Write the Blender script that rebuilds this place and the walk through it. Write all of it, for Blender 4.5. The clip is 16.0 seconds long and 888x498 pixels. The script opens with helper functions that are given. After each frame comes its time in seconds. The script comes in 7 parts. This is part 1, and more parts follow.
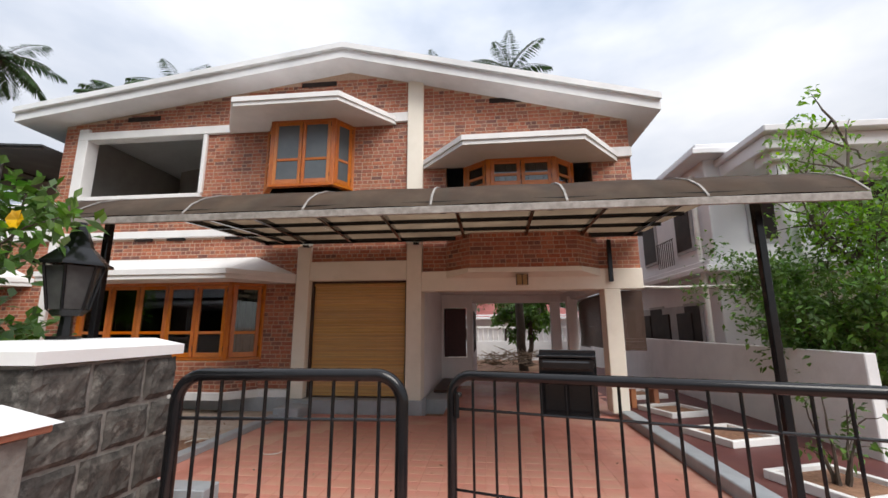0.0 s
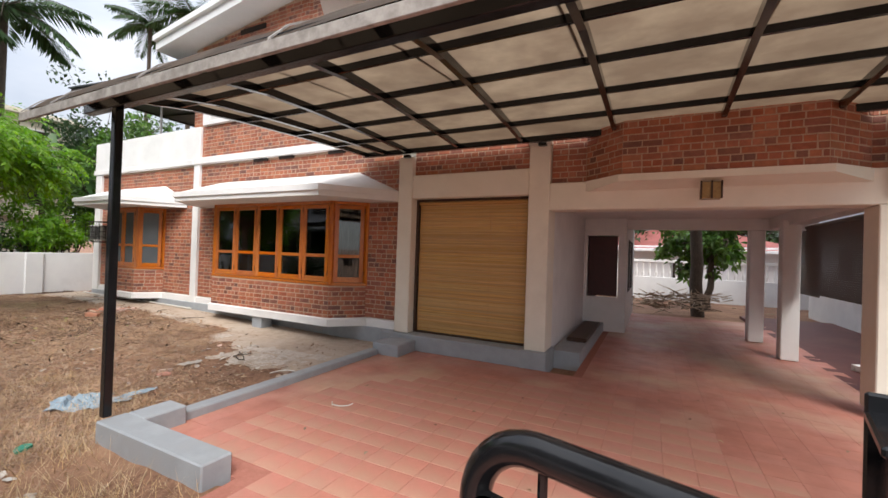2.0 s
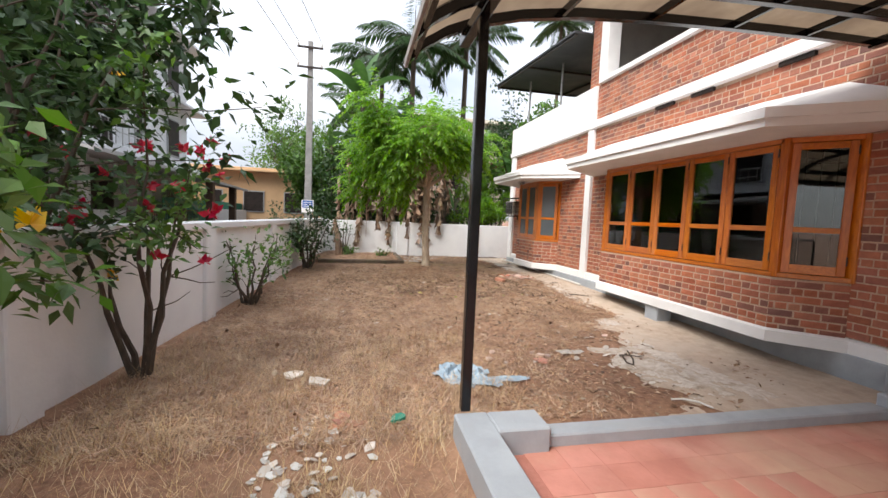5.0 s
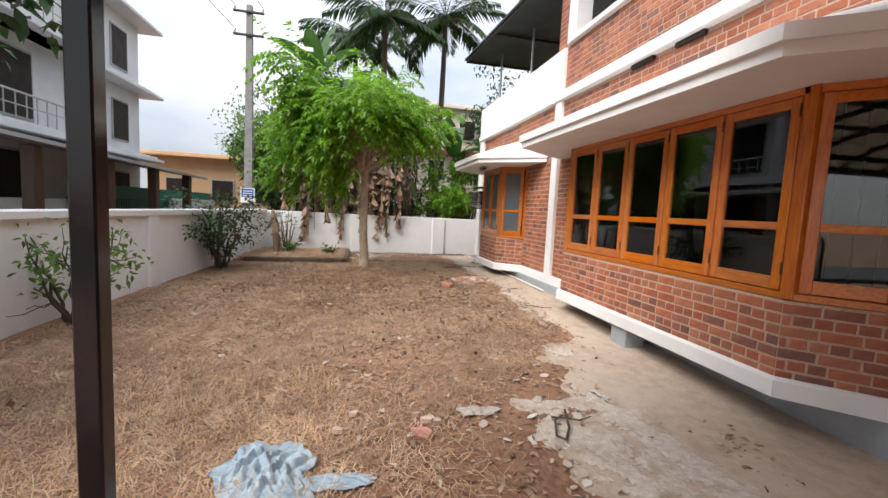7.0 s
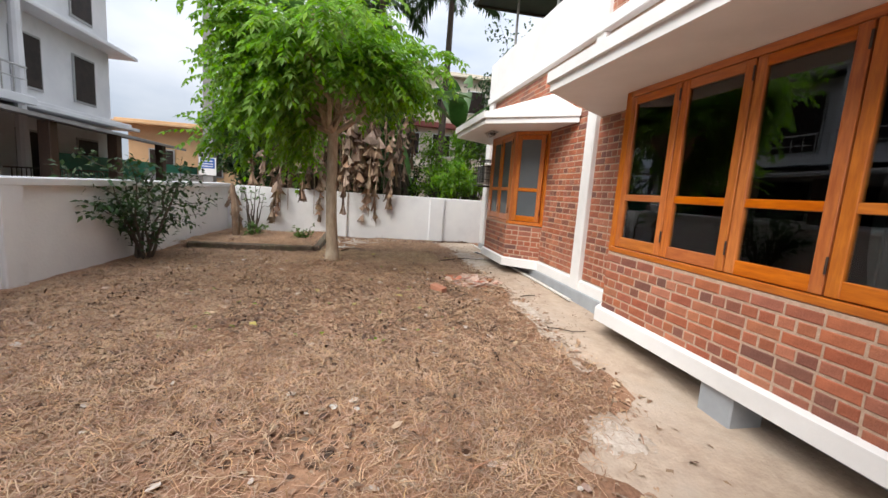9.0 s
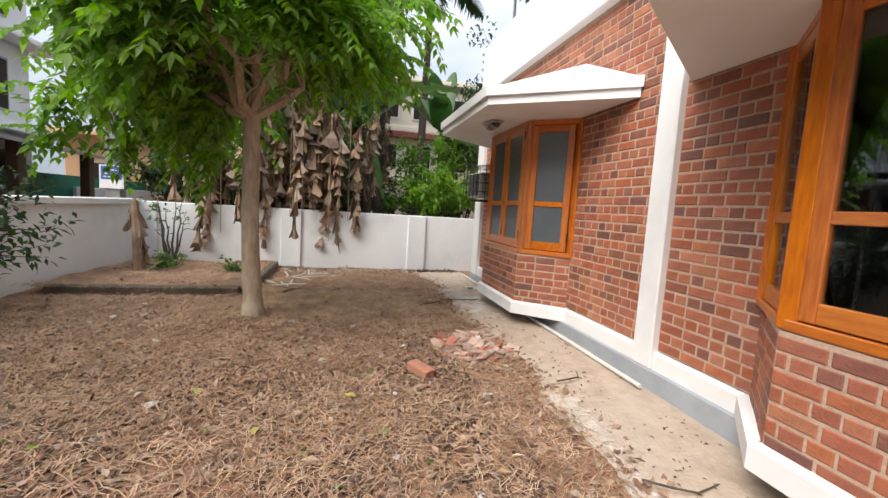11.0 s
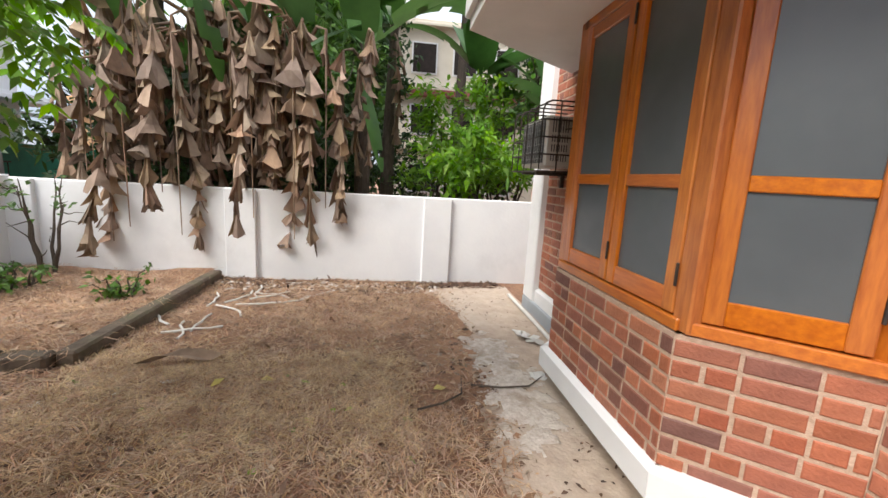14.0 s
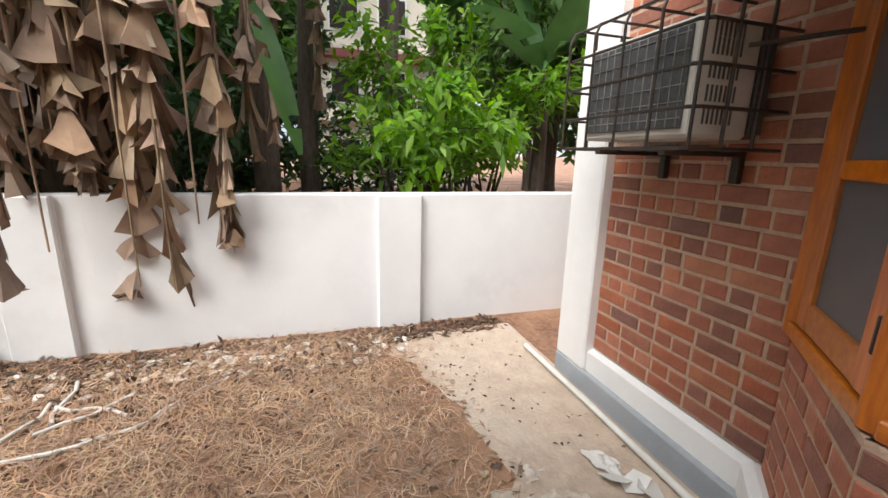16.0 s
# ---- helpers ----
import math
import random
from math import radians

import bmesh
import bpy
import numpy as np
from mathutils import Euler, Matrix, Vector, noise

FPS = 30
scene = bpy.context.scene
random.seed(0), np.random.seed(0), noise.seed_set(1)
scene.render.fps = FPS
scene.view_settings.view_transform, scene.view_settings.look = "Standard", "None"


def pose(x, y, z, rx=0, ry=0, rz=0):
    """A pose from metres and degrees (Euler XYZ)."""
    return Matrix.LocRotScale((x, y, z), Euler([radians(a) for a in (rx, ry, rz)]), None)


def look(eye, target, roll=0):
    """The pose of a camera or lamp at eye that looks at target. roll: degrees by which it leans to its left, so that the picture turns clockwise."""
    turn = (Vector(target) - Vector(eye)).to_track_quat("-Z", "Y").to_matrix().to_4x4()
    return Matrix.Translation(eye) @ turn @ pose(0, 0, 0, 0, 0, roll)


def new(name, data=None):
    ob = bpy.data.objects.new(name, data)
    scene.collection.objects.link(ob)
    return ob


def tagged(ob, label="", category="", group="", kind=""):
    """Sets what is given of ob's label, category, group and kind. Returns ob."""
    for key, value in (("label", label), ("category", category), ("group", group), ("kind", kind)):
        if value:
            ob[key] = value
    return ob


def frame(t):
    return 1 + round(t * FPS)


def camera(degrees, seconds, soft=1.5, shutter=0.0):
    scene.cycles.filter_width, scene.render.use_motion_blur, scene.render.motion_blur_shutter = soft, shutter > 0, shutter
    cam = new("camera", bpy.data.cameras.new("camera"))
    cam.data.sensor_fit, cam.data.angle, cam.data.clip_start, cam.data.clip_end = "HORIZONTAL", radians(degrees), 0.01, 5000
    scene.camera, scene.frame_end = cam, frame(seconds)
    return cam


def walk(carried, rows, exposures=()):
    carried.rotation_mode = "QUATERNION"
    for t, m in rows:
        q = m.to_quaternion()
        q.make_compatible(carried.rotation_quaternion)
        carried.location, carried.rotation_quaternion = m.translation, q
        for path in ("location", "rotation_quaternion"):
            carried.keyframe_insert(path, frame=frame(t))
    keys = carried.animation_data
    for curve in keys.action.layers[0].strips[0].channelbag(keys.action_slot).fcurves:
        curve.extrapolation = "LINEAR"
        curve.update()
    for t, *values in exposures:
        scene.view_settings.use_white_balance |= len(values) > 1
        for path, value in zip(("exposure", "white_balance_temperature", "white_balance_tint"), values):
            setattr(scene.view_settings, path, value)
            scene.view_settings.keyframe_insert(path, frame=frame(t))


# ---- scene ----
cam = camera(94.7, 16.0)
# seconds, eye, target, roll
PATH = [
    (0, (-0.109, -0.064, 1.488), (-0.311, 1.89, 1.865), -0.2),
    (0.5, (-0.199, 0.452, 1.461), (-0.548, 2.386, 1.832), -0.2),
    (1, (-0.179, 0.965, 1.428), (-0.67, 2.874, 1.767), -0.0),
    (1.5, (-0.153, 1.534, 1.418), (-0.781, 3.415, 1.661), 0.6),
    (2, (-0.053, 2.064, 1.525), (-0.956, 3.849, 1.544), 1.9),
    (2.5, (-0.279, 2.368, 1.448), (-1.62, 3.847, 1.34), 3.3),
    (3, (-0.476, 2.518, 1.413), (-2.08, 3.705, 1.275), 4.6),
    (3.5, (-0.792, 2.619, 1.354), (-2.554, 3.559, 1.246), 4.3),
    (4, (-1.005, 2.667, 1.343), (-2.909, 3.262, 1.206), 2.8),
    (6.5, (-2.574, 4.364, 1.394), (-4.534, 4.729, 1.238), 2.4),
    (7, (-2.919, 4.685, 1.387), (-4.865, 5.11, 1.201), 2.9),
    (7.5, (-3.309, 5.002, 1.4), (-5.255, 5.407, 1.175), 3.2),
    (8, (-3.8, 5.179, 1.375), (-5.744, 5.56, 1.098), 3.7),
    (10.5, (-6.708, 5.611, 1.332), (-8.646, 6.049, 1.098), 4.1),
    (11, (-7.234, 5.764, 1.337), (-9.164, 6.246, 1.14), 3.5),
    (11.5, (-7.744, 5.93, 1.371), (-9.667, 6.443, 1.184), 2.6),
    (12, (-8.282, 6.059, 1.39), (-10.205, 6.548, 1.14), 2.6),
    (12.5, (-8.808, 6.264, 1.364), (-10.747, 6.685, 1.109), 2.5),
    (13, (-9.387, 6.419, 1.369), (-11.335, 6.81, 1.134), 3.1),
    (13.5, (-9.942, 6.557, 1.393), (-11.895, 6.871, 1.1), 3.3),
    (14, (-10.444, 6.696, 1.42), (-12.397, 6.957, 1.077), 3.2),
    (14.5, (-10.977, 6.7, 1.403), (-12.92, 6.972, 1.011), 3.1),
    (15, (-11.525, 6.719, 1.411), (-13.454, 7.045, 0.998), 2.7),
    (15.5, (-12.086, 6.728, 1.449), (-13.985, 7.161, 0.994), 2.3),
    (16, (-12.643, 6.649, 1.475), (-14.501, 7.238, 1.025), 1.5),
]
walk(cam, [(t, look(eye, target, roll)) for t, eye, target, roll in PATH],
     exposures=((0.0, 0.5), (1.5, 0.7), (2.5, 1.1), (3.5, 1.2), (4.2, 1.2), (6.5, 1.1), (8.2, 1.0), (10.5, 1.05), (12.5, 1.0), (14.0, 1.4), (15.0, 1.6), (16.0, 1.5)))

# ---- world, sun, exposure ----
world = bpy.data.worlds.new("overcast_sky")
scene.world = world
world.use_nodes = True
wt = world.node_tree
for n in list(wt.nodes):
    wt.nodes.remove(n)
w_out = wt.nodes.new("ShaderNodeOutputWorld")
w_bg = wt.nodes.new("ShaderNodeBackground")
w_sky = wt.nodes.new("ShaderNodeTexSky")
w_sky.sky_type, w_sky.sun_disc = "NISHITA", False
w_sky.sun_elevation, w_sky.sun_rotation = radians(47), radians(146)
w_co = wt.nodes.new("ShaderNodeTexCoord")
w_map = wt.nodes.new("ShaderNodeMapping")
w_map.inputs["Scale"].default_value = (1.0, 1.0, 2.2)
w_n = wt.nodes.new("ShaderNodeTexNoise")
w_n.inputs["Scale"].default_value, w_n.inputs["Detail"].default_value, w_n.inputs["Roughness"].default_value = 1.7, 6, 0.5
w_ramp = wt.nodes.new("ShaderNodeValToRGB")
w_ramp.color_ramp.elements[0].position, w_ramp.color_ramp.elements[1].position = 0.36, 0.66
w_ramp.color_ramp.elements[0].color, w_ramp.color_ramp.elements[1].color = (3.5, 4.0, 4.9, 1), (7.3, 7.3, 7.5, 1)
w_mix = wt.nodes.new("ShaderNodeMix")
w_mix.data_type = "RGBA"
w_mix.inputs[0].default_value = 0.86
wt.links.new(w_co.outputs["Generated"], w_map.inputs[0])
wt.links.new(w_map.outputs[0], w_n.inputs["Vector"])
wt.links.new(w_n.outputs["Fac"], w_ramp.inputs[0])
wt.links.new(w_sky.outputs[0], w_mix.inputs[6])
wt.links.new(w_ramp.outputs[0], w_mix.inputs[7])
w_sep, w_grad, w_mul = wt.nodes.new("ShaderNodeSeparateXYZ"), wt.nodes.new("ShaderNodeMapRange"), wt.nodes.new("ShaderNodeVectorMath")
w_grad.inputs[1].default_value, w_grad.inputs[2].default_value, w_grad.inputs[3].default_value, w_grad.inputs[4].default_value = 0.0, 1.0, 0.5, 1.5
w_mul.operation = "SCALE"
wt.links.new(w_co.outputs["Generated"], w_sep.inputs[0])
wt.links.new(w_sep.outputs[2], w_grad.inputs[0])
wt.links.new(w_mix.outputs[2], w_mul.inputs[0])
wt.links.new(w_grad.outputs[0], w_mul.inputs["Scale"])
wt.links.new(w_mul.outputs[0], w_bg.inputs[0])
w_bg.inputs[1].default_value = 0.12
wt.links.new(w_bg.outputs[0], w_out.inputs[0])

sun = new("sun", bpy.data.lights.new("sun", "SUN"))
sun.data.energy, sun.data.angle, sun.data.color = 2.2, radians(38), (1.0, 0.96, 0.9)
sun.matrix_world = look((18, -27, 35), (0, 0, 0))


# ---- materials ----
def mat(name, c1, c2=None, rough=0.6, scale=8.0, detail=4.0, lo=0.35, hi=0.65, bump=0.0, bscale=60.0, metal=0.0, spec=0.5,
        stain=None, sscale=1.2, slo=0.5, shi=0.75, vary=0.0, stretch=(1, 1, 1), coat=0.0, trans=0.0, rvar=0.0, palette=None, crisp=0.6):
    """A two-scale procedural surface: c1 and c2 blended by fine noise, stain laid over by coarse noise, vary shifts each piece."""
    m = bpy.data.materials.new(name)
    m.use_nodes = True
    nt = m.node_tree
    b = nt.nodes["Principled BSDF"]
    b.inputs["Roughness"].default_value, b.inputs["Metallic"].default_value = rough, metal
    b.inputs["Specular IOR Level"].default_value, b.inputs["Coat Weight"].default_value = spec, coat
    b.inputs["Coat Roughness"].default_value = 0.12
    b.inputs["Transmission Weight"].default_value = trans
    co = nt.nodes.new("ShaderNodeTexCoord")
    mp = nt.nodes.new("ShaderNodeMapping")
    mp.inputs["Scale"].default_value = stretch
    nt.links.new(co.outputs["Object"], mp.inputs[0])

    def noise_ramp(sc, det, a, z):
        n = nt.nodes.new("ShaderNodeTexNoise")
        n.inputs["Scale"].default_value, n.inputs["Detail"].default_value, n.inputs["Roughness"].default_value = sc, det, crisp
        nt.links.new(mp.outputs[0], n.inputs["Vector"])
        r = nt.nodes.new("ShaderNodeMapRange")
        r.inputs[1].default_value, r.inputs[2].default_value = a, z
        nt.links.new(n.outputs["Fac"], r.inputs[0])
        return r.outputs[0]

    def blend(fac, a, c):
        x = nt.nodes.new("ShaderNodeMix")
        x.data_type = "RGBA"
        nt.links.new(fac, x.inputs[0])
        if isinstance(a, tuple):
            x.inputs[6].default_value = (*a, 1)
        else:
            nt.links.new(a, x.inputs[6])
        x.inputs[7].default_value = (*c, 1)
        return x.outputs[2]

    fine = noise_ramp(scale, detail, lo, hi)
    col = blend(fine, c1, c2 or tuple(k * 0.8 for k in c1))
    if stain:
        col = blend(noise_ramp(sscale, 6.0, slo, shi), col, stain)
    if vary:
        oi, ge = nt.nodes.new("ShaderNodeObjectInfo"), nt.nodes.new("ShaderNodeNewGeometry")
        add = nt.nodes.new("ShaderNodeMath")
        add.operation = "ADD"
        nt.links.new(oi.outputs["Random"], add.inputs[0])
        nt.links.new(ge.outputs["Random Per Island"], add.inputs[1])
        fr = nt.nodes.new("ShaderNodeMath")
        fr.operation = "FRACT"
        nt.links.new(add.outputs[0], fr.inputs[0])
        wn = nt.nodes.new("ShaderNodeTexWhiteNoise")
        wn.noise_dimensions = "1D"
        nt.links.new(fr.outputs[0], wn.inputs["W"])
        hsv = nt.nodes.new("ShaderNodeHueSaturation")
        sep = nt.nodes.new("ShaderNodeSeparateColor")
        nt.links.new(wn.outputs["Color"], sep.inputs[0])
        if palette:
            pr = nt.nodes.new("ShaderNodeValToRGB")
            pr.color_ramp.interpolation = "CONSTANT"
            for k, (at, c) in enumerate(palette):
                e = pr.color_ramp.elements[k] if k < 2 else pr.color_ramp.elements.new(at)
                e.position, e.color = at, (*c, 1)
            w2 = nt.nodes.new("ShaderNodeTexWhiteNoise")
            w2.noise_dimensions = "1D"
            m2 = nt.nodes.new("ShaderNodeMath")
            m2.operation = "MULTIPLY"
            m2.inputs[1].default_value = 37.7
            nt.links.new(fr.outputs[0], m2.inputs[0])
            nt.links.new(m2.outputs[0], w2.inputs["W"])
            nt.links.new(w2.outputs["Value"], pr.inputs[0])
            mx = nt.nodes.new("ShaderNodeMix")
            mx.data_type, mx.blend_type = "RGBA", "MULTIPLY"
            mx.inputs[0].default_value = 1.0
            nt.links.new(col, mx.inputs[6])
            nt.links.new(pr.outputs[0], mx.inputs[7])
            col = mx.outputs[2]
        for k, (socket, a, z) in enumerate((("Hue", 0.5 - 0.012 * vary, 0.5 + 0.016 * vary), ("Saturation", 1 - 0.25 * vary, 1 + 0.12 * vary), ("Value", 1 - 0.45 * vary, 1 + 0.3 * vary))):
            r = nt.nodes.new("ShaderNodeMapRange")
            r.inputs[3].default_value, r.inputs[4].default_value = a, z
            nt.links.new(sep.outputs[k], r.inputs[0])
            nt.links.new(r.outputs[0], hsv.inputs[socket])
        nt.links.new(col, hsv.inputs["Color"])
        col = hsv.outputs[0]
    nt.links.new(col, b.inputs["Base Color"])
    if rvar:
        r = nt.nodes.new("ShaderNodeMapRange")
        r.inputs[3].default_value, r.inputs[4].default_value = rough - rvar, rough + rvar
        nt.links.new(noise_ramp(scale * 0.4, 5.0, 0.3, 0.7), r.inputs[0])
        nt.links.new(r.outputs[0], b.inputs["Roughness"])
    if bump:
        n = nt.nodes.new("ShaderNodeTexNoise")
        n.inputs["Scale"].default_value, n.inputs["Detail"].default_value = bscale, 5
        nt.links.new(mp.outputs[0], n.inputs["Vector"])
        bp = nt.nodes.new("ShaderNodeBump")
        bp.inputs["Strength"].default_value, bp.inputs["Distance"].default_value = bump, 0.01
        nt.links.new(n.outputs["Fac"], bp.inputs["Height"])
        nt.links.new(bp.outputs[0], b.inputs["Normal"])
    return m


def leaf_mat(name, c1, c2, vary=0.8, rough=0.45, thru=0.35):
    m = mat(name, c1, c2, rough=rough, scale=3.0, vary=vary, spec=0.4)
    nt = m.node_tree
    b = nt.nodes["Principled BSDF"]
    t = nt.nodes.new("ShaderNodeBsdfTranslucent")
    link = b.inputs["Base Color"].links[0].from_socket
    nt.links.new(link, t.inputs[0])
    x = nt.nodes.new("ShaderNodeMixShader")
    x.inputs[0].default_value = thru
    nt.links.new(b.outputs[0], x.inputs[1])
    nt.links.new(t.outputs[0], x.inputs[2])
    nt.links.new(x.outputs[0], nt.nodes["Material Output"].inputs[0])
    return m


def glass_mat(name, tint, rough, gloss=1.5):
    m = bpy.data.materials.new(name)
    m.use_nodes = True
    nt = m.node_tree
    nt.nodes.remove(nt.nodes["Principled BSDF"])
    g, t, x, f = nt.nodes.new("ShaderNodeBsdfGlossy"), nt.nodes.new("ShaderNodeBsdfTransparent"), nt.nodes.new("ShaderNodeMixShader"), nt.nodes.new("ShaderNodeFresnel")
    g.inputs["Roughness"].default_value = rough
    t.inputs[0].default_value = (*tint, 1)
    f.inputs[0].default_value = gloss
    nt.links.new(f.outputs[0], x.inputs[0])
    nt.links.new(t.outputs[0], x.inputs[1])
    nt.links.new(g.outputs[0], x.inputs[2])
    nt.links.new(x.outputs[0], nt.nodes["Material Output"].inputs[0])
    return m


M_BRICK = mat("fired_brick", (0.94, 0.95, 0.95), (0.72, 0.72, 0.74), 0.6, scale=16, bump=0.55, bscale=70, vary=0.24, stain=(0.60, 0.60, 0.60), sscale=1.3, slo=0.46, shi=0.74, rvar=0.12,
              palette=[(0.0, (0.49, 0.155, 0.078)), (0.28, (0.43, 0.128, 0.065)), (0.46, (0.53, 0.188, 0.098)), (0.62, (0.41, 0.13, 0.074)), (0.80, (0.31, 0.115, 0.075)), (0.94, (0.24, 0.10, 0.075))])
M_MORTAR = mat("lime_mortar", (0.52, 0.37, 0.275), (0.41, 0.285, 0.205), 0.85, scale=30, bump=0.5, bscale=120)
M_WHITE = mat("white_paint", (0.80, 0.79, 0.78), (0.74, 0.73, 0.72), 0.6, scale=2.2, bump=0.12, bscale=45, stain=(0.64, 0.63, 0.62), sscale=0.9, slo=0.55, shi=0.85)
M_CREAM = mat("cream_paint", (0.83, 0.77, 0.67), (0.79, 0.73, 0.63), 0.55, scale=2.5, bump=0.1, bscale=45, stain=(0.66, 0.60, 0.51), sscale=1.0, slo=0.55, shi=0.85)
M_SOFFIT = mat("soffit_paint", (0.66, 0.62, 0.57), (0.60, 0.56, 0.51), 0.65, scale=1.8, bump=0.1, bscale=40)
M_ROOFW = mat("roof_paint", (0.78, 0.79, 0.80), (0.70, 0.71, 0.72), 0.6, scale=1.4, bump=0.12, bscale=30, stain=(0.55, 0.56, 0.57), sscale=0.6, slo=0.52, shi=0.8)
M_WALLW = mat("boundary_whitewash", (0.80, 0.80, 0.80), (0.74, 0.74, 0.75), 0.75, scale=1.6, bump=0.25, bscale=25, stain=(0.62, 0.61, 0.60), sscale=0.8, slo=0.56, shi=0.85)
M_GREY = mat("grey_cement_paint", (0.36, 0.385, 0.41), (0.30, 0.32, 0.345), 0.55, scale=4, bump=0.2, bscale=50, stain=(0.40, 0.40, 0.40), sscale=2.0, slo=0.55, shi=0.8)
M_TEAK = mat("varnished_teak", (0.58, 0.165, 0.012), (0.40, 0.095, 0.008), 0.3, scale=7, detail=8, bump=0.05, bscale=40, stretch=(6, 6, 0.8), coat=0.35, vary=0.3, spec=0.4)
M_TEAK_H = mat("varnished_teak_rail", (0.58, 0.165, 0.012), (0.42, 0.10, 0.008), 0.3, scale=7, detail=8, bump=0.05, bscale=40, stretch=(0.8, 6, 6), coat=0.35, vary=0.3, spec=0.4)
M_GLASS = glass_mat("clear_glass", (0.62, 0.68, 0.68), 0.0, 1.85)
M_FROST = mat("frosted_glass", (0.112, 0.128, 0.136), (0.075, 0.088, 0.098), 0.24, scale=1.2, spec=0.6, bump=0.02, bscale=150, stain=(0.085, 0.096, 0.105), sscale=0.9)
M_BLACK = mat("black_enamel", (0.006, 0.006, 0.007), (0.010, 0.010, 0.011), 0.16, scale=12, spec=0.4, bump=0.03, bscale=60)
M_IRON = mat("dark_iron", (0.02, 0.018, 0.017), (0.05, 0.03, 0.02), 0.5, scale=15, bump=0.15, bscale=80)
M_POLY = mat("weathered_polycarbonate", (0.245, 0.185, 0.125), (0.15, 0.105, 0.07), 0.5, scale=1.9, detail=8, lo=0.3, hi=0.62, stain=(0.13, 0.092, 0.062), sscale=1.1, slo=0.45, shi=0.68, bump=0.06, bscale=6, rvar=0.12)
nt_p = M_POLY.node_tree
p_t, p_x, p_b = nt_p.nodes.new("ShaderNodeBsdfTranslucent"), nt_p.nodes.new("ShaderNodeMixShader"), nt_p.nodes["Principled BSDF"]
nt_p.links.new(p_b.inputs["Base Color"].links[0].from_socket, p_t.inputs[0])
p_x.inputs[0].default_value = 0.7
nt_p.links.new(p_b.outputs[0], p_x.inputs[1])
nt_p.links.new(p_t.outputs[0], p_x.inputs[2])
nt_p.links.new(p_x.outputs[0], nt_p.nodes["Material Output"].inputs[0])
M_ALU = mat("dull_aluminium", (0.55, 0.54, 0.52), (0.35, 0.34, 0.33), 0.45, scale=20, metal=0.6)
M_STRIP = mat("dirty_joint_strip", (0.36, 0.33, 0.30), (0.22, 0.20, 0.18), 0.6, scale=14, stain=(0.15, 0.13, 0.11), sscale=5)
M_TILE = mat("red_oxide_tile", (0.56, 0.235, 0.18), (0.44, 0.175, 0.13), 0.5, scale=3.0, detail=7, stain=(0.58, 0.37, 0.265), sscale=0.55, slo=0.46, shi=0.66, vary=0.12, bump=0.15, bscale=50, rvar=0.15)
M_JOINT = mat("tile_joint", (0.45, 0.185, 0.14), (0.38, 0.15, 0.11), 0.9, scale=20, bump=0.3)
M_BAMBOO = mat("bamboo_slats", (0.64, 0.38, 0.135), (0.50, 0.28, 0.09), 0.5, scale=5, detail=6, stretch=(0.5, 1, 14), stain=(0.50, 0.31, 0.12), sscale=0.9, bump=0.2, bscale=60, vary=0.35)
M_FRAME = mat("dark_brown_wood", (0.07, 0.035, 0.02), (0.045, 0.022, 0.013), 0.45, scale=10, stretch=(5, 5, 1), bump=0.1)
M_STONE = mat("granite_rubble", (0.11, 0.098, 0.086), (0.028, 0.025, 0.022), 0.9, scale=11, detail=12, lo=0.36, hi=0.62, bump=1.0, bscale=15, vary=0.35, stain=(0.24, 0.225, 0.20), sscale=9, slo=0.54, shi=0.74, crisp=0.72)
M_STMORT = mat("cement_pointing", (0.25, 0.235, 0.21), (0.18, 0.165, 0.15), 0.9, scale=18, bump=0.6, bscale=60)
M_SOIL = mat("dry_soil", (0.33, 0.175, 0.105), (0.12, 0.058, 0.034), 0.95, scale=20, detail=12, lo=0.3, hi=0.66, stain=(0.39, 0.225, 0.135), sscale=0.6, slo=0.44, shi=0.68, bump=1.0, bscale=45, crisp=0.72)
M_CONC = mat("worn_concrete", (0.54, 0.43, 0.335), (0.37, 0.28, 0.21), 0.85, scale=7, detail=12, lo=0.3, hi=0.68, stain=(0.50, 0.42, 0.345), sscale=0.9, slo=0.48, shi=0.72, bump=0.8, bscale=40, crisp=0.7)
M_CRUST = mat("lime_crust", (0.60, 0.53, 0.46), (0.43, 0.355, 0.29), 0.9, scale=22, detail=9, lo=0.35, hi=0.68, bump=0.9, bscale=50, stain=(0.36, 0.28, 0.21), sscale=5, slo=0.5, shi=0.68)
M_GRASS = mat("golden_dry_grass", (0.64, 0.45, 0.25), (0.46, 0.295, 0.155), 0.8, scale=4, vary=0.8)
M_ASPH = mat("road_asphalt", (0.055, 0.053, 0.05), (0.08, 0.075, 0.07), 0.9, scale=40, bump=0.5, bscale=120)
M_STRAW = mat("dry_straw", (0.56, 0.355, 0.215), (0.34, 0.19, 0.112), 0.8, scale=4, vary=1.0)
M_LITTER = mat("fallen_leaves", (0.95, 0.95, 0.95), (0.6, 0.6, 0.6), 0.75, scale=9, vary=0.5, palette=[(0.0, (0.46, 0.29, 0.18)), (0.28, (0.30, 0.165, 0.095)), (0.58, (0.17, 0.095, 0.06)), (0.7, (0.40, 0.29, 0.20)), (0.86, (0.58, 0.42, 0.28))])
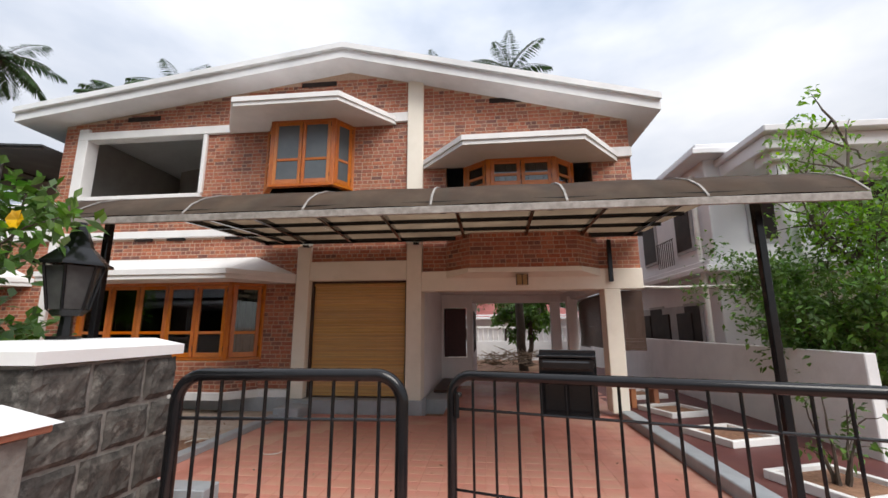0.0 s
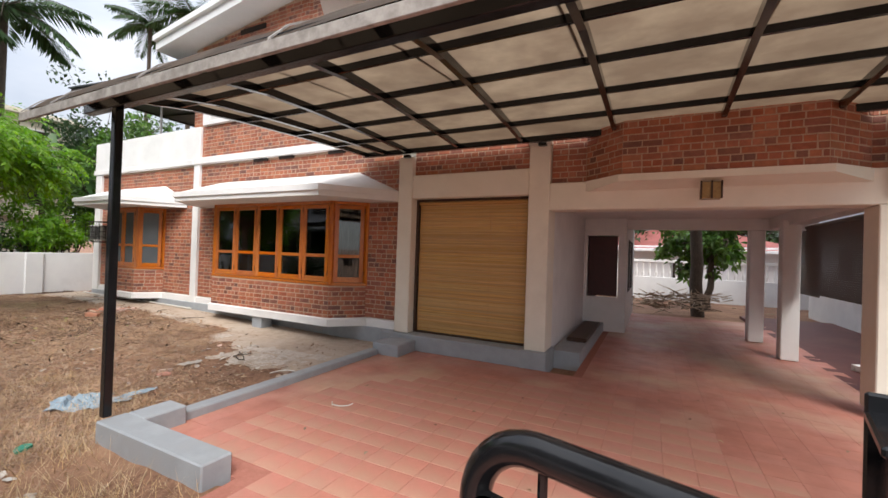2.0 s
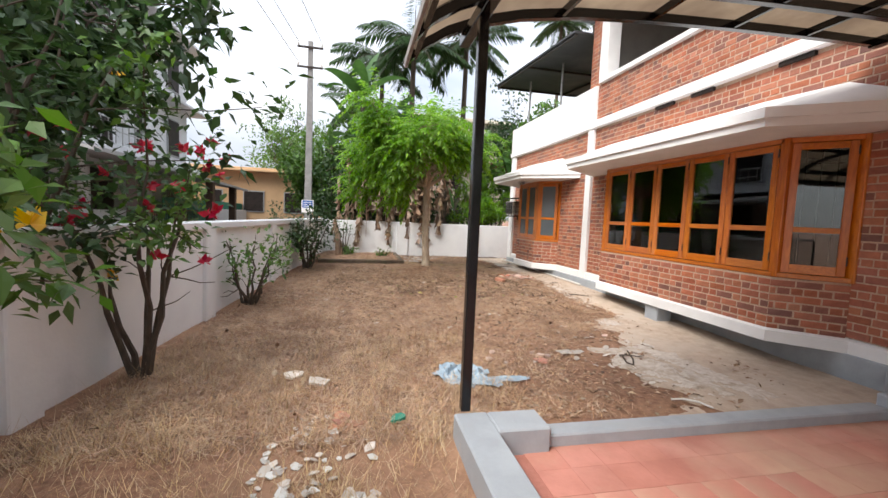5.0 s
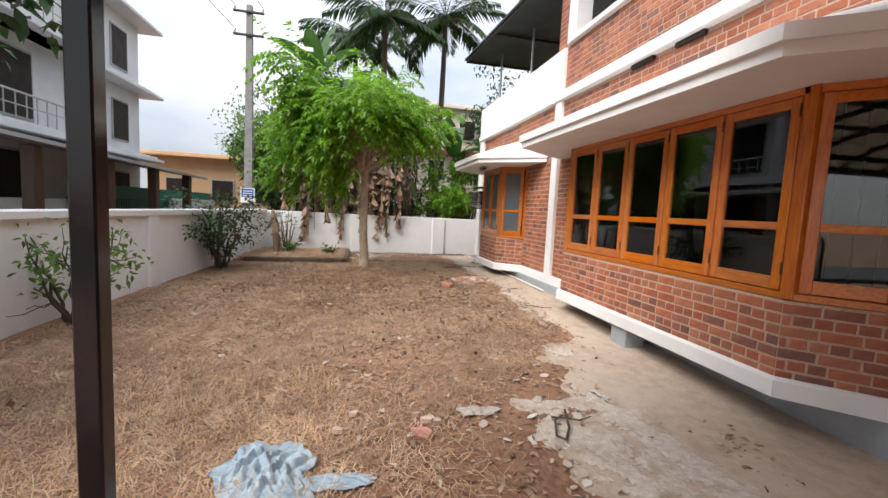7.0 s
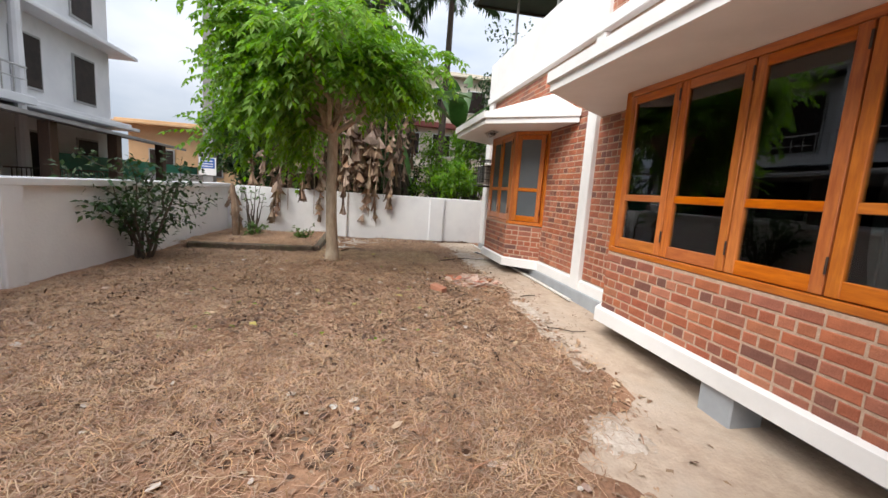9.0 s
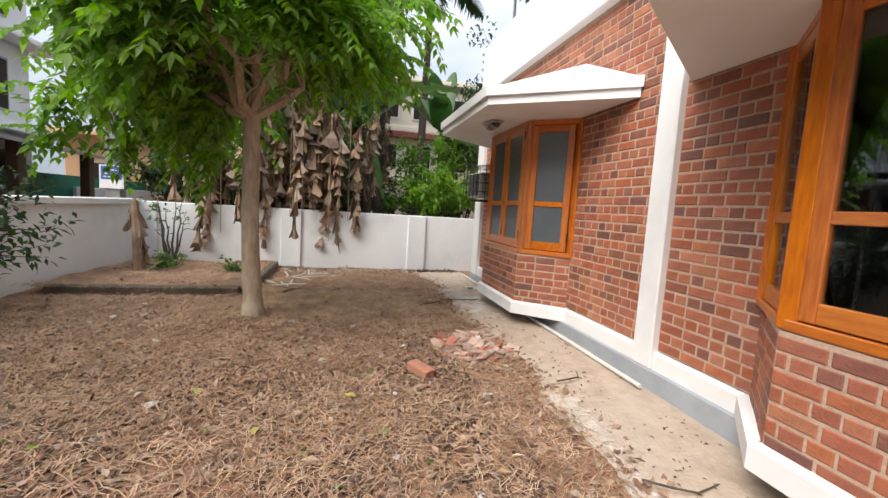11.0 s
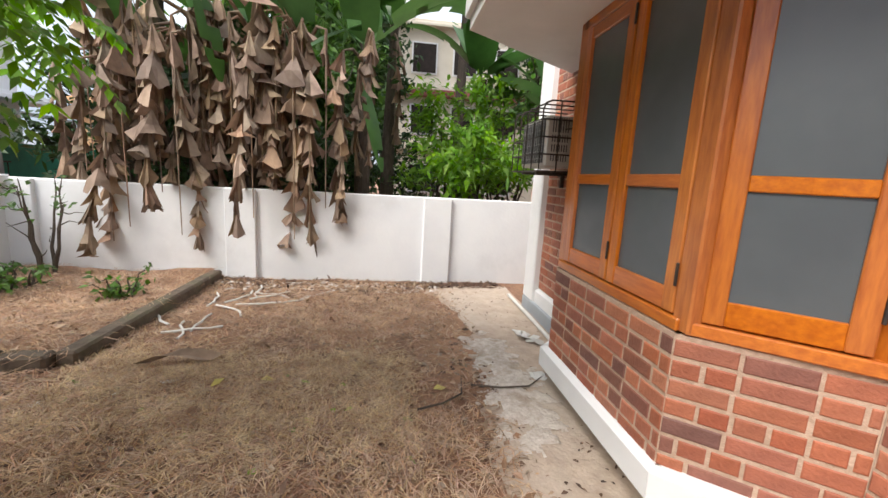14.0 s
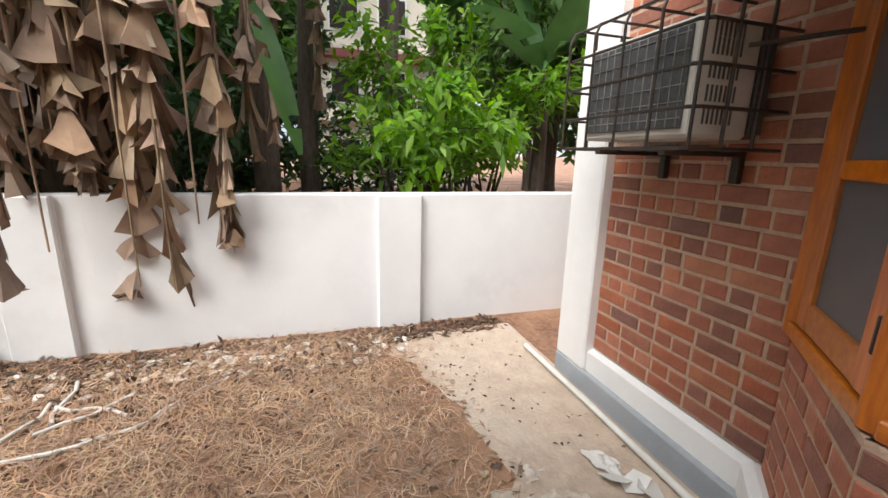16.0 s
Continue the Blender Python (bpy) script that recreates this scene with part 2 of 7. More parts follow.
M_MOULD = mat("rotting_leaves", (0.95, 0.95, 0.95), (0.6, 0.6, 0.6), 0.8, scale=9, vary=0.5, palette=[(0.0, (0.15, 0.078, 0.045)), (0.4, (0.085, 0.046, 0.03)), (0.75, (0.24, 0.13, 0.075))])
M_BARK = mat("smooth_bark", (0.42, 0.33, 0.235), (0.28, 0.21, 0.145), 0.85, scale=7, detail=8, stretch=(3, 3, 1), bump=0.6, bscale=25, stain=(0.48, 0.41, 0.31), sscale=3)
M_BARKD = mat("dark_bark", (0.10, 0.075, 0.055), (0.06, 0.045, 0.035), 0.9, scale=9, stretch=(3, 3, 1), bump=0.8, bscale=20)
M_LEAF = leaf_mat("fresh_green_leaf", (0.24, 0.45, 0.025), (0.15, 0.33, 0.02), 0.8, thru=0.6)
M_LEAFD = leaf_mat("deep_green_leaf", (0.05, 0.105, 0.026), (0.03, 0.07, 0.018), 0.9)
M_LEAFM = leaf_mat("mid_green_leaf", (0.13, 0.25, 0.035), (0.075, 0.165, 0.025), 0.9, thru=0.4)
M_BANANA = leaf_mat("banana_leaf", (0.075, 0.17, 0.035), (0.05, 0.12, 0.025), 0.5, rough=0.35)
M_DEAD = leaf_mat("dead_banana_leaf", (0.38, 0.255, 0.17), (0.19, 0.12, 0.08), 0.9, rough=0.8, thru=0.12)
M_RED = leaf_mat("red_petals", (0.62, 0.02, 0.06), (0.5, 0.015, 0.05), 0.4)
M_YELLOW = leaf_mat("yellow_petals", (0.85, 0.55, 0.02), (0.8, 0.45, 0.015), 0.3)
M_YELLOWLEAF = leaf_mat("yellowed_leaf", (0.66, 0.55, 0.14), (0.55, 0.45, 0.12), 0.4)
M_DARK = mat("interior_paint", (0.34, 0.325, 0.30), (0.28, 0.265, 0.245), 0.8, scale=2)
M_MAROON = mat("dark_red_shutter", (0.055, 0.012, 0.012), (0.04, 0.01, 0.01), 0.5, scale=8)
M_CLOTH = mat("pale_blue_cloth", (0.33, 0.41, 0.47), (0.22, 0.29, 0.35), 0.85, scale=9, bump=0.4, bscale=30)
M_PAPER = mat("scrap_paper", (0.66, 0.60, 0.54), (0.52, 0.45, 0.39), 0.8, scale=9, vary=0.7)
M_PLAST = mat("white_plastic", (0.68, 0.66, 0.62), (0.60, 0.58, 0.54), 0.4, scale=6, vary=0.3)
M_TERRA = mat("broken_terracotta", (0.45, 0.19, 0.11), (0.36, 0.15, 0.09), 0.85, scale=12, vary=0.7, bump=0.5)
M_RUB = mat("plaster_rubble", (0.54, 0.40, 0.33), (0.44, 0.29, 0.225), 0.9, scale=12, vary=0.7, bump=0.5)
M_ACW = mat("ac_casing", (0.62, 0.60, 0.55), (0.55, 0.53, 0.48), 0.45, scale=5, stain=(0.45, 0.42, 0.37), sscale=3)
M_ACD = mat("ac_dark_parts", (0.05, 0.05, 0.055), (0.09, 0.09, 0.09), 0.6, scale=60)
M_SHEET = mat("dark_roof_sheet", (0.05, 0.055, 0.06), (0.035, 0.04, 0.045), 0.6, scale=3, stain=(0.09, 0.09, 0.09), sscale=1)
M_NBW = mat("neighbour_wall", (0.72, 0.72, 0.73), (0.64, 0.64, 0.66), 0.7, scale=0.8, stain=(0.5, 0.5, 0.5), sscale=0.5, slo=0.55, shi=0.9)
M_NBG = mat("neighbour_trim_and_shade", (0.40, 0.40, 0.40), (0.33, 0.33, 0.33), 0.7, scale=2)
M_NBD = mat("window_dark", (0.022, 0.018, 0.016), (0.04, 0.028, 0.024), 0.6, scale=3, spec=0.2)
M_OCHRE = mat("ochre_wall", (0.62, 0.40, 0.22), (0.55, 0.35, 0.19), 0.8, scale=1)
M_REDROOF = mat("red_roof", (0.30, 0.09, 0.08), (0.24, 0.07, 0.06), 0.7, scale=2)
M_POLE = mat("pole_concrete", (0.30, 0.29, 0.28), (0.22, 0.215, 0.21), 0.85, scale=6, bump=0.4)
M_GREEN = mat("green_tarpaulin", (0.02, 0.22, 0.14), (0.015, 0.17, 0.11), 0.6, scale=4)
M_MOSSY = mat("mossy_cement", (0.14, 0.105, 0.075), (0.075, 0.055, 0.04), 0.95, scale=9, detail=8, bump=0.8, bscale=40, stain=(0.10, 0.10, 0.05), sscale=2.5)
M_LAMPGL = mat("dusty_lamp_glass", (0.07, 0.07, 0.068), (0.04, 0.04, 0.04), 0.25, scale=9)
M_BLUE = mat("blue_sign_paint", (0.05, 0.14, 0.42), (0.045, 0.12, 0.38), 0.4, scale=4)
M_BRASS = mat("lamp_amber_glass", (0.38, 0.25, 0.10), (0.28, 0.17, 0.07), 0.3, scale=20)
M_REDEARTH = mat("red_cement_floor", (0.115, 0.034, 0.03), (0.09, 0.027, 0.025), 0.6, scale=3, detail=7, bump=0.2, bscale=40, stain=(0.15, 0.06, 0.045), sscale=0.9)


# ---- mesh building ----
class Geo:
    """Vertices and faces of one mesh."""

    def __init__(self):
        self.v, self.f = [], []

    def add(self, verts, faces, m=None):
        k = len(self.v)
        self.v += [tuple(m @ Vector(p)) for p in verts] if m is not None else [tuple(p) for p in verts]
        self.f += [tuple(i + k for i in q) for q in faces]
        return self

    def box(self, a, b, bev=0.0, m=None):
        lo, hi = [min(p, q) for p, q in zip(a, b)], [max(p, q) for p, q in zip(a, b)]
        if bev <= 0:
            vs = [(x, y, z) for x in (lo[0], hi[0]) for y in (lo[1], hi[1]) for z in (lo[2], hi[2])]
            return self.add(vs, [(0, 1, 3, 2), (4, 6, 7, 5), (0, 4, 5, 1), (2, 3, 7, 6), (0, 2, 6, 4), (1, 5, 7, 3)], m)
        bev = min(bev, *[(h - l) * 0.45 for l, h in zip(lo, hi)])
        vs, idx = [], {}
        for c in range(8):
            s = [(c >> k) & 1 for k in range(3)]
            for ax in range(3):
                p = [hi[k] - bev if s[k] else lo[k] + bev for k in range(3)]
                p[ax] = hi[ax] if s[ax] else lo[ax]
                idx[c, ax] = len(vs)
                vs.append(tuple(p))
        fs = []
        for ax in range(3):
            b1, b2 = 1 << ((ax + 1) % 3), 1 << ((ax + 2) % 3)
            for side in (0, 1):
                base = side << ax
                q = [idx[base, ax], idx[base | b1, ax], idx[base | b1 | b2, ax], idx[base | b2, ax]]
                fs.append(tuple(q if side else q[::-1]))
            for c in range(8):
                if not c & (1 << ax):
                    o = c | (1 << ax)
                    u, w = (ax + 1) % 3, (ax + 2) % 3
                    fs.append((idx[c, u], idx[o, u], idx[o, w], idx[c, w]))
        for c in range(8):
            fs.append((idx[c, 0], idx[c, 1], idx[c, 2]))
        return self.add(vs, fs, m)

    def prism(self, poly, z0, z1, m=None):
        """poly in plan, either way round; z0 and z1 may be lists, a height for each corner."""
        n = len(poly)
        za = z0 if isinstance(z0, (list, tuple)) else [z0] * n
        zb = z1 if isinstance(z1, (list, tuple)) else [z1] * n
        vs = [(x, y, z) for (x, y), z in zip(poly, za)] + [(x, y, z) for (x, y), z in zip(poly, zb)]
        fs = [tuple(range(n))[::-1], tuple(range(n, 2 * n))] + [(i, (i + 1) % n, n + (i + 1) % n, n + i) for i in range(n)]
        return self.add(vs, fs, m)

    def tube(self, pts, r, n=8, m=None, caps=True):
        pts = [Vector(p) for p in pts]
        rs = r if isinstance(r, (list, tuple)) else [r] * len(pts)
        vs, fs = [], []
        side = None
        for i, p in enumerate(pts):
            d = (pts[min(i + 1, len(pts) - 1)] - pts[max(i - 1, 0)])
            d = d.normalized() if d.length > 1e-9 else Vector((0, 0, 1))
            if side is None:
                side = d.orthogonal().normalized()
            side = (side - d * side.dot(d))
            side = side.normalized() if side.length > 1e-6 else d.orthogonal().normalized()
            up = d.cross(side)
            for k in range(n):
                a = 2 * math.pi * k / n
                vs.append(tuple(p + (side * math.cos(a) + up * math.sin(a)) * rs[i]))
        for i in range(len(pts) - 1):
            for k in range(n):
                a, b = i * n + k, i * n + (k + 1) % n
                fs.append((a, b, b + n, a + n))
        if caps:
            fs.append(tuple(range(n))[::-1])
            fs.append(tuple(range((len(pts) - 1) * n, len(pts) * n)))
        return self.add(vs, fs, m)

    def mesh(self, name, material, smooth=False, fix=True):
        me = bpy.data.meshes.new(name)
        me.from_pydata(self.v, [], self.f)
        me.materials.append(material)
        if fix and len(self.f) < 4000:
            bm = bmesh.new()
            bm.from_mesh(me)
            bmesh.ops.recalc_face_normals(bm, faces=bm.faces)
            bm.to_mesh(me)
            bm.free()
        if smooth:
            me.shade_smooth()
            me.set_sharp_from_angle(angle=radians(40))
        me.update()
        return me


def thing(name, label, category, group="", kind="", at=(0, 0, 0)):
    ob = new(name)
    ob.location = at
    ob.empty_display_size = 0.1
    return tagged(ob, label, category, group, kind)


def part(name, geo, material, parent, label="", smooth=False, kind=""):
    ob = new(name, geo.mesh(name, material, smooth))
    ob.parent = parent
    ob.matrix_parent_inverse = Matrix.Translation(-parent.location)
    return tagged(ob, label, kind=kind)


def setting(name, geo, material, label, category, smooth=False):
    return tagged(new(name, geo.mesh(name, material, smooth)), label, category, kind="structure")


def solid(name, geo, material, label, category, group="", kind="", smooth=False):
    return tagged(new(name, geo.mesh(name, material, smooth)), label, category, group, kind)


rnd = random.Random(7)

# ---- levels ----
YB, YP, YF = 8.36, 8.29, 7.87          # brick face, pilaster face, bay front
DRIVE = -0.17


def ground_z(x):
    return -0.19 if x > -5.5 else -0.06 if x < -11 else -0.19 + 0.13 * (-5.5 - x) / 5.5


def roof_z(x):
    """Underside of the gable roof at its front."""
    return 7.40 - (0.136 * (-3.17 - x) if x < -3.17 else 0.255 * (x + 3.17))


# ---- brick walls ----
LATER = []          # bricks and tiles that become objects of their own at the end of the file


def brick_shape(w, h=0.070, d=0.03):
    a, c = 0.0035, 0.005
    x, z = w / 2, h / 2
    vs = [(-x, 0, -z), (x, 0, -z), (x, 0, z), (-x, 0, z), (-x, -d + a, -z), (x, -d + a, -z), (x, -d + a, z), (-x, -d + a, z),
          (-x + c, -d, -z + c), (x - c, -d, -z + c), (x - c, -d, z - c), (-x + c, -d, z - c)]
    fs = [(0, 1, 5, 4), (1, 2, 6, 5), (2, 3, 7, 6), (3, 0, 4, 7), (4, 5, 9, 8), (5, 6, 10, 9), (6, 7, 11, 10), (7, 4, 8, 11), (8, 9, 10, 11)]
    return vs, fs


def brick_wall(name, p0, p1, z0, z1, holes=(), label="", parts=0, near=None, top=None, thick=0.22, seed=0):
    """A brick skin on a mortar wall from p0 to p1 in plan; it faces to the right of that way. holes: (u0, u1, z0, z1) along it."""
    r = random.Random(seed + 11)
    a, d = Vector((*p0, 0)), Vector((p1[0] - p0[0], p1[1] - p0[1], 0))
    length = d.length
    d.normalize()
    back = Vector((-d.y, d.x, 0))
    m = Matrix(((d.x, back.x, 0, a.x), (d.y, back.y, 0, a.y), (0, 0, 1, 0), (0, 0, 0, 1)))
    cap = (lambda u: top((a + d * u).x)) if top else (lambda u: z1)
    g = Geo()
    us = sorted({0.0, length, *[u for h in holes for u in h[:2] if 0 < u < length], *([max(0, min(length, (-3.17 - a.x)))] if top else [])})
    for u0, u1 in zip(us, us[1:]):
        mid = (u0 + u1) / 2
        cut = sorted((h[2], h[3]) for h in holes if h[0] <= mid <= h[1])
        lo = z0
        for c0, c1 in cut + [(None, None)]:
            if c0 is None:
                if cap(mid) > lo:
                    g.add([(u0, 0.001, lo), (u1, 0.001, lo), (u1, 0.001, cap(u1)), (u0, 0.001, cap(u0)), (u0, thick, lo), (u1, thick, lo), (u1, thick, cap(u1)), (u0, thick, cap(u0))],
                          [(0, 1, 2, 3), (7, 6, 5, 4), (0, 4, 5, 1), (3, 2, 6, 7), (0, 3, 7, 4), (1, 5, 6, 2)], m)
            else:
                if c0 > lo:
                    g.box((u0, 0.001, lo), (u1, thick, c0), m=m)
                lo = max(lo, c1)
    wall = setting(name, g, M_MORTAR, label or "wall of exposed red brick with pale mortar joints", "wall")
    todo = []
    z, row = z0 + 0.006, 0
    while z + 0.06 < (max(cap(0), cap(length), cap(length / 2)) if top else z1):
        zc = z + 0.037
        gaps = [(0.0, length)]
        for h in holes:
            if h[2] - 0.03 < zc < h[3] + 0.03:
                gaps = [q for u0, u1 in gaps for q in ((u0, min(u1, h[0])), (max(u0, h[1]), u1)) if q[1] - q[0] > 0.03]
        for u0, u1 in gaps:
            u = u0 + 0.004
            k = row + int(r.random() * 2)
            first = True
            while u < u1 - 0.03:
                w = 0.216 if row % 2 == 0 else 0.104
                if r.random() < 0.05:
                    w = 0.320 - w
                if first and row % 2:
                    w = r.choice((0.05, 0.105, 0.105))
                first = False
                w = min(w + r.uniform(-0.008, 0.008), u1 - u - 0.004)
                if u1 - u - w < 0.045:
                    w = u1 - u - 0.004
                k += 1
                uc = u + w / 2
                if zc + 0.05 < cap(uc):
                    todo.append((uc, zc + r.uniform(-0.002, 0.002), round(max(w, 0.03), 2), r.uniform(-0.0015, 0.0025)))
                u += w + 0.016
        z += 0.0865
        row += 1
    if parts:
        nu, nz = near
        todo.sort(key=lambda t: (t[0] - nu) ** 2 + (t[1] - nz) ** 2)
    for uc, zc, w, out in todo[:parts]:
        LATER.append(("brick", w, m @ Matrix.Translation((uc, 0.026 - out, zc)), wall))
    if todo[parts:]:
        rest = Geo()
        for uc, zc, w, out in todo[parts:]:
            vs, fs = brick_shape(w)
            rest.add(vs, fs, m @ Matrix.Translation((uc, 0.026 - out, zc)))
        part("brick_courses", rest, M_BRICK, wall, kind="stuff")
    return wall


brick_wall("wall_front_wing", (-14.72, YB), (-10.25, YB), 0.26, 3.50, [(1.10, 3.22, 0, 2.50)], parts=300, near=(2.2, 1.1), seed=1)
brick_wall("wall_front_middle", (-10.03, YB), (-4.15, YB), 0.26, 3.50, [(0.82, 5.14, 0, 2.50)], parts=300, near=(0.4, 1.2), seed=2)
brick_wall("wall_front_over_door", (-3.86, YB), (-1.76, YB), 2.88, 3.66, seed=3)
brick_wall("wall_upper_below_balcony", (-10.40, YB), (-6.60, YB), 3.67, 4.46, seed=4)
brick_wall("wall_upper_middle", (-6.60, YB), (-1.78, YB), 3.67, 6.9, [(1.53, 3.55, 4.47, 6.05)], top=roof_z, seed=5)
brick_wall("wall_upper_over_balcony", (-9.95, YB), (-6.60, YB), 6.20, 6.5, top=roof_z, seed=6)
brick_wall("wall_upper_pier", (-10.40, YB), (-9.95, YB), 4.46, 6.3, top=roof_z, seed=7)
brick_wall("wall_upper_right", (-1.43, YB), (2.95, YB), 2.63, 6.0, [(0.50, 3.58, 2.0, 5.00)], top=roof_z, seed=8)
brick_wall("wall_side_right", (2.95, YB + 0.22), (2.95, 16), 2.63, 5.8, seed=9)
brick_wall("wall_end", (-14.98, 16), (-14.98, YB + 0.25), 0.26, 3.50, seed=10)


def bay(tag, xl, xr, xlw, xrw, z0, z1, parts, near, label, yf=YF):
    """The brick apron of a bay window: front and two slanted sides."""
    brick_wall("wall_bay_%s_front" % tag, (xl, yf), (xr, yf), z0, z1, label=label, parts=parts, near=near, thick=0.12, seed=20 + len(tag))
    brick_wall("wall_bay_%s_side_1" % tag, (xr, yf), (xrw, YB), z0, z1, label=label, parts=parts and 60, near=(0.3, 0.6), thick=0.10, seed=31)
    brick_wall("wall_bay_%s_side_2" % tag, (xlw, YB), (xl, yf), z0, z1, label=label, parts=parts and 60, near=(0.3, 0.6), thick=0.10, seed=32)


BAYLAB = "overhanging brick apron below a bay window"
bay("large", -8.75, -5.36, -9.22, -4.88, 0.22, 0.84, 250, (1.2, 0.6), BAYLAB)
bay("small", -13.15, -11.91, -13.62, -11.50, 0.22, 0.84, 150, (0.6, 0.6), BAYLAB)
bay("porch", -0.42, 1.66, -0.93, 2.15, 2.63, 4.25, 0, None, "brick bay projecting above the porch", yf=7.90)


def foot_band(name, poly, z0=0.10, z1=0.23):
    """The white ledge under the brickwork, following the plan line poly, 4 cm proud."""
    g = Geo()
    for (x0, y0), (x1, y1) in zip(poly, poly[1:]):
        d = Vector((x1 - x0, y1 - y0, 0))
        n = d.length
        d.normalize()
        m = Matrix(((d.x, -d.y, 0, x0), (d.y, d.x, 0, y0), (0, 0, 1, 0), (0, 0, 0, 1)))
        g.add([(-0.016, -0.04, z0), (n + 0.016, -0.04, z0), (n + 0.016, -0.04, z1 - 0.02), (-0.016, -0.04, z1 - 0.02), (0, 0.0, z1), (n, 0.0, z1), (0, 0.16, z1), (n, 0.16, z1), (0, 0.16, z0), (n, 0.16, z0)],
              [(0, 1, 2, 3), (3, 2, 5, 4), (4, 5, 7, 6), (6, 7, 9, 8), (8, 9, 1, 0), (0, 3, 4, 6, 8), (1, 9, 7, 5, 2)], m)
    return setting(name, g, M_WHITE, "white painted ledge at the foot of the brickwork", "trim")


foot_band("trim_foot_1", [(-14.72, YB), (-13.66, YB), (-13.17, YF - 0.01), (-11.89, YF - 0.01), (-11.46, YB), (-10.25, YB)], 0.10, 0.25)
foot_band("trim_foot_2", [(-10.03, YB), (-9.26, YB), (-8.77, YF - 0.01), (-5.34, YF - 0.01), (-4.84, YB), (-4.15, YB)], 0.10, 0.25)
g = Geo()
g.prism([(-9.2, YB), (-8.75, YF + 0.02), (-5.36, YF + 0.02), (-4.9, YB)], 0.105, 0.16)
g.prism([(-13.6, YB), (-13.15, YF + 0.02), (-11.91, YF + 0.02), (-11.52, YB)], 0.105, 0.16)
setting("bay_floor", g, M_GREY, "grey underside slabs of the bay windows", "slab")
g = Geo()
g.box((-15.035, YB - 0.072, -0.4), (-4.2, YB + 0.2, 0.10), 0.01)
g.box((-15.04, YB + 0.201, -0.4), (-14.9, 16, 0.10), 0.01)
setting("plinth", g, M_GREY, "grey painted cement plinth along the house", "plinth")
g = Geo()
g.box((-4.40, 8.16, -0.4), (-1.40, 8.75, 0.085), 0.015)
g.box((-4.12, 7.60, -0.4), (-3.62, 8.158, 0.02), 0.015)
g.box((-1.46, 8.752, -0.4), (-1.0, 12.6, 0.03), 0.015)
setting("plinth_step", g, M_GREY, "low grey cement step below the blind", "step")

# white posts, bands and beams
def white(name, label, boxes, material=M_WHITE, bev=0.012):
    q = Geo()
    for a, b in boxes:
        q.box(a, b, bev)
    return setting(name, q, material, label, "trim")


white("column_1", "white corner pilaster of the single-storey wing", [((-15.03, YP, 0.101), (-14.72, YB + 0.26, 3.52))])
white("column_2", "white pilaster between the two bay windows", [((-10.25, YP, 0.10), (-10.03, YB + 0.2, 3.52))])
white("column_3", "cream pilaster beside the bamboo blind", [((-4.15, YP - 0.03, 0.087), (-3.86, YB + 0.3, 3.22))], M_CREAM)
white("column_4", "cream pillar between blind and porch", [((-1.76, YP - 0.03, 0.0), (-1.44, YB + 0.36, 3.22)), ((-1.78, YP - 0.02, 3.222), (-1.43, YB + 0.2, 7.02))], M_CREAM)
white("column_5", "cream corner column of the porch", [((2.19, YP - 0.03, -0.10), (2.50, YB + 0.28, 2.22))], M_CREAM)
white("column_6", "white column at the side of the porch", [((2.02, 11.2, -0.16), (2.28, 11.46, 2.3))])
white("column_7", "white column at the back of the porch", [((1.85, 12.9, -0.16), (2.12, 13.2, 2.3))])
white("beam_porch", "cream painted beam across the porch opening", [((-1.44, YP - 0.02, 2.22), (2.95, YB + 0.24, 2.63))], M_CREAM)
white("beam_door", "cream painted lintel above the bamboo blind", [((-3.86, YP - 0.01, 2.47), (-1.76, YB + 0.2, 2.88))], M_CREAM)
white("band_wing", "white parapet above the brick wing", [((-15.10, YP - 0.03, 3.50), (-10.25, YB + 0.16, 3.64)), ((-15.08, YP, 3.64), (-10.03, YB + 0.13, 4.44)), ((-15.08, YB + 0.13, 3.5), (-14.93, 16, 4.44))])
white("band_first_floor", "white painted string course at the first floor", [((-10.25, YP - 0.03, 3.50), (-4.15, YB + 0.16, 3.665)), ((-3.86, YP + 0.04, 3.58), (-1.78, YB + 0.15, 3.665))])
white("band_balcony", "white rim round the balcony opening", [((-9.95, YP - 0.01, 4.45), (-6.60, YB + 0.2, 4.55)), ((-9.97, YP, 4.551), (-9.70, YB + 0.24, 6.3)), ((-6.68, YP, 4.551), (-6.58, YB + 0.2, 6.0)), ((-9.95, YP - 0.01, 6.0), (-6.0, YB + 0.2, 6.20))])
white("band_upper", "white bands at the heads of the upper windows", [((-2.9, YP, 6.05), (-1.78, YB + 0.1, 6.28)), ((2.1, YP, 4.98), (2.97, YB + 0.1, 5.2))])
g = Geo()
g.prism([(-1.0, YB - 0.02), (-0.46, 7.86), (1.70, 7.86), (2.22, YB - 0.02)], [2.47, 2.54, 2.54, 2.47], 2.63)
setting("porch_bay_ledge", g, M_CREAM, "cream ledge below the brick bay over the porch", "trim")
g = Geo()
for x in (-8.1, -7.3, -5.9, -4.9):
    g.box((x, YP + 0.02, 3.44), (x + 0.42, YB + 0.03, 3.495))
for x, z in ((-8.75, 6.46), (-4.35, 7.08), (0.05, 6.40)):
    g.box((x, YB - 0.02, z), (x + 0.85, YB + 0.02, z + 0.11))
setting("vent", g, M_NBD, "dark ventilation slots in the brickwork", "vent")

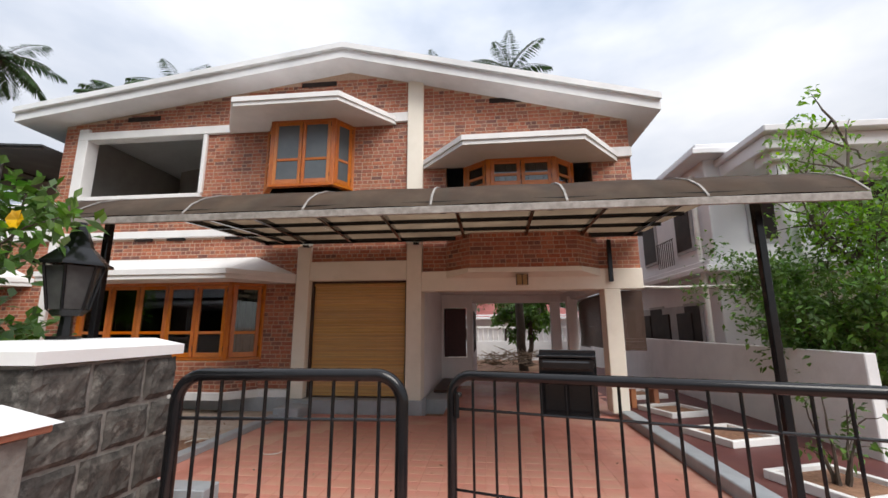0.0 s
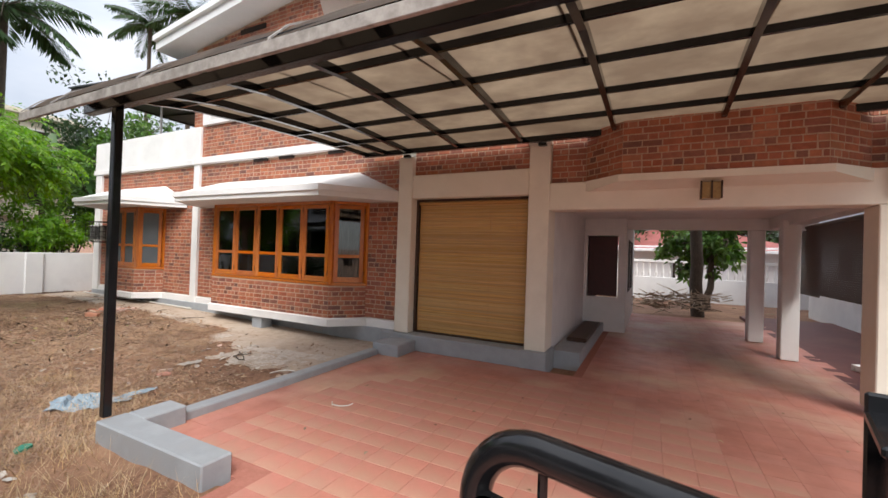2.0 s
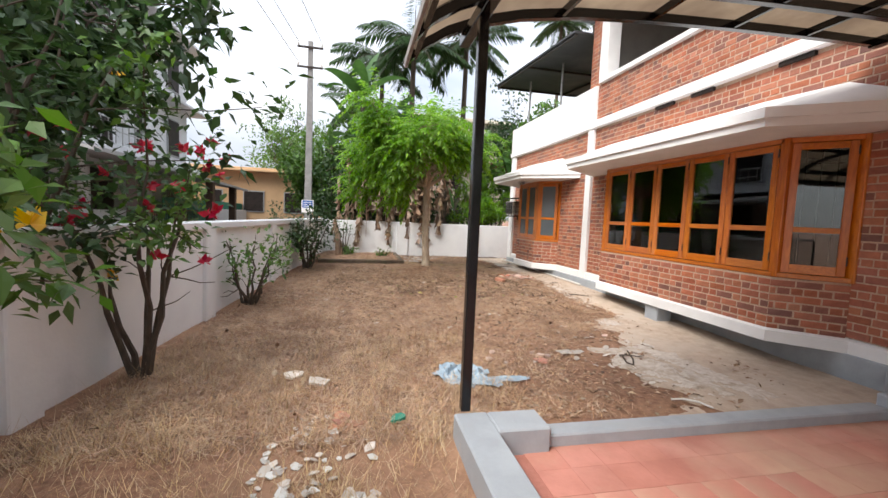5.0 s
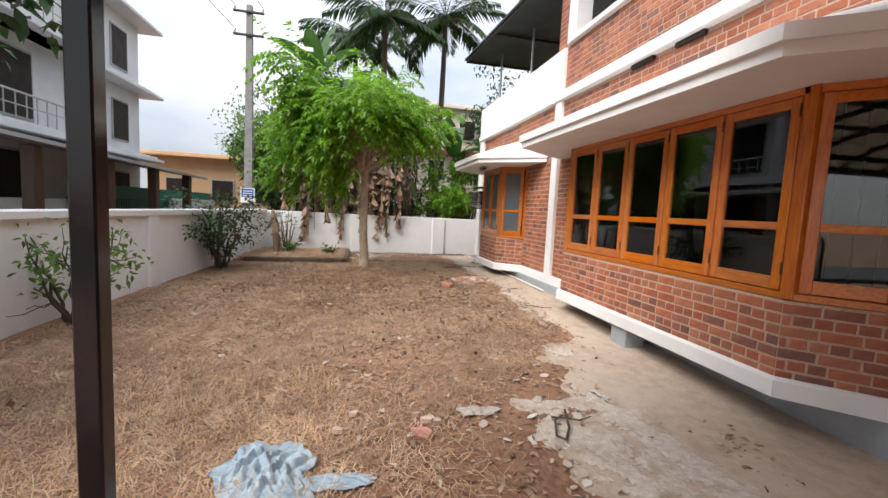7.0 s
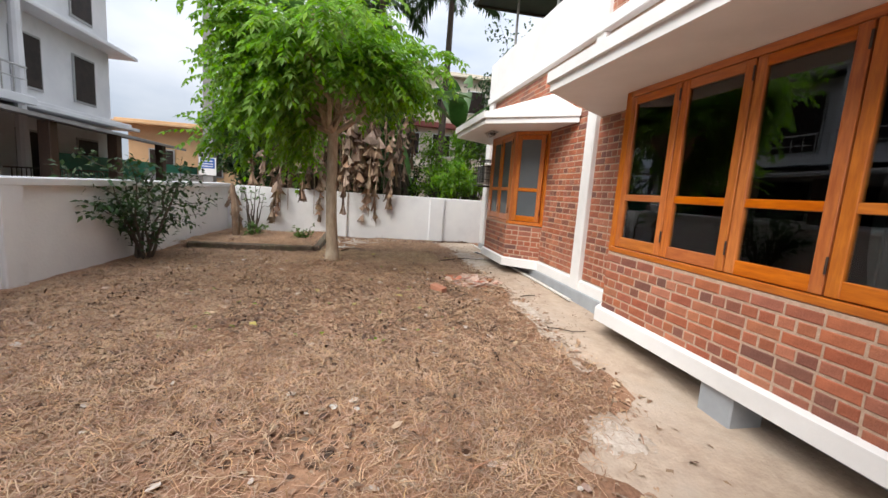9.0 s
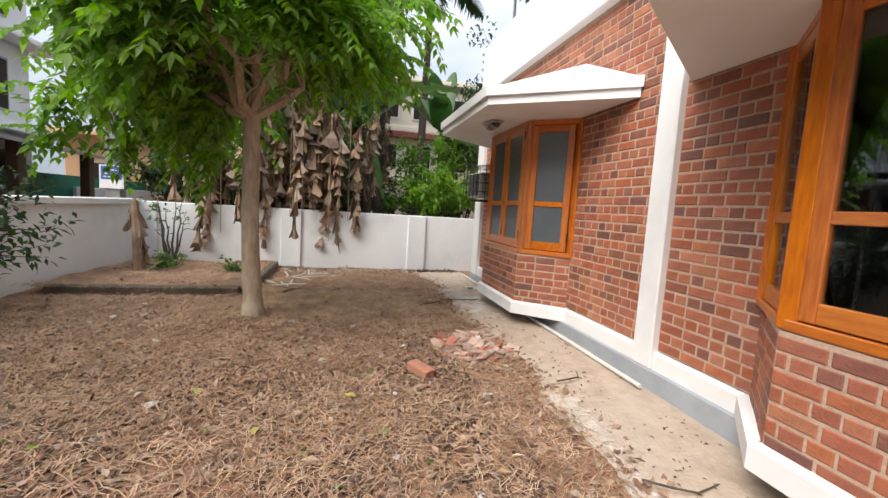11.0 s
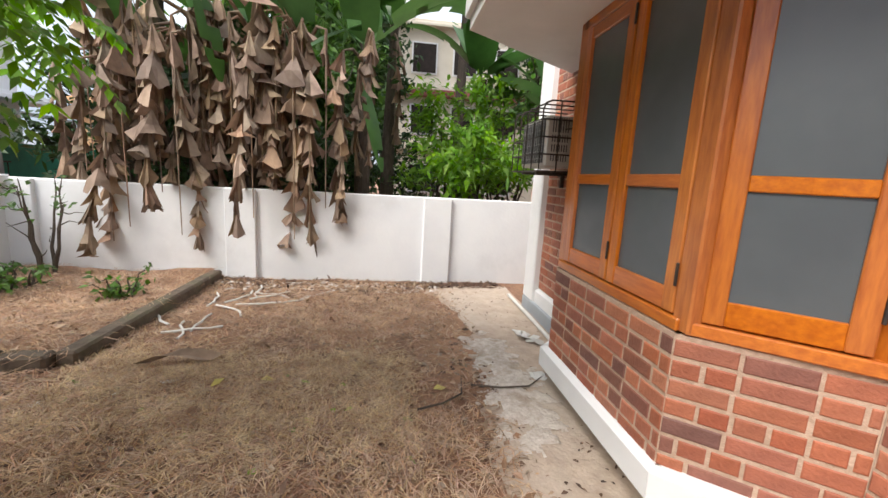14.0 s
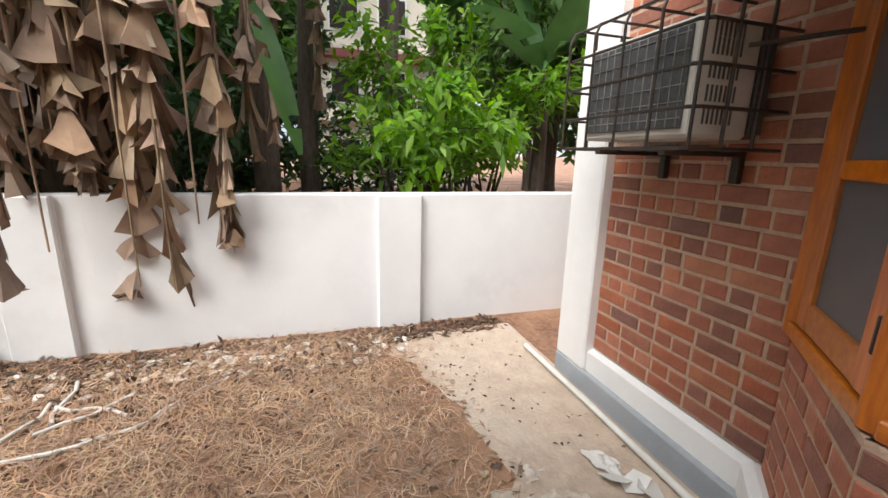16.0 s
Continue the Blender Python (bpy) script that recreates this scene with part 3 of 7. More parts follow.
# roof, slabs and rooms
g = Geo()
for x0, x1 in ((-11.15, -3.17), (-3.17, 3.42)):
    for (ya, yb, lo, hi) in ((7.78, 16.5, 0.0, 0.20), (7.70, 16.5, 0.20, 0.33)):
        a, b = roof_z(x0), roof_z(x1)
        g.prism([(x0, ya), (x1, ya), (x1, yb), (x0, yb)], [a + lo, b + lo, b + lo, a + lo], [a + hi, b + hi, b + hi, a + hi])
setting("roof", g, M_ROOFW, "white painted concrete gable roof with stepped fascia", "roof")
g = Geo()
g.box((-14.9, YB + 0.2, 3.30), (2.9, 16, 3.49))
g.box((-14.9, YB + 0.2, -0.3), (-1.7, 16, 0.08))
setting("floor_slab", g, M_DARK, "floor slabs inside the house", "slab")
g = Geo()
g.box((-15, 15.9, -0.3), (-1.6, 16.1, 3.4))
g.box((-10.4, 15.9, 3.4), (2.95, 16.1, 7.2))
g.box((-10.2, 8.6, 0.08), (-10.08, 15.9, 3.3))
g.box((-4.1, 8.7, 0.08), (-3.95, 15.9, 3.3))
g.box((-6.55, 8.56, 3.5), (-6.4, 15.9, 6.9))
g.box((-9.9, 11.6, 3.5), (-6.55, 11.75, 6.6))
g.box((-10.4, YB + 0.22, 3.5), (-10.25, 15.9, 6.4))
setting("wall_inner", g, M_DARK, "plastered walls inside the dim rooms", "wall")
g = Geo()
g.box((-1.72, 8.74, 0.0), (-1.47, 12.3, 2.45))
g.box((-1.72, 12.3, -0.2), (-0.55, 12.5, 0.62))
g.box((-1.72, 12.3, 2.06), (-0.55, 12.5, 2.45))
g.box((-1.72, 12.3, 0.62), (-1.40, 12.5, 2.06))
g.box((-0.72, 12.3, 0.62), (-0.55, 12.5, 2.06))
g.box((-0.70, 12.5, -0.2), (-0.55, 17.0, 2.45))
g.box((-0.55, 12.6, 2.22), (2.9, 12.85, 2.45))
g.box((2.1, YB + 0.3, 2.22), (2.35, 12.6, 2.45))
setting("wall_porch", g, M_WHITE, "white plastered walls of the porch passage", "wall")
g = Geo()
g.box((-1.7, YB + 0.24, 2.45), (2.94, 16.0, 2.63))
setting("ceiling_porch", g, M_WHITE, "white ceiling of the porch", "ceiling")


def hood(name, xlw, xlf, xrf, xrw, yf, z0, label, h=0.19, rise=0.40, inset=0.95):
    """A concrete window hood: flat soffit, stepped fascia, top sloping up to the wall."""
    g = Geo()
    p = [(xlw, YP + 0.05), (xlf, yf), (xrf, yf), (xrw, YP + 0.05)]
    o = [(xlw - 0.03, YP + 0.05), (xlf - 0.02, yf - 0.035), (xrf + 0.02, yf - 0.035), (xrw + 0.03, YP + 0.05)]
    g.prism(p, z0, z0 + h * 0.45)
    slab = setting(name, g, M_WHITE, label, "window hood")
    part("fascia", Geo().prism(o, z0 + h * 0.45, z0 + h), M_WHITE, slab)
    t = [(xlw + inset, YP + 0.05), (xlf + 0.55, yf + 0.62), (xrf - 0.55, yf + 0.62), (xrw - inset, YP + 0.05)]
    zt = [z0 + h + rise, z0 + h + rise * 0.66, z0 + h + rise * 0.66, z0 + h + rise]
    q = [(xlw + 0.02, YP + 0.05), (xlf + 0.03, yf + 0.03), (xrf - 0.03, yf + 0.03), (xrw - 0.02, YP + 0.05)]
    vs = [(x, y, z0 + h) for x, y in q] + [(x, y, z) for (x, y), z in zip(t, zt)]
    part("sloped_top", Geo().add(vs, [(0, 1, 5, 4), (1, 2, 6, 5), (2, 3, 7, 6), (4, 5, 6, 7), (0, 4, 7, 3), (3, 2, 1, 0)]), M_WHITE, slab)
    return slab


hood("window_hood_1", -9.98, -9.10, -5.04, -4.16, 7.20, 2.43, "white concrete hood over the large bay window")
hood("window_hood_2", -14.35, -13.5, -11.45, -10.55, 7.20, 2.45, "white concrete hood over the small bay window")
hood("window_hood_3", -6.05, -5.25, -3.0, -2.05, 7.20, 6.0, "white concrete hood over the upper bay window", rise=0.25)
hood("window_hood_4", -1.43, -0.5, 1.76, 2.68, 7.20, 4.90, "white concrete hood over the bay above the porch", rise=0.25)
g = Geo()
g.box((-15.55, 8.75, 2.44), (-15.03, 12.0, 2.58), 0.01)
setting("window_hood_5", g, M_WHITE, "white sunshade slab on the end wall", "window hood")


# ---- windows ----
def window(name, line, panes, z0, z1, label, glass, transom, bars=True):
    """Timber bay window along the plan line; panes: casements in each stretch."""
    win = thing(name, label, "window", kind="structure", at=(line[0][0], line[0][1], z0))
    for x, y in line:
        part("corner_post", Geo().box((x - 0.05, y - 0.03, z0), (x + 0.05, y + 0.06, z1), 0.008), M_TEAK, win)
    for (x0, y0), (x1, y1), n in zip(line, line[1:], panes):
        d = Vector((x1 - x0, y1 - y0, 0))
        L = d.length
        d.normalize()
        m = Matrix(((d.x, -d.y, 0, x0), (d.y, d.x, 0, y0), (0, 0, 1, 0), (0, 0, 0, 1)))
        fr = Geo()
        fr.box((0.0, -0.045, z0), (L, 0.07, z0 + 0.055), 0.006, m)
        fr.box((0.0, -0.03, z1 - 0.06), (L, 0.07, z1), 0.006, m)
        part("window_frame", fr, M_TEAK_H, win)
        step = (L - 0.09) / n
        for k in range(n):
            a, b = 0.045 + step * k + 0.006, 0.045 + step * (k + 1) - 0.006
            c = Geo()
            lo, hi = z0 + 0.062, z1 - 0.066
            s = min(0.075, (b - a) * 0.2)
            c.box((a, -0.035, lo), (a + s, 0.012, hi), 0.005, m)
            c.box((b - s, -0.035, lo), (b, 0.012, hi), 0.005, m)
            ob = part("casement", c, M_TEAK, win)
            for q0, q1 in ((lo, lo + 0.10), (transom - 0.03, transom + 0.03), (hi - 0.075, hi)):
                part("rail", Geo().box((a + s - 0.002, -0.031, q0), (b - s + 0.002, 0.009, q1), 0.005, m), M_TEAK_H, ob)
            for q0, q1 in ((lo + 0.095, transom - 0.027), (transom + 0.027, hi - 0.07)):
                c = Geo()
                c.box((a + s - 0.004, -0.016, q0), (b - s + 0.004, -0.011, q1), 0, m)
                pane = part("pane", c, glass, ob)
                pane.visible_shadow = False
            c = Geo()
            for zq in (lo + 0.12, hi - 0.15):
                c.box((b - 0.005, -0.045, zq), (b + 0.008, -0.034, zq + 0.10), 0.003, m)
            part("hinge", c, M_IRON, ob)
            if bars:
                c = Geo()
                for j in range(1, 4):
                    u = a + (b - a) * j / 4
                    c.box((u - 0.006, 0.05, lo), (u + 0.006, 0.062, hi), 0, m)
                for zq in (transom, hi - 0.22):
                    c.box((a, 0.062, zq - 0.008), (b, 0.068, zq + 0.008), 0, m)
                part("grille", c, M_IRON, ob)
    return win


window("window_1", [(-9.20, YB), (-8.74, YF + 0.05), (-5.37, YF + 0.05), (-4.90, YB)], (1, 5, 1), 0.845, 2.43, "varnished teak bay window with clear panes and grilles", M_GLASS, 1.40)
window("window_2", [(-13.60, YB), (-13.14, YF + 0.05), (-11.92, YF + 0.05), (-11.52, YB)], (1, 2, 1), 0.845, 2.45, "varnished teak bay window with frosted panes", M_FROST, 1.46, bars=False)
window("window_3", [(-5.05, YB), (-4.72, 7.93), (-3.34, 7.93), (-3.05, YB)], (1, 2, 1), 4.47, 6.02, "varnished teak upper bay window with frosted panes", M_FROST, 5.08, bars=False)
window("window_4", [(-0.50, YB), (-0.02, 7.96), (1.30, 7.96), (1.72, YB)], (1, 2, 1), 4.25, 4.92, "teak bay window under a white hood over the porch", M_GLASS, 4.55)

# bamboo blind
blind = thing("bamboo_blind", "closed honey-coloured bamboo roller blind in a dark timber opening", "blind", at=(-2.8, 8.5, 0.09))
g = Geo()
z = 0.12
while z < 2.40:
    o = 0.004 * math.sin(z * 9)
    g.box((-3.80, 8.490 + o, z), (-1.82, 8.497 + o, z + 0.0205))
    z += 0.022
part("slats", g, M_BAMBOO, blind)
for x in (-3.55, -3.0, -2.45, -2.0):
    part("cord", Geo().box((x, 8.484, 0.12), (x + 0.008, 8.4875, 2.40)), M_BAMBOO, blind)
g = Geo()
g.box((-3.82, 8.45, 2.36), (-1.80, 8.52, 2.43), 0.02)
part("valance", g, M_BAMBOO, blind)
g = Geo()
g.box((-3.86, 8.44, 0.087), (-3.82, 8.56, 2.47), 0.006)
g.box((-1.80, 8.44, 0.087), (-1.76, 8.56, 2.47), 0.006)
g.box((-3.82, 8.44, 2.43), (-1.80, 8.56, 2.47), 0.006)
g.box((-3.82, 8.46, 0.087), (-1.80, 8.56, 0.115), 0.004)
setting("door_1", g, M_FRAME, "dark timber frame round the blind", "door frame")

# ---- carport canopy ----
PROFILE = [(8.24, 3.30), (7.3, 3.26), (6.45, 3.21), (5.6, 3.15), (4.9, 3.08), (4.4, 2.99), (4.05, 2.89), (3.80, 2.78), (3.62, 2.66), (3.50, 2.53)]


def sheet_z(y):
    for (ya, za), (yb, zb) in zip(PROFILE, PROFILE[1:]):
        if yb <= y <= ya:
            return za + (zb - za) * (ya - y) / (ya - yb)
    return PROFILE[0][1]


def skew(x, y):
    """The yard end of the canopy runs slightly askew to the house."""
    return x + (-0.08 * (y - 3.5) / 4.74 if x < -4.6 else 0.0)


carport = thing("carport_canopy", "weathered polycarbonate carport canopy on black steel posts", "canopy", at=(-0.9, 6, 3))
XS = [-4.80, -4.26, -3.04, -1.82, -0.60, 0.62, 1.80, 3.05]
for x0, x1 in zip(XS, XS[1:]):
    g = Geo()
    n = 9
    for k in range(len(PROFILE)):
        for i in range(n):
            u = i / (n - 1)
            y, z = PROFILE[k]
            xq = x0 + (x1 - x0) * u
            g.v.append((skew(xq, y), y, z + 0.05 + 0.012 * math.sin(u * math.pi) * (k > 0) + 0.006 * noise.noise((x0 + u * 3, y * 2, 0))))
    for k in range(len(PROFILE) - 1):
        for i in range(n - 1):
            g.f.append((k * n + i, k * n + i + 1, (k + 1) * n + i + 1, (k + 1) * n + i))
    part("roof_sheet", g, M_POLY, carport, smooth=True)
for x in XS:
    g = Geo()
    for (ya, za), (yb, zb) in zip(PROFILE[3:], PROFILE[4:]):
        g.add([(x - 0.011, ya, za + 0.055), (x + 0.011, ya, za + 0.055), (x + 0.011, yb, zb + 0.055), (x - 0.011, yb, zb + 0.055), (x - 0.011, ya, za + 0.068), (x + 0.011, ya, za + 0.068), (x + 0.011, yb, zb + 0.068), (x - 0.011, yb, zb + 0.068)],
              [(0, 1, 2, 3), (7, 6, 5, 4), (0, 4, 5, 1), (3, 2, 6, 7), (0, 3, 7, 4), (1, 5, 6, 2)])
    part("joint_strip", g, M_STRIP, carport, "dirty grey joint strip")
g = Geo()
g.box((XS[0], 3.485, 2.505), (XS[-1], 3.51, 2.575), 0.004)
part("edge_strip", g, M_STRIP, carport)
for xf, xh in ((-4.74, -4.84), (-4.3, -4.40), (-3.4, -3.95), (-2.4, -2.95), (-1.47, -1.87), (-0.49, -0.54), (0.49, 0.70), (1.45, 1.79), (2.44, 2.80)):
    g = Geo()
    for (ya, za), (yb, zb) in zip(PROFILE, PROFILE[1:]):
        w = 0.028
        x, xb = xf + (xh - xf) * (ya - 3.9) / 4.3, xf + (xh - xf) * (yb - 3.9) / 4.3
        g.add([(x - w, ya, za - 0.03), (x + w, ya, za - 0.03), (xb + w, yb, zb - 0.03), (xb - w, yb, zb - 0.03), (x - w, ya, za + 0.045), (x + w, ya, za + 0.045), (xb + w, yb, zb + 0.045), (xb - w, yb, zb + 0.045)],
              [(0, 1, 2, 3), (7, 6, 5, 4), (0, 4, 5, 1), (3, 2, 6, 7), (0, 3, 7, 4), (1, 5, 6, 2)])
    part("rafter", g, M_BLACK, carport)
for y, w in ((3.56, 0.018), (4.75, 0.014), (5.6, 0.014), (6.45, 0.014), (7.3, 0.014), (8.20, 0.035)):
    g = Geo()
    z = sheet_z(y)
    g.box((skew(-4.78, y), y - w, z - 0.01 - w), (2.98, y + w, z + 0.04))
    part("purlin", g, M_BLACK, carport)
g = Geo()
g.box((-4.78, 3.91, 2.70), (3.0, 3.99, 2.79), 0.006)
part("beam", g, M_BLACK, carport)
for x, zb in ((-4.26, 0.0), (2.44, -0.02)):
    g = Geo()
    g.box((x - 0.034, 3.916, zb), (x + 0.034, 3.984, 2.70), 0.006)
    part("post", g, M_BLACK, carport)
g = Geo()
g.box((2.29, 8.19, 2.36), (2.37, 8.255, 3.2), 0.006)
part("bracket", g, M_BLACK, carport)
for x in (-3.95, -1.55):
    g = Geo()
    g.box((x - 0.06, 8.17, 3.19), (x + 0.06, 8.255, 3.235), 0.006)
    part("bracket", g, M_BLACK, carport)

# ---- kerbs and paving ----
g = Geo()
g.box((-4.22, 3.86, -0.45), (-2.78, 4.10, 0.0), 0.012)
g.box((-4.22, 4.10, -0.45), (-3.95, 4.47, -0.002), 0.012)
setting("kerb_1", g, M_GREY, "grey painted raised kerb round the carport post", "kerb")
g = Geo()
g.box((-4.16, 4.472, -0.45), (-4.00, 7.598, -0.085), 0.012)
setting("kerb_2", g, M_GREY, "low grey kerb between driveway and yard", "kerb")
g = Geo()
g.box((2.28, 2.95, -0.45), (2.52, 8.2, -0.03), 0.012)
setting("kerb_3", g, M_GREY, "grey kerb between driveway and planting strip", "kerb")
g = Geo()
g.box((-4.0, 4.09, -0.45), (2.28, 8.16, DRIVE - 0.006))
g.box((-2.72, -0.6, -0.45), (2.28, 4.09, DRIVE - 0.006))
g.box((-1.0, 8.16, -0.45), (2.9, 16.2, DRIVE - 0.006))
drive = setting("pavement", g, M_JOINT, "red tiled driveway and porch floor", "driveway")
tiles = []
S = 0.24
for i in range(0, 31):
    for j in range(0, 70):
        x, y = -4.0 + S * i + S / 2, -0.4 + S * j
        if (4.2 < y < 8.02 and x < 2.14) or (y <= 4.2 and -2.6 < x < 2.14) or (y >= 8.02 and -0.86 < x < 2.75):
            tiles.append((x, y))
tiles.sort(key=lambda t: (t[0] + 1.2) ** 2 + (t[1] - 5.0) ** 2)
rest = Geo()
for x, y in tiles:
    m = pose(x, y, DRIVE - 0.006 + rnd.uniform(0.0055, 0.0065), rnd.uniform(-0.08, 0.08), rnd.uniform(-0.08, 0.08), 0)
    if len([1 for q in LATER if q[0] == "tile"]) < 300 and abs(x + 1) < 3.2 and 2.9 < y < 8.1:
        LATER.append(("tile", S - 0.002, m, drive))
    else:
        rest.box((-S / 2 + 0.001, -S / 2 + 0.001, -0.004), (S / 2 - 0.001, S / 2 - 0.001, 0.0), 0, m)
part("tile_field", rest, M_TILE, drive, kind="stuff")
g = Geo()
g.box((2.52, -0.5, -0.45), (4.75, 18, DRIVE))
setting("path_side", g, M_REDEARTH, "dark red cement strip beside the driveway", "path")

def yard_z(x, y):
    """The uneven ground inside the yard."""
    f = 1.0 if y < 6.9 else max(0.35, (8.0 - y) / 1.1)
    mound = 0.15 * math.exp(-((x + 11.75) ** 2 + (y - 4.75) ** 2) / 1.1)
    return ground_z(x) + mound + (0.03 * noise.noise((x * 0.9, y * 0.9, 3.0)) + 0.018 * noise.noise((x * 3.1, y * 3.1, 1.0)) + 0.010 * noise.noise((x * 8, y * 8, 5.0))) * f


# ground, one sheet to the horizon, finer inside the yard
xs = sorted({-3000, -400, -120, -60, -40, -30, -24, -20, 6, 12, 30, 60, 150, 500, 3000, *[round(-18 + 0.12 * k, 3) for k in range(130)], *[-2.3 + 1.2 * k for k in range(6)]})
ys = sorted({-3000, -400, -120, -60, -30, -15, -8, -4, -2, 0, 9, 10, 12, 15, 18, 22, 30, 60, 150, 500, 3000, *[round(0.5 + 0.12 * k, 3) for k in range(68)]})
g = Geo()
for x in xs:
    for y in ys:
        z = ground_z(x)
        if -17 < x < -2.75 and 1 < y < 8.3 and (x < -4.1 or y < 4.05):
            z = yard_z(x, y)
        elif x > -4.2:
            z = -0.26
        if y < 0.4:
            z = -0.3
        g.v.append((x, y, z))
n = len(ys)
for i in range(len(xs) - 1):
    for j in range(n - 1):
        g.f.append((i * n + j, (i + 1) * n + j, (i + 1) * n + j + 1, i * n + j + 1))
setting("ground", g, M_SOIL, "dry brown earth of the yard with trampled straw", "ground", smooth=True)


def apron_edge(x):
    return 7.08 + 0.18 * noise.noise((x * 0.8, 0, 9.0)) + 0.05 * noise.noise((x * 4, 0, 2.0)) - 2.0 * max(0, min(1, (x + 7.5) / 1.9))


def apron_z(x, y):
    e = apron_edge(x)
    q = 12 * (y - e) / (8.31 - e)
    return ground_z(x) + 0.016 - 0.05 * max(0, 1 - q / 5) + 0.012 * noise.noise((x * 1.6, y * 1.6, 0))


g = Geo()
xa = [-4.16 - 0.1 * q for q in range(118)]
for x in xa:
    e = apron_edge(x)
    for q in range(13):
        y = e + (8.31 - e) * q / 12
        g.v.append((x, y, apron_z(x, y)))
for i in range(len(xa) - 1):
    for q in range(12):
        g.f.append((i * 13 + q, i * 13 + q + 1, (i + 1) * 13 + q + 1, (i + 1) * 13 + q))
setting("apron", g, M_CONC, "cracked concrete apron along the house, partly under soil", "paving", smooth=True)



def crust(spine, width, seed, gaps):
    """A ragged thin sheet of lime left along a line on the apron."""
    q, idx = Geo(), {}
    step = 0.022
    lo = [min(p[k] for p in spine) - 2 * width for k in range(2)]
    hi = [max(p[k] for p in spine) + 2 * width for k in range(2)]

    def score(x, y):
        d = 9.0
        for (ax, ay), (bx, by) in zip(spine, spine[1:]):
            u = max(0, min(1, ((x - ax) * (bx - ax) + (y - ay) * (by - ay)) / ((bx - ax) ** 2 + (by - ay) ** 2)))
            d = min(d, math.hypot(x - ax - u * (bx - ax), y - ay - u * (by - ay)))
        return 1 - d / width + 0.55 * noise.noise((x * 2.5, y * 2.5, seed)) + gaps * noise.noise((x * 9, y * 9, seed)) + 0.4 * noise.noise((x * 24, y * 24, seed))

    def corner(i, j):
        if (i, j) not in idx:
            x, y = lo[0] + i * step, lo[1] + j * step
            s = score(x, y)
            idx[i, j] = len(q.v)
            q.v.append((x + 0.009 * noise.noise((x * 40, y * 40, 1)), y + 0.009 * noise.noise((x * 40, y * 40, 5)), apron_z(x, y) + 0.001 + 0.012 * max(0, min(1, s * 2))))
        return idx[i, j]

    for i in range(int((hi[0] - lo[0]) / step)):
        for j in range(int((hi[1] - lo[1]) / step)):
            x, y = lo[0] + (i + 0.5) * step, lo[1] + (j + 0.5) * step
            if score(x, y) > 0.1 and y < 8.2:
                q.f.append((corner(i, j), corner(i + 1, j), corner(i + 1, j + 1), corner(i, j + 1)))
    solid("lime_crust", q, M_CRUST, "pale crumbling lime crust dried on the concrete apron", "crust", kind="stuff", smooth=True)


crust([(-9.9, 7.4), (-8.4, 7.25), (-7.1, 7.0)], 0.17, 3.0, 0.5)
crust([(-5.95, 5.85), (-5.88, 6.75), (-5.4, 6.85), (-4.6, 6.95)], 0.17, 6.0, 0.7)
crust([(-5.5, 6.3), (-4.9, 6.6)], 0.3, 9.0, 1.3)
crust([(-12.6, 7.6), (-13.9, 7.6)], 0.22, 12.0, 1.3)

# ---- boundary walls ----
def boundary(name, p0, p1, z0, z1, label, piers=(), cope=0.0, half=0.14):
    a, d = Vector((*p0, 0)), Vector((p1[0] - p0[0], p1[1] - p0[1], 0))
    L = d.length
    d.normalize()
    m = Matrix(((d.x, -d.y, 0, a.x), (d.y, d.x, 0, a.y), (0, 0, 1, 0), (0, 0, 0, 1)))
    g = Geo()
    g.box((0, 0, z0), (L, 0.15, z1), 0.012, m)
    wall = setting(name, g, M_WALLW, label, "boundary wall")
    for u in piers:
        part("pier", Geo().box((u - half, -0.055, z0), (u + half, 0.18, z1 - 0.004), 0.012, m), M_WALLW, wall)
    if cope:
        part("coping", Geo().box((-0.02, -0.06, z1 - cope), (L + 0.02, 0.21, z1 + 0.02), 0.012, m), M_WALLW, wall)
    return wall


boundary("wall_end_boundary", (-16.12, 1.9), (-16.12, 9.6), -0.3, 1.14, "whitewashed boundary wall with shallow piers", piers=(0.235, 2.835, 5.435), half=0.195)
boundary("wall_road_boundary", (-2.3, 0.68), (-16.1, 2.02), -0.3, 1.15, "whitewashed boundary wall along the road with a coping", piers=(2.5, 5.3, 8.1, 10.9), cope=0.08)
boundary("wall_right_boundary", (4.75, 20), (4.75, 5.95), -0.4, 1.14, "white plastered boundary wall beside the planting strip")

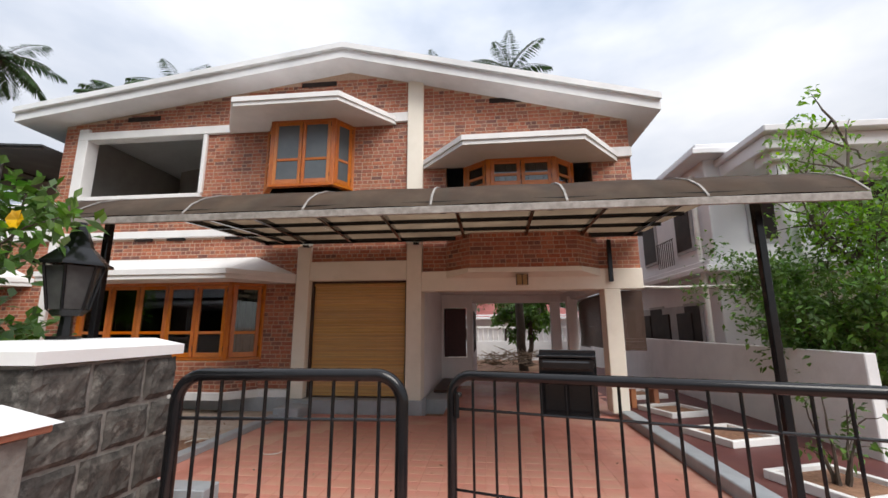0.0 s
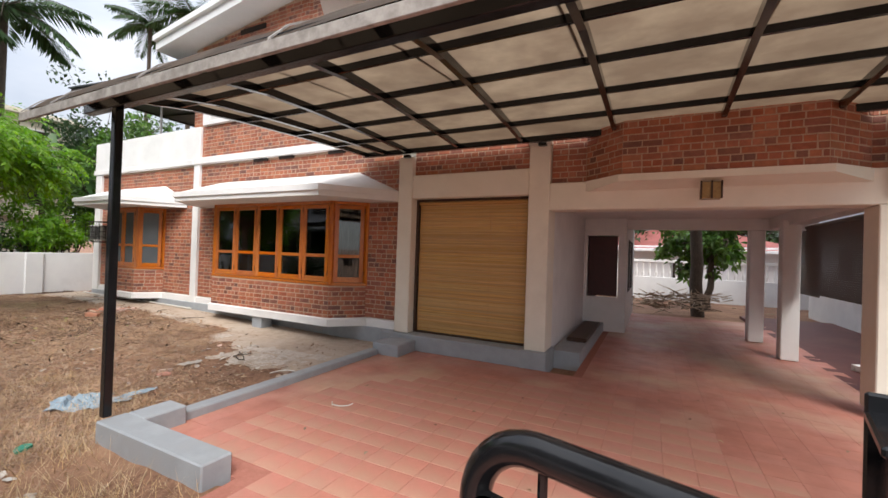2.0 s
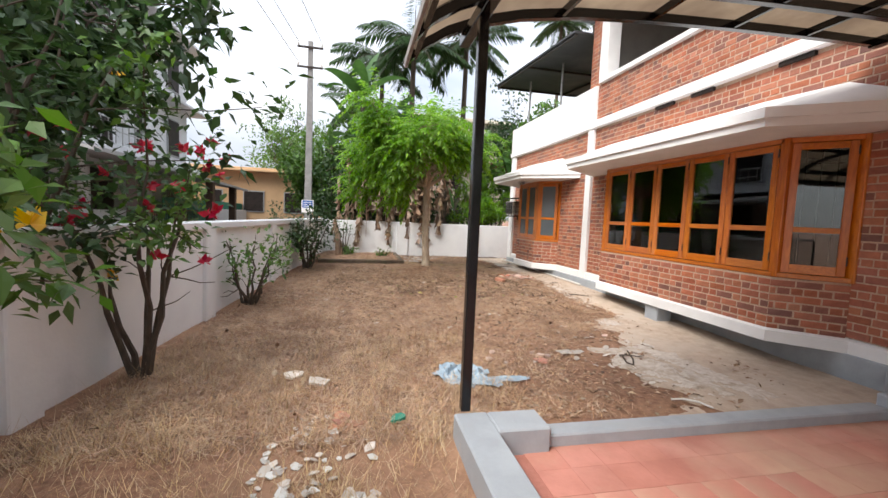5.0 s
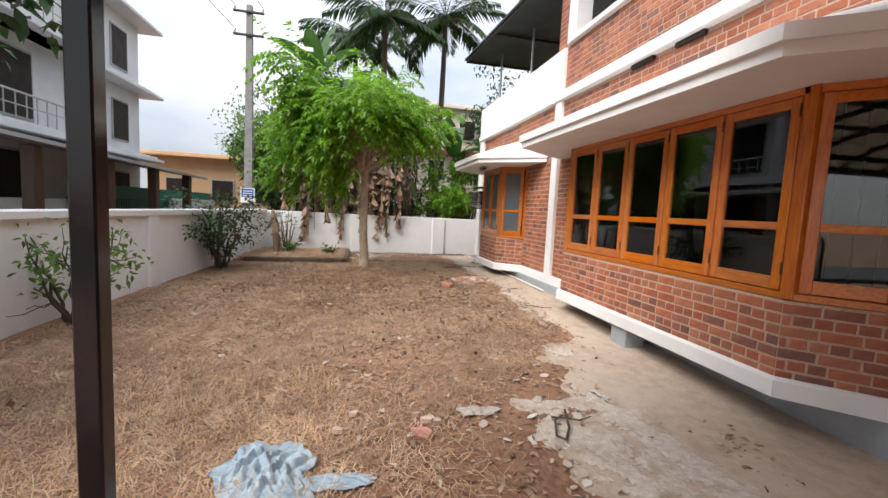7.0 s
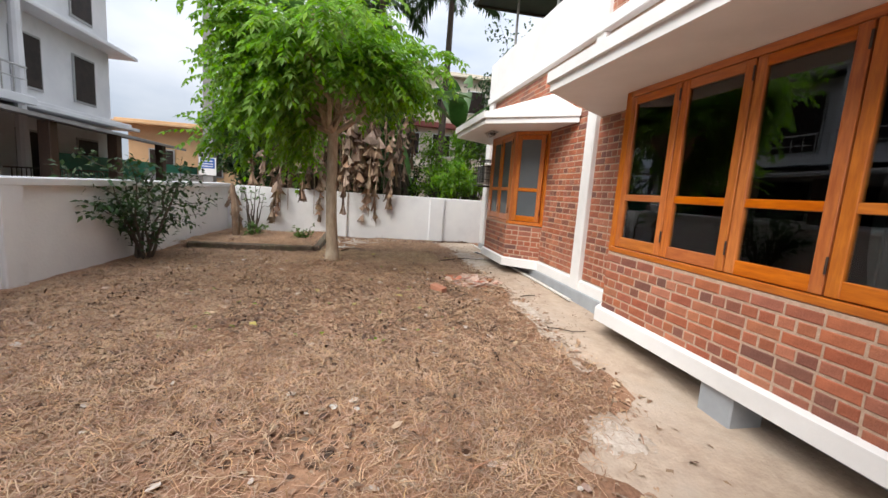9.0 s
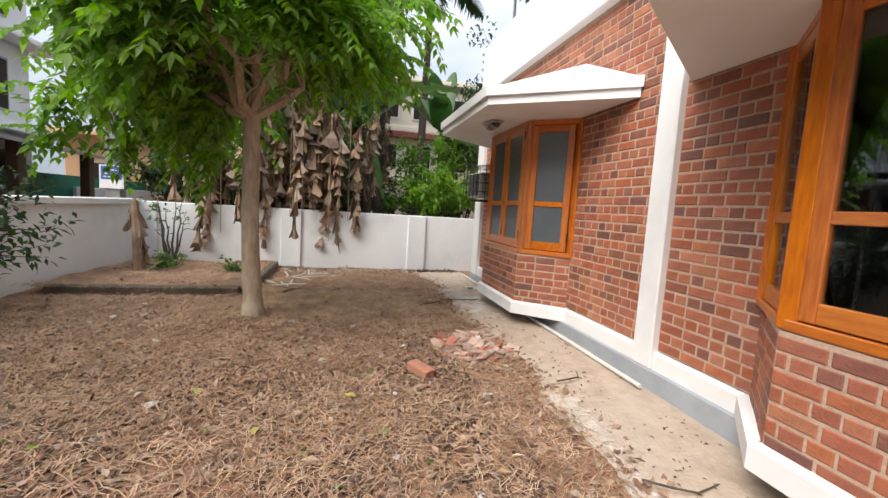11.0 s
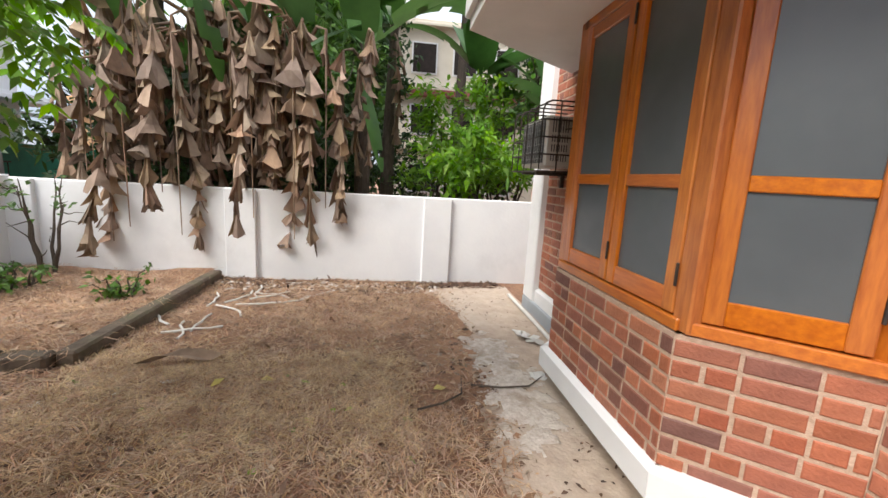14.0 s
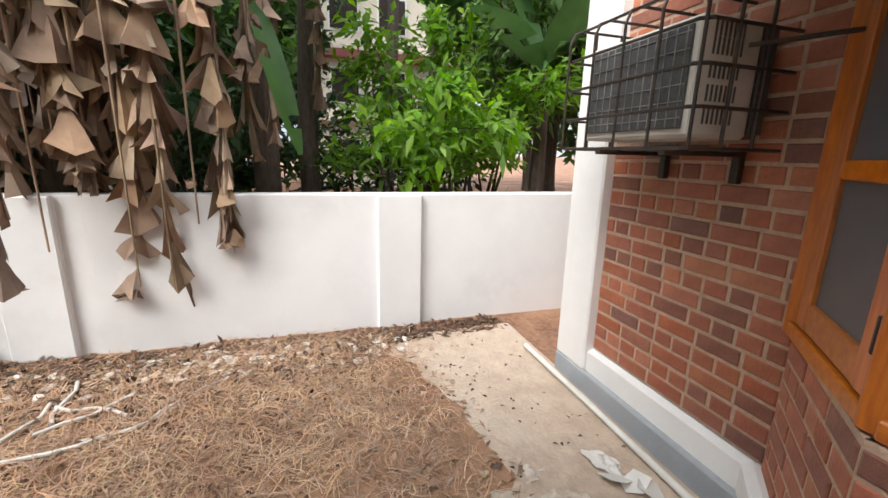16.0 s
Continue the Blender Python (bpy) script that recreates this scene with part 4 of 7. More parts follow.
# ---- gate and pier ----
def gate_leaf(label, p0, p1, top, bars, mail=False):
    """A leaf of bent black tube with thin upright bars, from p0 to p1 in plan."""
    d = Vector((p1[0] - p0[0], p1[1] - p0[1], 0))
    L = d.length
    d.normalize()
    m = Matrix(((d.x, -d.y, 0, p0[0]), (d.y, d.x, 0, p0[1]), (0, 0, 1, 0), (0, 0, 0, 1)))
    leaf = thing("gate_leaf", label, "gate", "driveway gate leaves", at=(p0[0], p0[1], -0.12))
    r = 0.14
    pts = [(0, 0, -0.12)]
    for c, a0 in (((r, top - r), 180), ((L - r, top - r), 90)):
        for k in range(9):
            a = radians(a0 - 90 * k / 8)
            pts.append((c[0] + r * math.cos(a), 0, c[1] + r * math.sin(a)))
    pts.append((L, 0, -0.12))
    part("tube_frame", Geo().tube(pts, 0.033, 14, m), M_BLACK, leaf, smooth=True)
    for z in (top - 0.22, 0.45, -0.02):
        part("cross_rail", Geo().tube([(0.02, 0, z), (L - 0.02, 0, z)], 0.009, 8, m), M_BLACK, leaf, smooth=True)
    for k in range(1, bars):
        x = L * k / bars
        part("bar", Geo().tube([(x, 0, -0.02), (x, 0, top - 0.02)], 0.0095, 8, m), M_BLACK, leaf, smooth=True)
    return leaf, m, L


gate_leaf("black tubular steel gate leaf, hinged at the stone pier", (-1.75, 2.05), (-0.55, 2.10), 1.247, 10)
leaf, m, L = gate_leaf("black tubular steel gate leaf with bolt and letterbox", (-0.36, 2.85), (2.10, 2.13), 1.17, 17)
g = Geo()
g.tube([(0.05, -0.04, 1.06), (0.05, -0.04, 0.90)], 0.017, 10, m)
g.box((0.03, -0.05, 1.03), (0.075, 0.0, 1.06), 0.004, m)
part("bolt", g, M_BLACK, leaf, smooth=True)
box = thing("letterbox", "black sheet-metal letterbox hung behind the gate bars", "letterbox", at=(0.4, 2.8, 1.0))
mb = Matrix.Translation((0.22, 2.76, 0.0)) @ Matrix.Rotation(radians(-14), 4, "Z")
part("body", Geo().box((0.0, 0.0, 0.93), (0.34, 0.15, 1.29), 0.006, mb), M_BLACK, box)
g = Geo()
g.box((-0.015, -0.012, 1.292), (0.355, 0.17, 1.308), 0.004, mb)
g.box((-0.015, 0.152, 0.91), (0.355, 0.164, 1.335), 0.004, mb)
part("lid", g, M_BLACK, box)
part("flap", Geo().box((0.02, -0.03, 1.22), (0.32, 0.0, 1.275), 0.01, mb), M_BLACK, box)

# stone gate pier: rough blocks on a mortar core
g = Geo()
g.box((-2.32, 1.50, -0.3), (-1.90, 2.25, 1.27), 0.01)
pier = setting("gate_pier_1", g, M_STMORT, "gate pier of rough dark granite blocks with a white cap", "gate pier")
rs = random.Random(3)


def stone(cx, cy, cz, w, h, d, nx, ny):
    """A rough-faced block on a vertical face with outward normal (nx, ny)."""
    q = Geo()
    a, b = 10, 7
    for j in range(b + 1):
        for i in range(a + 1):
            u, v = i / a - 0.5, j / b - 0.5
            e = 1 - max(abs(u), abs(v)) * 2
            o = d * (0.75 + 0.25 * min(1, e * 6)) * (1 + 0.5 * noise.noise((u * w * 14 + cz * 9, v * h * 14, cy * 31)) + 0.3 * noise.noise((u * w * 40, v * h * 40 + cz * 5, cx * 17))) if e > 0.01 else d * 0.2
            q.v.append((u * w * (0.985 + 0.03 * noise.noise((v * 4, cz * 7, cy)))  + rs.uniform(-0.003, 0.003), -o, v * h * (0.98 + 0.05 * noise.noise((u * 4, cz * 3, cy))) + rs.uniform(-0.003, 0.003)))
    for j in range(b):
        for i in range(a):
            k = j * (a + 1) + i
            q.f.append((k, k + 1, k + a + 2, k + a + 1))
    k = len(q.v)
    q.v += [(-w / 2, 0.02, -h / 2), (w / 2, 0.02, -h / 2), (w / 2, 0.02, h / 2), (-w / 2, 0.02, h / 2)]
    tx, ty = -ny, nx
    mm = Matrix(((tx, -nx, 0, cx), (ty, -ny, 0, cy), (0, 0, 1, cz), (0, 0, 0, 1)))
    out = Geo()
    out.add(q.v, q.f, mm)
    part("stone", out, M_STONE, pier)


z = -0.08
row = 0
for h in (0.22, 0.235, 0.21, 0.24, 0.2, 0.235):
    for (x0, y0, L, nx, ny) in ((-1.90, 1.47, 0.81, 1, 0), (-2.32, 2.25, 0.42, 0, 1), (-2.32, 1.50, 0.42, 0, -1)):
        u = 0.0
        ws = [0.27, 0.31, 0.23] if L > 0.5 and row % 2 else [0.37, 0.27, 0.17] if L > 0.5 else [0.42] if row % 2 else [0.16, 0.26]
        for w in ws:
            c = u + w / 2
            stone(x0 + (0 if nx else c), y0 + (c if nx else 0), z + h / 2, w - 0.014, h - 0.014, 0.022, nx, ny)
            u += w
    z += h
    row += 1
g = Geo()
g.prism([(-2.36, 1.45), (-1.862, 1.45), (-1.862, 2.285), (-2.36, 2.285)], 1.27, 1.325)
g.add([(-2.36, 1.45, 1.325), (-1.862, 1.45, 1.325), (-1.862, 2.285, 1.325), (-2.36, 2.285, 1.325), (-2.27, 1.58, 1.365), (-1.95, 1.58, 1.365), (-1.95, 2.16, 1.365), (-2.27, 2.16, 1.365)],
      [(0, 1, 5, 4), (1, 2, 6, 5), (2, 3, 7, 6), (3, 0, 4, 7), (4, 5, 6, 7)])
part("cap", g, M_WHITE, pier, "white painted cement cap")
pier.location = (-0.08, 0.025, 0.07)
g = Geo()
g.box((-2.02, 1.02, -0.3), (-1.72, 1.32, 1.12), 0.01)
low = setting("gate_pier_2", g, M_STMORT, "low pier with a white cap beside the gate pier", "gate pier")
g = Geo()
g.box((-2.08, 0.97, 1.122), (-1.68, 1.36, 1.15), 0.006)
part("cap_course", g, M_TERRA, low)
g = Geo()
g.add([(-2.1, 0.95, 1.152), (-1.66, 0.95, 1.152), (-1.66, 1.38, 1.152), (-2.1, 1.38, 1.152), (-1.98, 1.07, 1.23), (-1.78, 1.07, 1.23), (-1.78, 1.26, 1.23), (-1.98, 1.26, 1.23)],
      [(3, 2, 1, 0), (0, 1, 5, 4), (1, 2, 6, 5), (2, 3, 7, 6), (3, 0, 4, 7), (4, 5, 6, 7)])
part("cap", g, M_WHITE, low)

lantern = thing("gate_lantern", "black metal lantern with pale glass on the gate pier", "lamp", at=(-2.16, 1.84, 1.365))
cx, cy = -2.16, 1.84


def ring(q, z0, r0, z1, r1, n=6):
    vs = [(cx + r * math.cos(2 * math.pi * k / n), cy + r * math.sin(2 * math.pi * k / n), z) for z, r in ((z0, r0), (z1, r1)) for k in range(n)]
    q.add(vs, [(k, (k + 1) % n, n + (k + 1) % n, n + k) for k in range(n)] + [tuple(range(n))[::-1], tuple(range(n, 2 * n))])


g = Geo()
ring(g, 1.36, 0.07, 1.38, 0.07)
ring(g, 1.38, 0.03, 1.48, 0.025)
ring(g, 1.48, 0.06, 1.51, 0.085)
part("stem", g, M_BLACK, lantern)
g = Geo()
ring(g, 1.512, 0.075, 1.73, 0.115)
part("glass_body", g, M_LAMPGL, lantern, "dusty grey lantern glass")
for k in range(6):
    a = 2 * math.pi * k / 6
    g = Geo()
    g.tube([(cx + 0.082 * math.cos(a), cy + 0.082 * math.sin(a), 1.51), (cx + 0.122 * math.cos(a), cy + 0.122 * math.sin(a), 1.735)], 0.007, 6)
    part("cage_bar", g, M_BLACK, lantern)
g = Geo()
ring(g, 1.735, 0.165, 1.75, 0.16)
ring(g, 1.75, 0.15, 1.83, 0.075)
ring(g, 1.83, 0.07, 1.97, 0.02)
part("hat", g, M_BLACK, lantern)
lantern.location = (-2.24, 1.84, 1.437)

# ---- porch things ----
lamp = thing("porch_lamp", "amber square ceiling lamp under the porch bay", "lamp", at=(0.58, 7.95, 2.3))
g = Geo()
g.box((0.47, 7.88, 2.29), (0.69, 8.06, 2.49), 0.01)
part("shade", g, M_BRASS, lamp)
g = Geo()
for x in (0.47, 0.58, 0.68):
    g.box((x - 0.008, 7.868, 2.285), (x + 0.012, 7.88, 2.5))
part("frame_bars", g, M_FRAME, lamp)
g = Geo()
g.box((-1.38, 12.36, 0.64), (-0.74, 12.42, 2.04), 0.01)
setting("door_2", g, M_MAROON, "dark red closed shutter in the porch wall", "door")
g = Geo()
for y in (13.2, 14.6):
    g.box((-0.555, y, 0.7), (-0.535, y + 0.9, 2.0), 0.005)
setting("window_5", g, M_NBD, "dark windows in the side passage wall", "window")


def roller(x, y0, y1, z0, z1):
    b = thing("rolled_blind", "dark brown woven blind hung between porch columns", "blind", "porch side blinds", at=(x, (y0 + y1) / 2, z0))
    q = Geo()
    z = z0
    while z < z1:
        q.box((x - 0.006 + 0.01 * math.sin(z * 6), y0, z), (x + 0.006 + 0.01 * math.sin(z * 6), y1, z + 0.028))
        z += 0.03
    part("slats", q, M_FRAME, b)
    q = Geo()
    q.tube([(x, y0 - 0.02, z1), (x, y1 + 0.02, z1)], 0.03, 8)
    part("roller", q, M_FRAME, b)


roller(2.32, 8.75, 11.1, 1.05, 2.16)
roller(2.62, 11.5, 12.6, 0.95, 2.16)
side = thing("rolled_blind", "dark brown woven blind beside the porch corner column", "blind", "porch side blinds", at=(2.8, 8.7, 1.0))
g = Geo()
z = 1.02
while z < 2.2:
    g.box((2.53, 8.69 + 0.01 * math.sin(z * 7), z), (3.05, 8.70 + 0.01 * math.sin(z * 7), z + 0.028))
    z += 0.03
part("slats", g, M_FRAME, side)
bench = thing("stone_bench", "low white bench on the side strip", "bench", at=(3.1, 9.4, DRIVE))
g = Geo()
g.box((2.75, 9.2, 0.22), (3.5, 9.6, 0.29), 0.01)
part("seat", g, M_WHITE, bench)
for x in (2.85, 3.3):
    g = Geo()
    g.box((x, 9.25, DRIVE), (x + 0.1, 9.55, 0.22), 0.005)
    part("leg", g, M_TERRA, bench)
g = Geo()
g.box((-1.36, 9.6, 0.03), (-1.02, 11.8, 0.10), 0.015)
solid("door_mat", g, M_FRAME, "dark folded mat lying on the porch step", "mat")
g = Geo()
g.tube([(2.5, 8.33, 2.28), (3.4, 8.3, 2.24), (4.7, 8.25, 2.26), (6.4, 8.6, 2.20)], 0.022, 8)
solid("water_pipe", g, M_PLAST, "white plastic pipe crossing to the neighbouring house", "pipe", smooth=True)


def planter(x, y, s, turn):
    t = thing("planter_bed", "square white-rimmed planting bed filled with soil", "planter", "planting beds on the side strip", at=(x, y, DRIVE))
    mm = Matrix.Translation((x, y, DRIVE)) @ Matrix.Rotation(radians(turn), 4, "Z")
    q = Geo()
    w = 0.07
    for a, b in (((-s, -s), (s, -s + w)), ((-s, s - w), (s, s)), ((-s, -s + w), (-s + w, s - w)), ((s - w, -s + w), (s, s - w))):
        q.box((*a, 0), (*b, 0.10), 0.008, mm)
    part("rim", q, M_WHITE, t)
    q = Geo()
    q.box((-s + w, -s + w, 0), (s - w, s - w, 0.05), 0.01, mm)
    part("soil", q, M_SOIL, t)


for y in (4.95, 6.95, 8.85, 10.8):
    planter(3.5, y, 0.46, 20)


# ---- plants ----
def leaf_card(q, p, d, n, L, w, fold=0.25):
    """A pointed leaf of four triangles from p along d."""
    s = d.cross(n)
    s = s.normalized() * w if s.length > 1e-6 else Vector((w, 0, 0))
    mid = p + d * L * 0.45 - n * L * fold * 0.25
    k = len(q.v)
    q.v += [tuple(p), tuple(mid + s + n * w * fold), tuple(p + d * L - n * L * fold), tuple(mid - s + n * w * fold), tuple(mid)]
    q.f += [(k, k + 1, k + 4), (k + 1, k + 2, k + 4), (k + 2, k + 3, k + 4), (k + 3, k, k + 4)]


def rvec(r):
    while True:
        v = Vector((r.uniform(-1, 1), r.uniform(-1, 1), r.uniform(-1, 1)))
        if 0.05 < v.length < 1:
            return v.normalized()


def limb(q, r, p0, p1, r0, r1, wob=0.05, n=8, k=6):
    p0, p1 = Vector(p0), Vector(p1)
    pts = [p0 + (p1 - p0) * i / k + (rvec(r) * wob if 0 < i < k else Vector()) for i in range(k + 1)]
    q.tube(pts, [r0 + (r1 - r0) * i / k for i in range(k + 1)], n)
    return pts


def pinnate(q, r, p, d, L, pairs, ll, lw, droop):
    """A compound leaf: pairs of leaflets on a drooping stalk."""
    d = d.normalized()
    pos = Vector(p)
    step = L / pairs
    for i in range(pairs):
        d = (d + Vector((0, 0, -droop))).normalized()
        pos = pos + d * step
        side = d.cross(Vector((0, 0, 1)))
        side = side.normalized() if side.length > 1e-4 else Vector((1, 0, 0))
        for s in (-1, 1):
            ld = (side * s + d * 0.55 + Vector((0, 0, -0.35)) + rvec(r) * 0.2).normalized()
            leaf_card(q, pos, ld, (Vector((0, 0, 1)) + rvec(r) * 0.4).normalized(), ll * r.uniform(0.75, 1.15), lw, 0.2)
    leaf_card(q, pos, d, Vector((0, 0, 1)), ll, lw)


def shrub(name, label, x, y, z, h, rad, stems, leaves, material, ll, lw, seed, flowers=None, fcol=None, category="shrub", bare=0.25, bark=M_BARKD):
    r = random.Random(seed)
    t = thing(name, label, category, at=(x, y, z))
    q, lq, fq = Geo(), Geo(), Geo()
    tips = []
    for k in range(stems):
        a = 2 * math.pi * (k + r.random() * 0.7) / stems
        e = Vector((x + math.cos(a) * rad * r.uniform(0.3, 0.85), y + math.sin(a) * rad * r.uniform(0.3, 0.85), z + h * r.uniform(0.6, 0.97)))
        pts = limb(q, r, (x + math.cos(a) * 0.05, y + math.sin(a) * 0.05, z - 0.05), e, 0.018 + 0.006 * h, 0.005, 0.06 * rad, 6)
        tips += [(p, (e - Vector((x, y, z))).normalized()) for p in pts[2:]]
        for j in range(3):
            b = pts[r.randrange(2, len(pts))]
            e2 = b + (rvec(r) + Vector((math.cos(a), math.sin(a), 0.5))) * rad * 0.4
            tw = limb(q, r, b, e2, 0.008, 0.003, 0.03, 5, 3)
            tips += [(p, (e2 - b).normalized()) for p in tw[1:]]
    tips = [tp for tp in tips if tp[0].z > z + h * bare]
    for k in range(leaves):
        p, d = r.choice(tips)
        o = p + rvec(r) * rad * r.uniform(0.02, 0.30)
        leaf_card(lq, o, (d * 0.5 + rvec(r)).normalized(), (Vector((0, 0, 1)) + rvec(r) * 0.6).normalized(), ll * r.uniform(0.6, 1.25), lw * r.uniform(0.7, 1.2))
    for k in range(flowers or 0):
        p, d = r.choice(tips[len(tips) // 3:])
        c = p + rvec(r) * rad * 0.35 + Vector((0, 0, 0.06))
        for i in range(9):
            leaf_card(fq, c, (rvec(r) + Vector((0, 0, 0.4))).normalized(), rvec(r), 0.075, 0.03)
    part("stem", q, bark, t)
    part("foliage", lq, material, t)
    if flowers:
        part("blossoms", fq, fcol, t)
    return t


def tree(name, label, x, y, z, trunk_h, crown_h, rad, seed, material, clusters, per, ll, lw, tr=0.1, bark=M_BARKD):
    """A branching tree whose crown is leaf clusters round its twig ends."""
    r = random.Random(seed)
    t = thing(name, label, "tree", at=(x, y, z))
    q, lq = Geo(), Geo()
    top = Vector((x + r.uniform(-0.2, 0.2), y + r.uniform(-0.2, 0.2), z + trunk_h))
    limb(q, r, (x, y, z - 0.1), top, tr, tr * 0.75, 0.05, 10)
    tips = []
    for k in range(7):
        a = 2 * math.pi * (k + r.random()) / 7
        e = top + Vector((math.cos(a) * rad * r.uniform(0.35, 0.8), math.sin(a) * rad * r.uniform(0.35, 0.8), crown_h * r.uniform(0.25, 0.85)))
        pts = limb(q, r, top, e, tr * 0.5, 0.02, 0.12 * rad, 6)
        for b in pts[2:]:
            for j in range(3):
                e2 = b + (rvec(r) + Vector((0, 0, 0.2))) * rad * r.uniform(0.25, 0.5)
                limb(q, r, b, e2, 0.02, 0.006, 0.05, 4, 3)
                tips.append(e2)
    for k in range(clusters):
        c = r.choice(tips) + rvec(r) * rad * r.uniform(0.0, 0.22)
        rr = rad * r.uniform(0.08, 0.2)
        for i in range(per):
            leaf_card(lq, c + rvec(r) * rr, (rvec(r) + Vector((0, 0, -0.25))).normalized(), (Vector((0, 0, 1)) + rvec(r) * 0.7).normalized(), ll * r.uniform(0.6, 1.3), lw * r.uniform(0.7, 1.2))
    part("trunk", q, bark, t)
    part("crown", lq, material, t)
    return t


def palm(x, y, z, h, seed, size=2.6, lean=(0.4, 0.2), n=17):
    r = random.Random(seed)
    t = thing("coconut_palm", "tall coconut palm with drooping feathered fronds", "palm", "palms round the plot", at=(x, y, z))
    q, lq = Geo(), Geo()
    top = Vector((x + lean[0], y + lean[1], z + h))
    base = Vector((x, y, z - 0.1))
    pts = [base.lerp(top, k / 10) + Vector((lean[0], lean[1], 0)) * 0.3 * math.sin(k / 10 * math.pi) for k in range(11)]
    q.tube(pts, [0.2 - 0.008 * k for k in range(11)], 9)
    for k in range(n):
        a = 2 * math.pi * k / n + r.uniform(-0.15, 0.15)
        el = r.uniform(-0.35, 0.95)
        d = Vector((math.cos(a) * math.cos(el), math.sin(a) * math.cos(el), math.sin(el)))
        pos = top.copy()
        seg = 13
        rib = [pos.copy()]
        for i in range(seg):
            d = (d + Vector((0, 0, -0.075))).normalized()
            pos = pos + d * size / seg
            rib.append(pos.copy())
            side = d.cross(Vector((0, 0, 1)))
            side = side.normalized() if side.length > 1e-4 else Vector((1, 0, 0))
            w = size * 0.27 * (math.sin(math.pi * min(1, (i + 2.5) / (seg + 3.0))) + 0.1)
            for s in (-1, 1):
                for u in (0.0, 0.33, 0.66):
                    ld = (side * s + d * 0.7 + Vector((0, 0, -0.45)) + rvec(r) * 0.12).normalized()
                    leaf_card(lq, pos - d * size / seg * u, ld, Vector((0, 0, 1)), w * r.uniform(0.8, 1.1), 0.042 * size / 2.6, 0.25)
        q.tube(rib, [0.03 - 0.0018 * i for i in range(len(rib))], 5)
    part("trunk", q, M_BARKD, t)
    part("fronds", lq, M_LEAFD, t)


def banana_leaf(q, r, base, d, L, w, droop, seg=12):
    pos, d = Vector(base), d.normalized()
    rows = []
    for i in range(seg + 1):
        u = i / seg
        side = d.cross(Vector((0, 0, 1)))
        side = side.normalized() if side.length > 1e-4 else Vector((1, 0, 0))
        ww = w * max(0.04, math.sin(math.pi * (0.08 + 0.9 * u)) ** 0.6) * (1 if u > 0.12 else 0.1)
        up = side.cross(d).normalized()
        rows.append((pos - side * ww + up * ww * 0.12, pos.copy(), pos + side * ww + up * ww * 0.12))
        d = (d + Vector((0, 0, -droop * (0.4 + u)))).normalized()
        pos = pos + d * L / seg
    k = len(q.v)
    for a, b, c in rows:
        q.v += [tuple(a), tuple(b), tuple(c)]
    for i in range(seg):
        b = k + i * 3
        if r.random() > 0.10:
            q.f.append((b, b + 1, b + 4, b + 3))
        if r.random() > 0.10:
            q.f.append((b + 1, b + 2, b + 5, b + 4))


def dead_leaf(q, r, p, L, w):
    """A withered leaf hanging down: torn skirts of dry blade folded round the rib, each flaring over the next."""
    pos = Vector(p)
    d = Vector((r.uniform(-0.1, 0.1), r.uniform(-0.1, 0.1), -1)).normalized()
    left = L
    while left > 0.04:
        h = min(left, r.uniform(0.13, 0.30))
        d = (d + Vector((r.uniform(-0.16, 0.16), r.uniform(-0.16, 0.16), -0.35))).normalized()
        for fold in range(2 if r.random() < 0.55 else 1):
            a0, arc = r.uniform(0, 6.28), r.uniform(1.6, 4.4)
            rb = w * r.uniform(0.35, 1.0) * (0.55 + 0.45 * min(1, left / L + 0.25))
            n = 5
            k = len(q.v)
            for lev, (u, rr) in enumerate(((0.0, 0.018), (0.55, rb * r.uniform(0.35, 0.7)), (1.0, rb))):
                for i in range(n + 1):
                    a = a0 + arc * i / n
                    o = rr * r.uniform(0.75, 1.2) * (1.0 if i % 2 else 0.72)
                    drop = h * 1.25 * u * (r.uniform(0.8, 1.25) if lev == 2 else 1)
                    q.v.append(tuple(pos + d * drop + Vector((math.cos(a) * o, math.sin(a) * o, 0))))
            for lev in range(2):
                for i in range(n):
                    c = k + lev * (n + 1) + i
                    q.f.append((c, c + 1, c + n + 2, c + n + 1))
        pos = pos + d * h
        left -= h


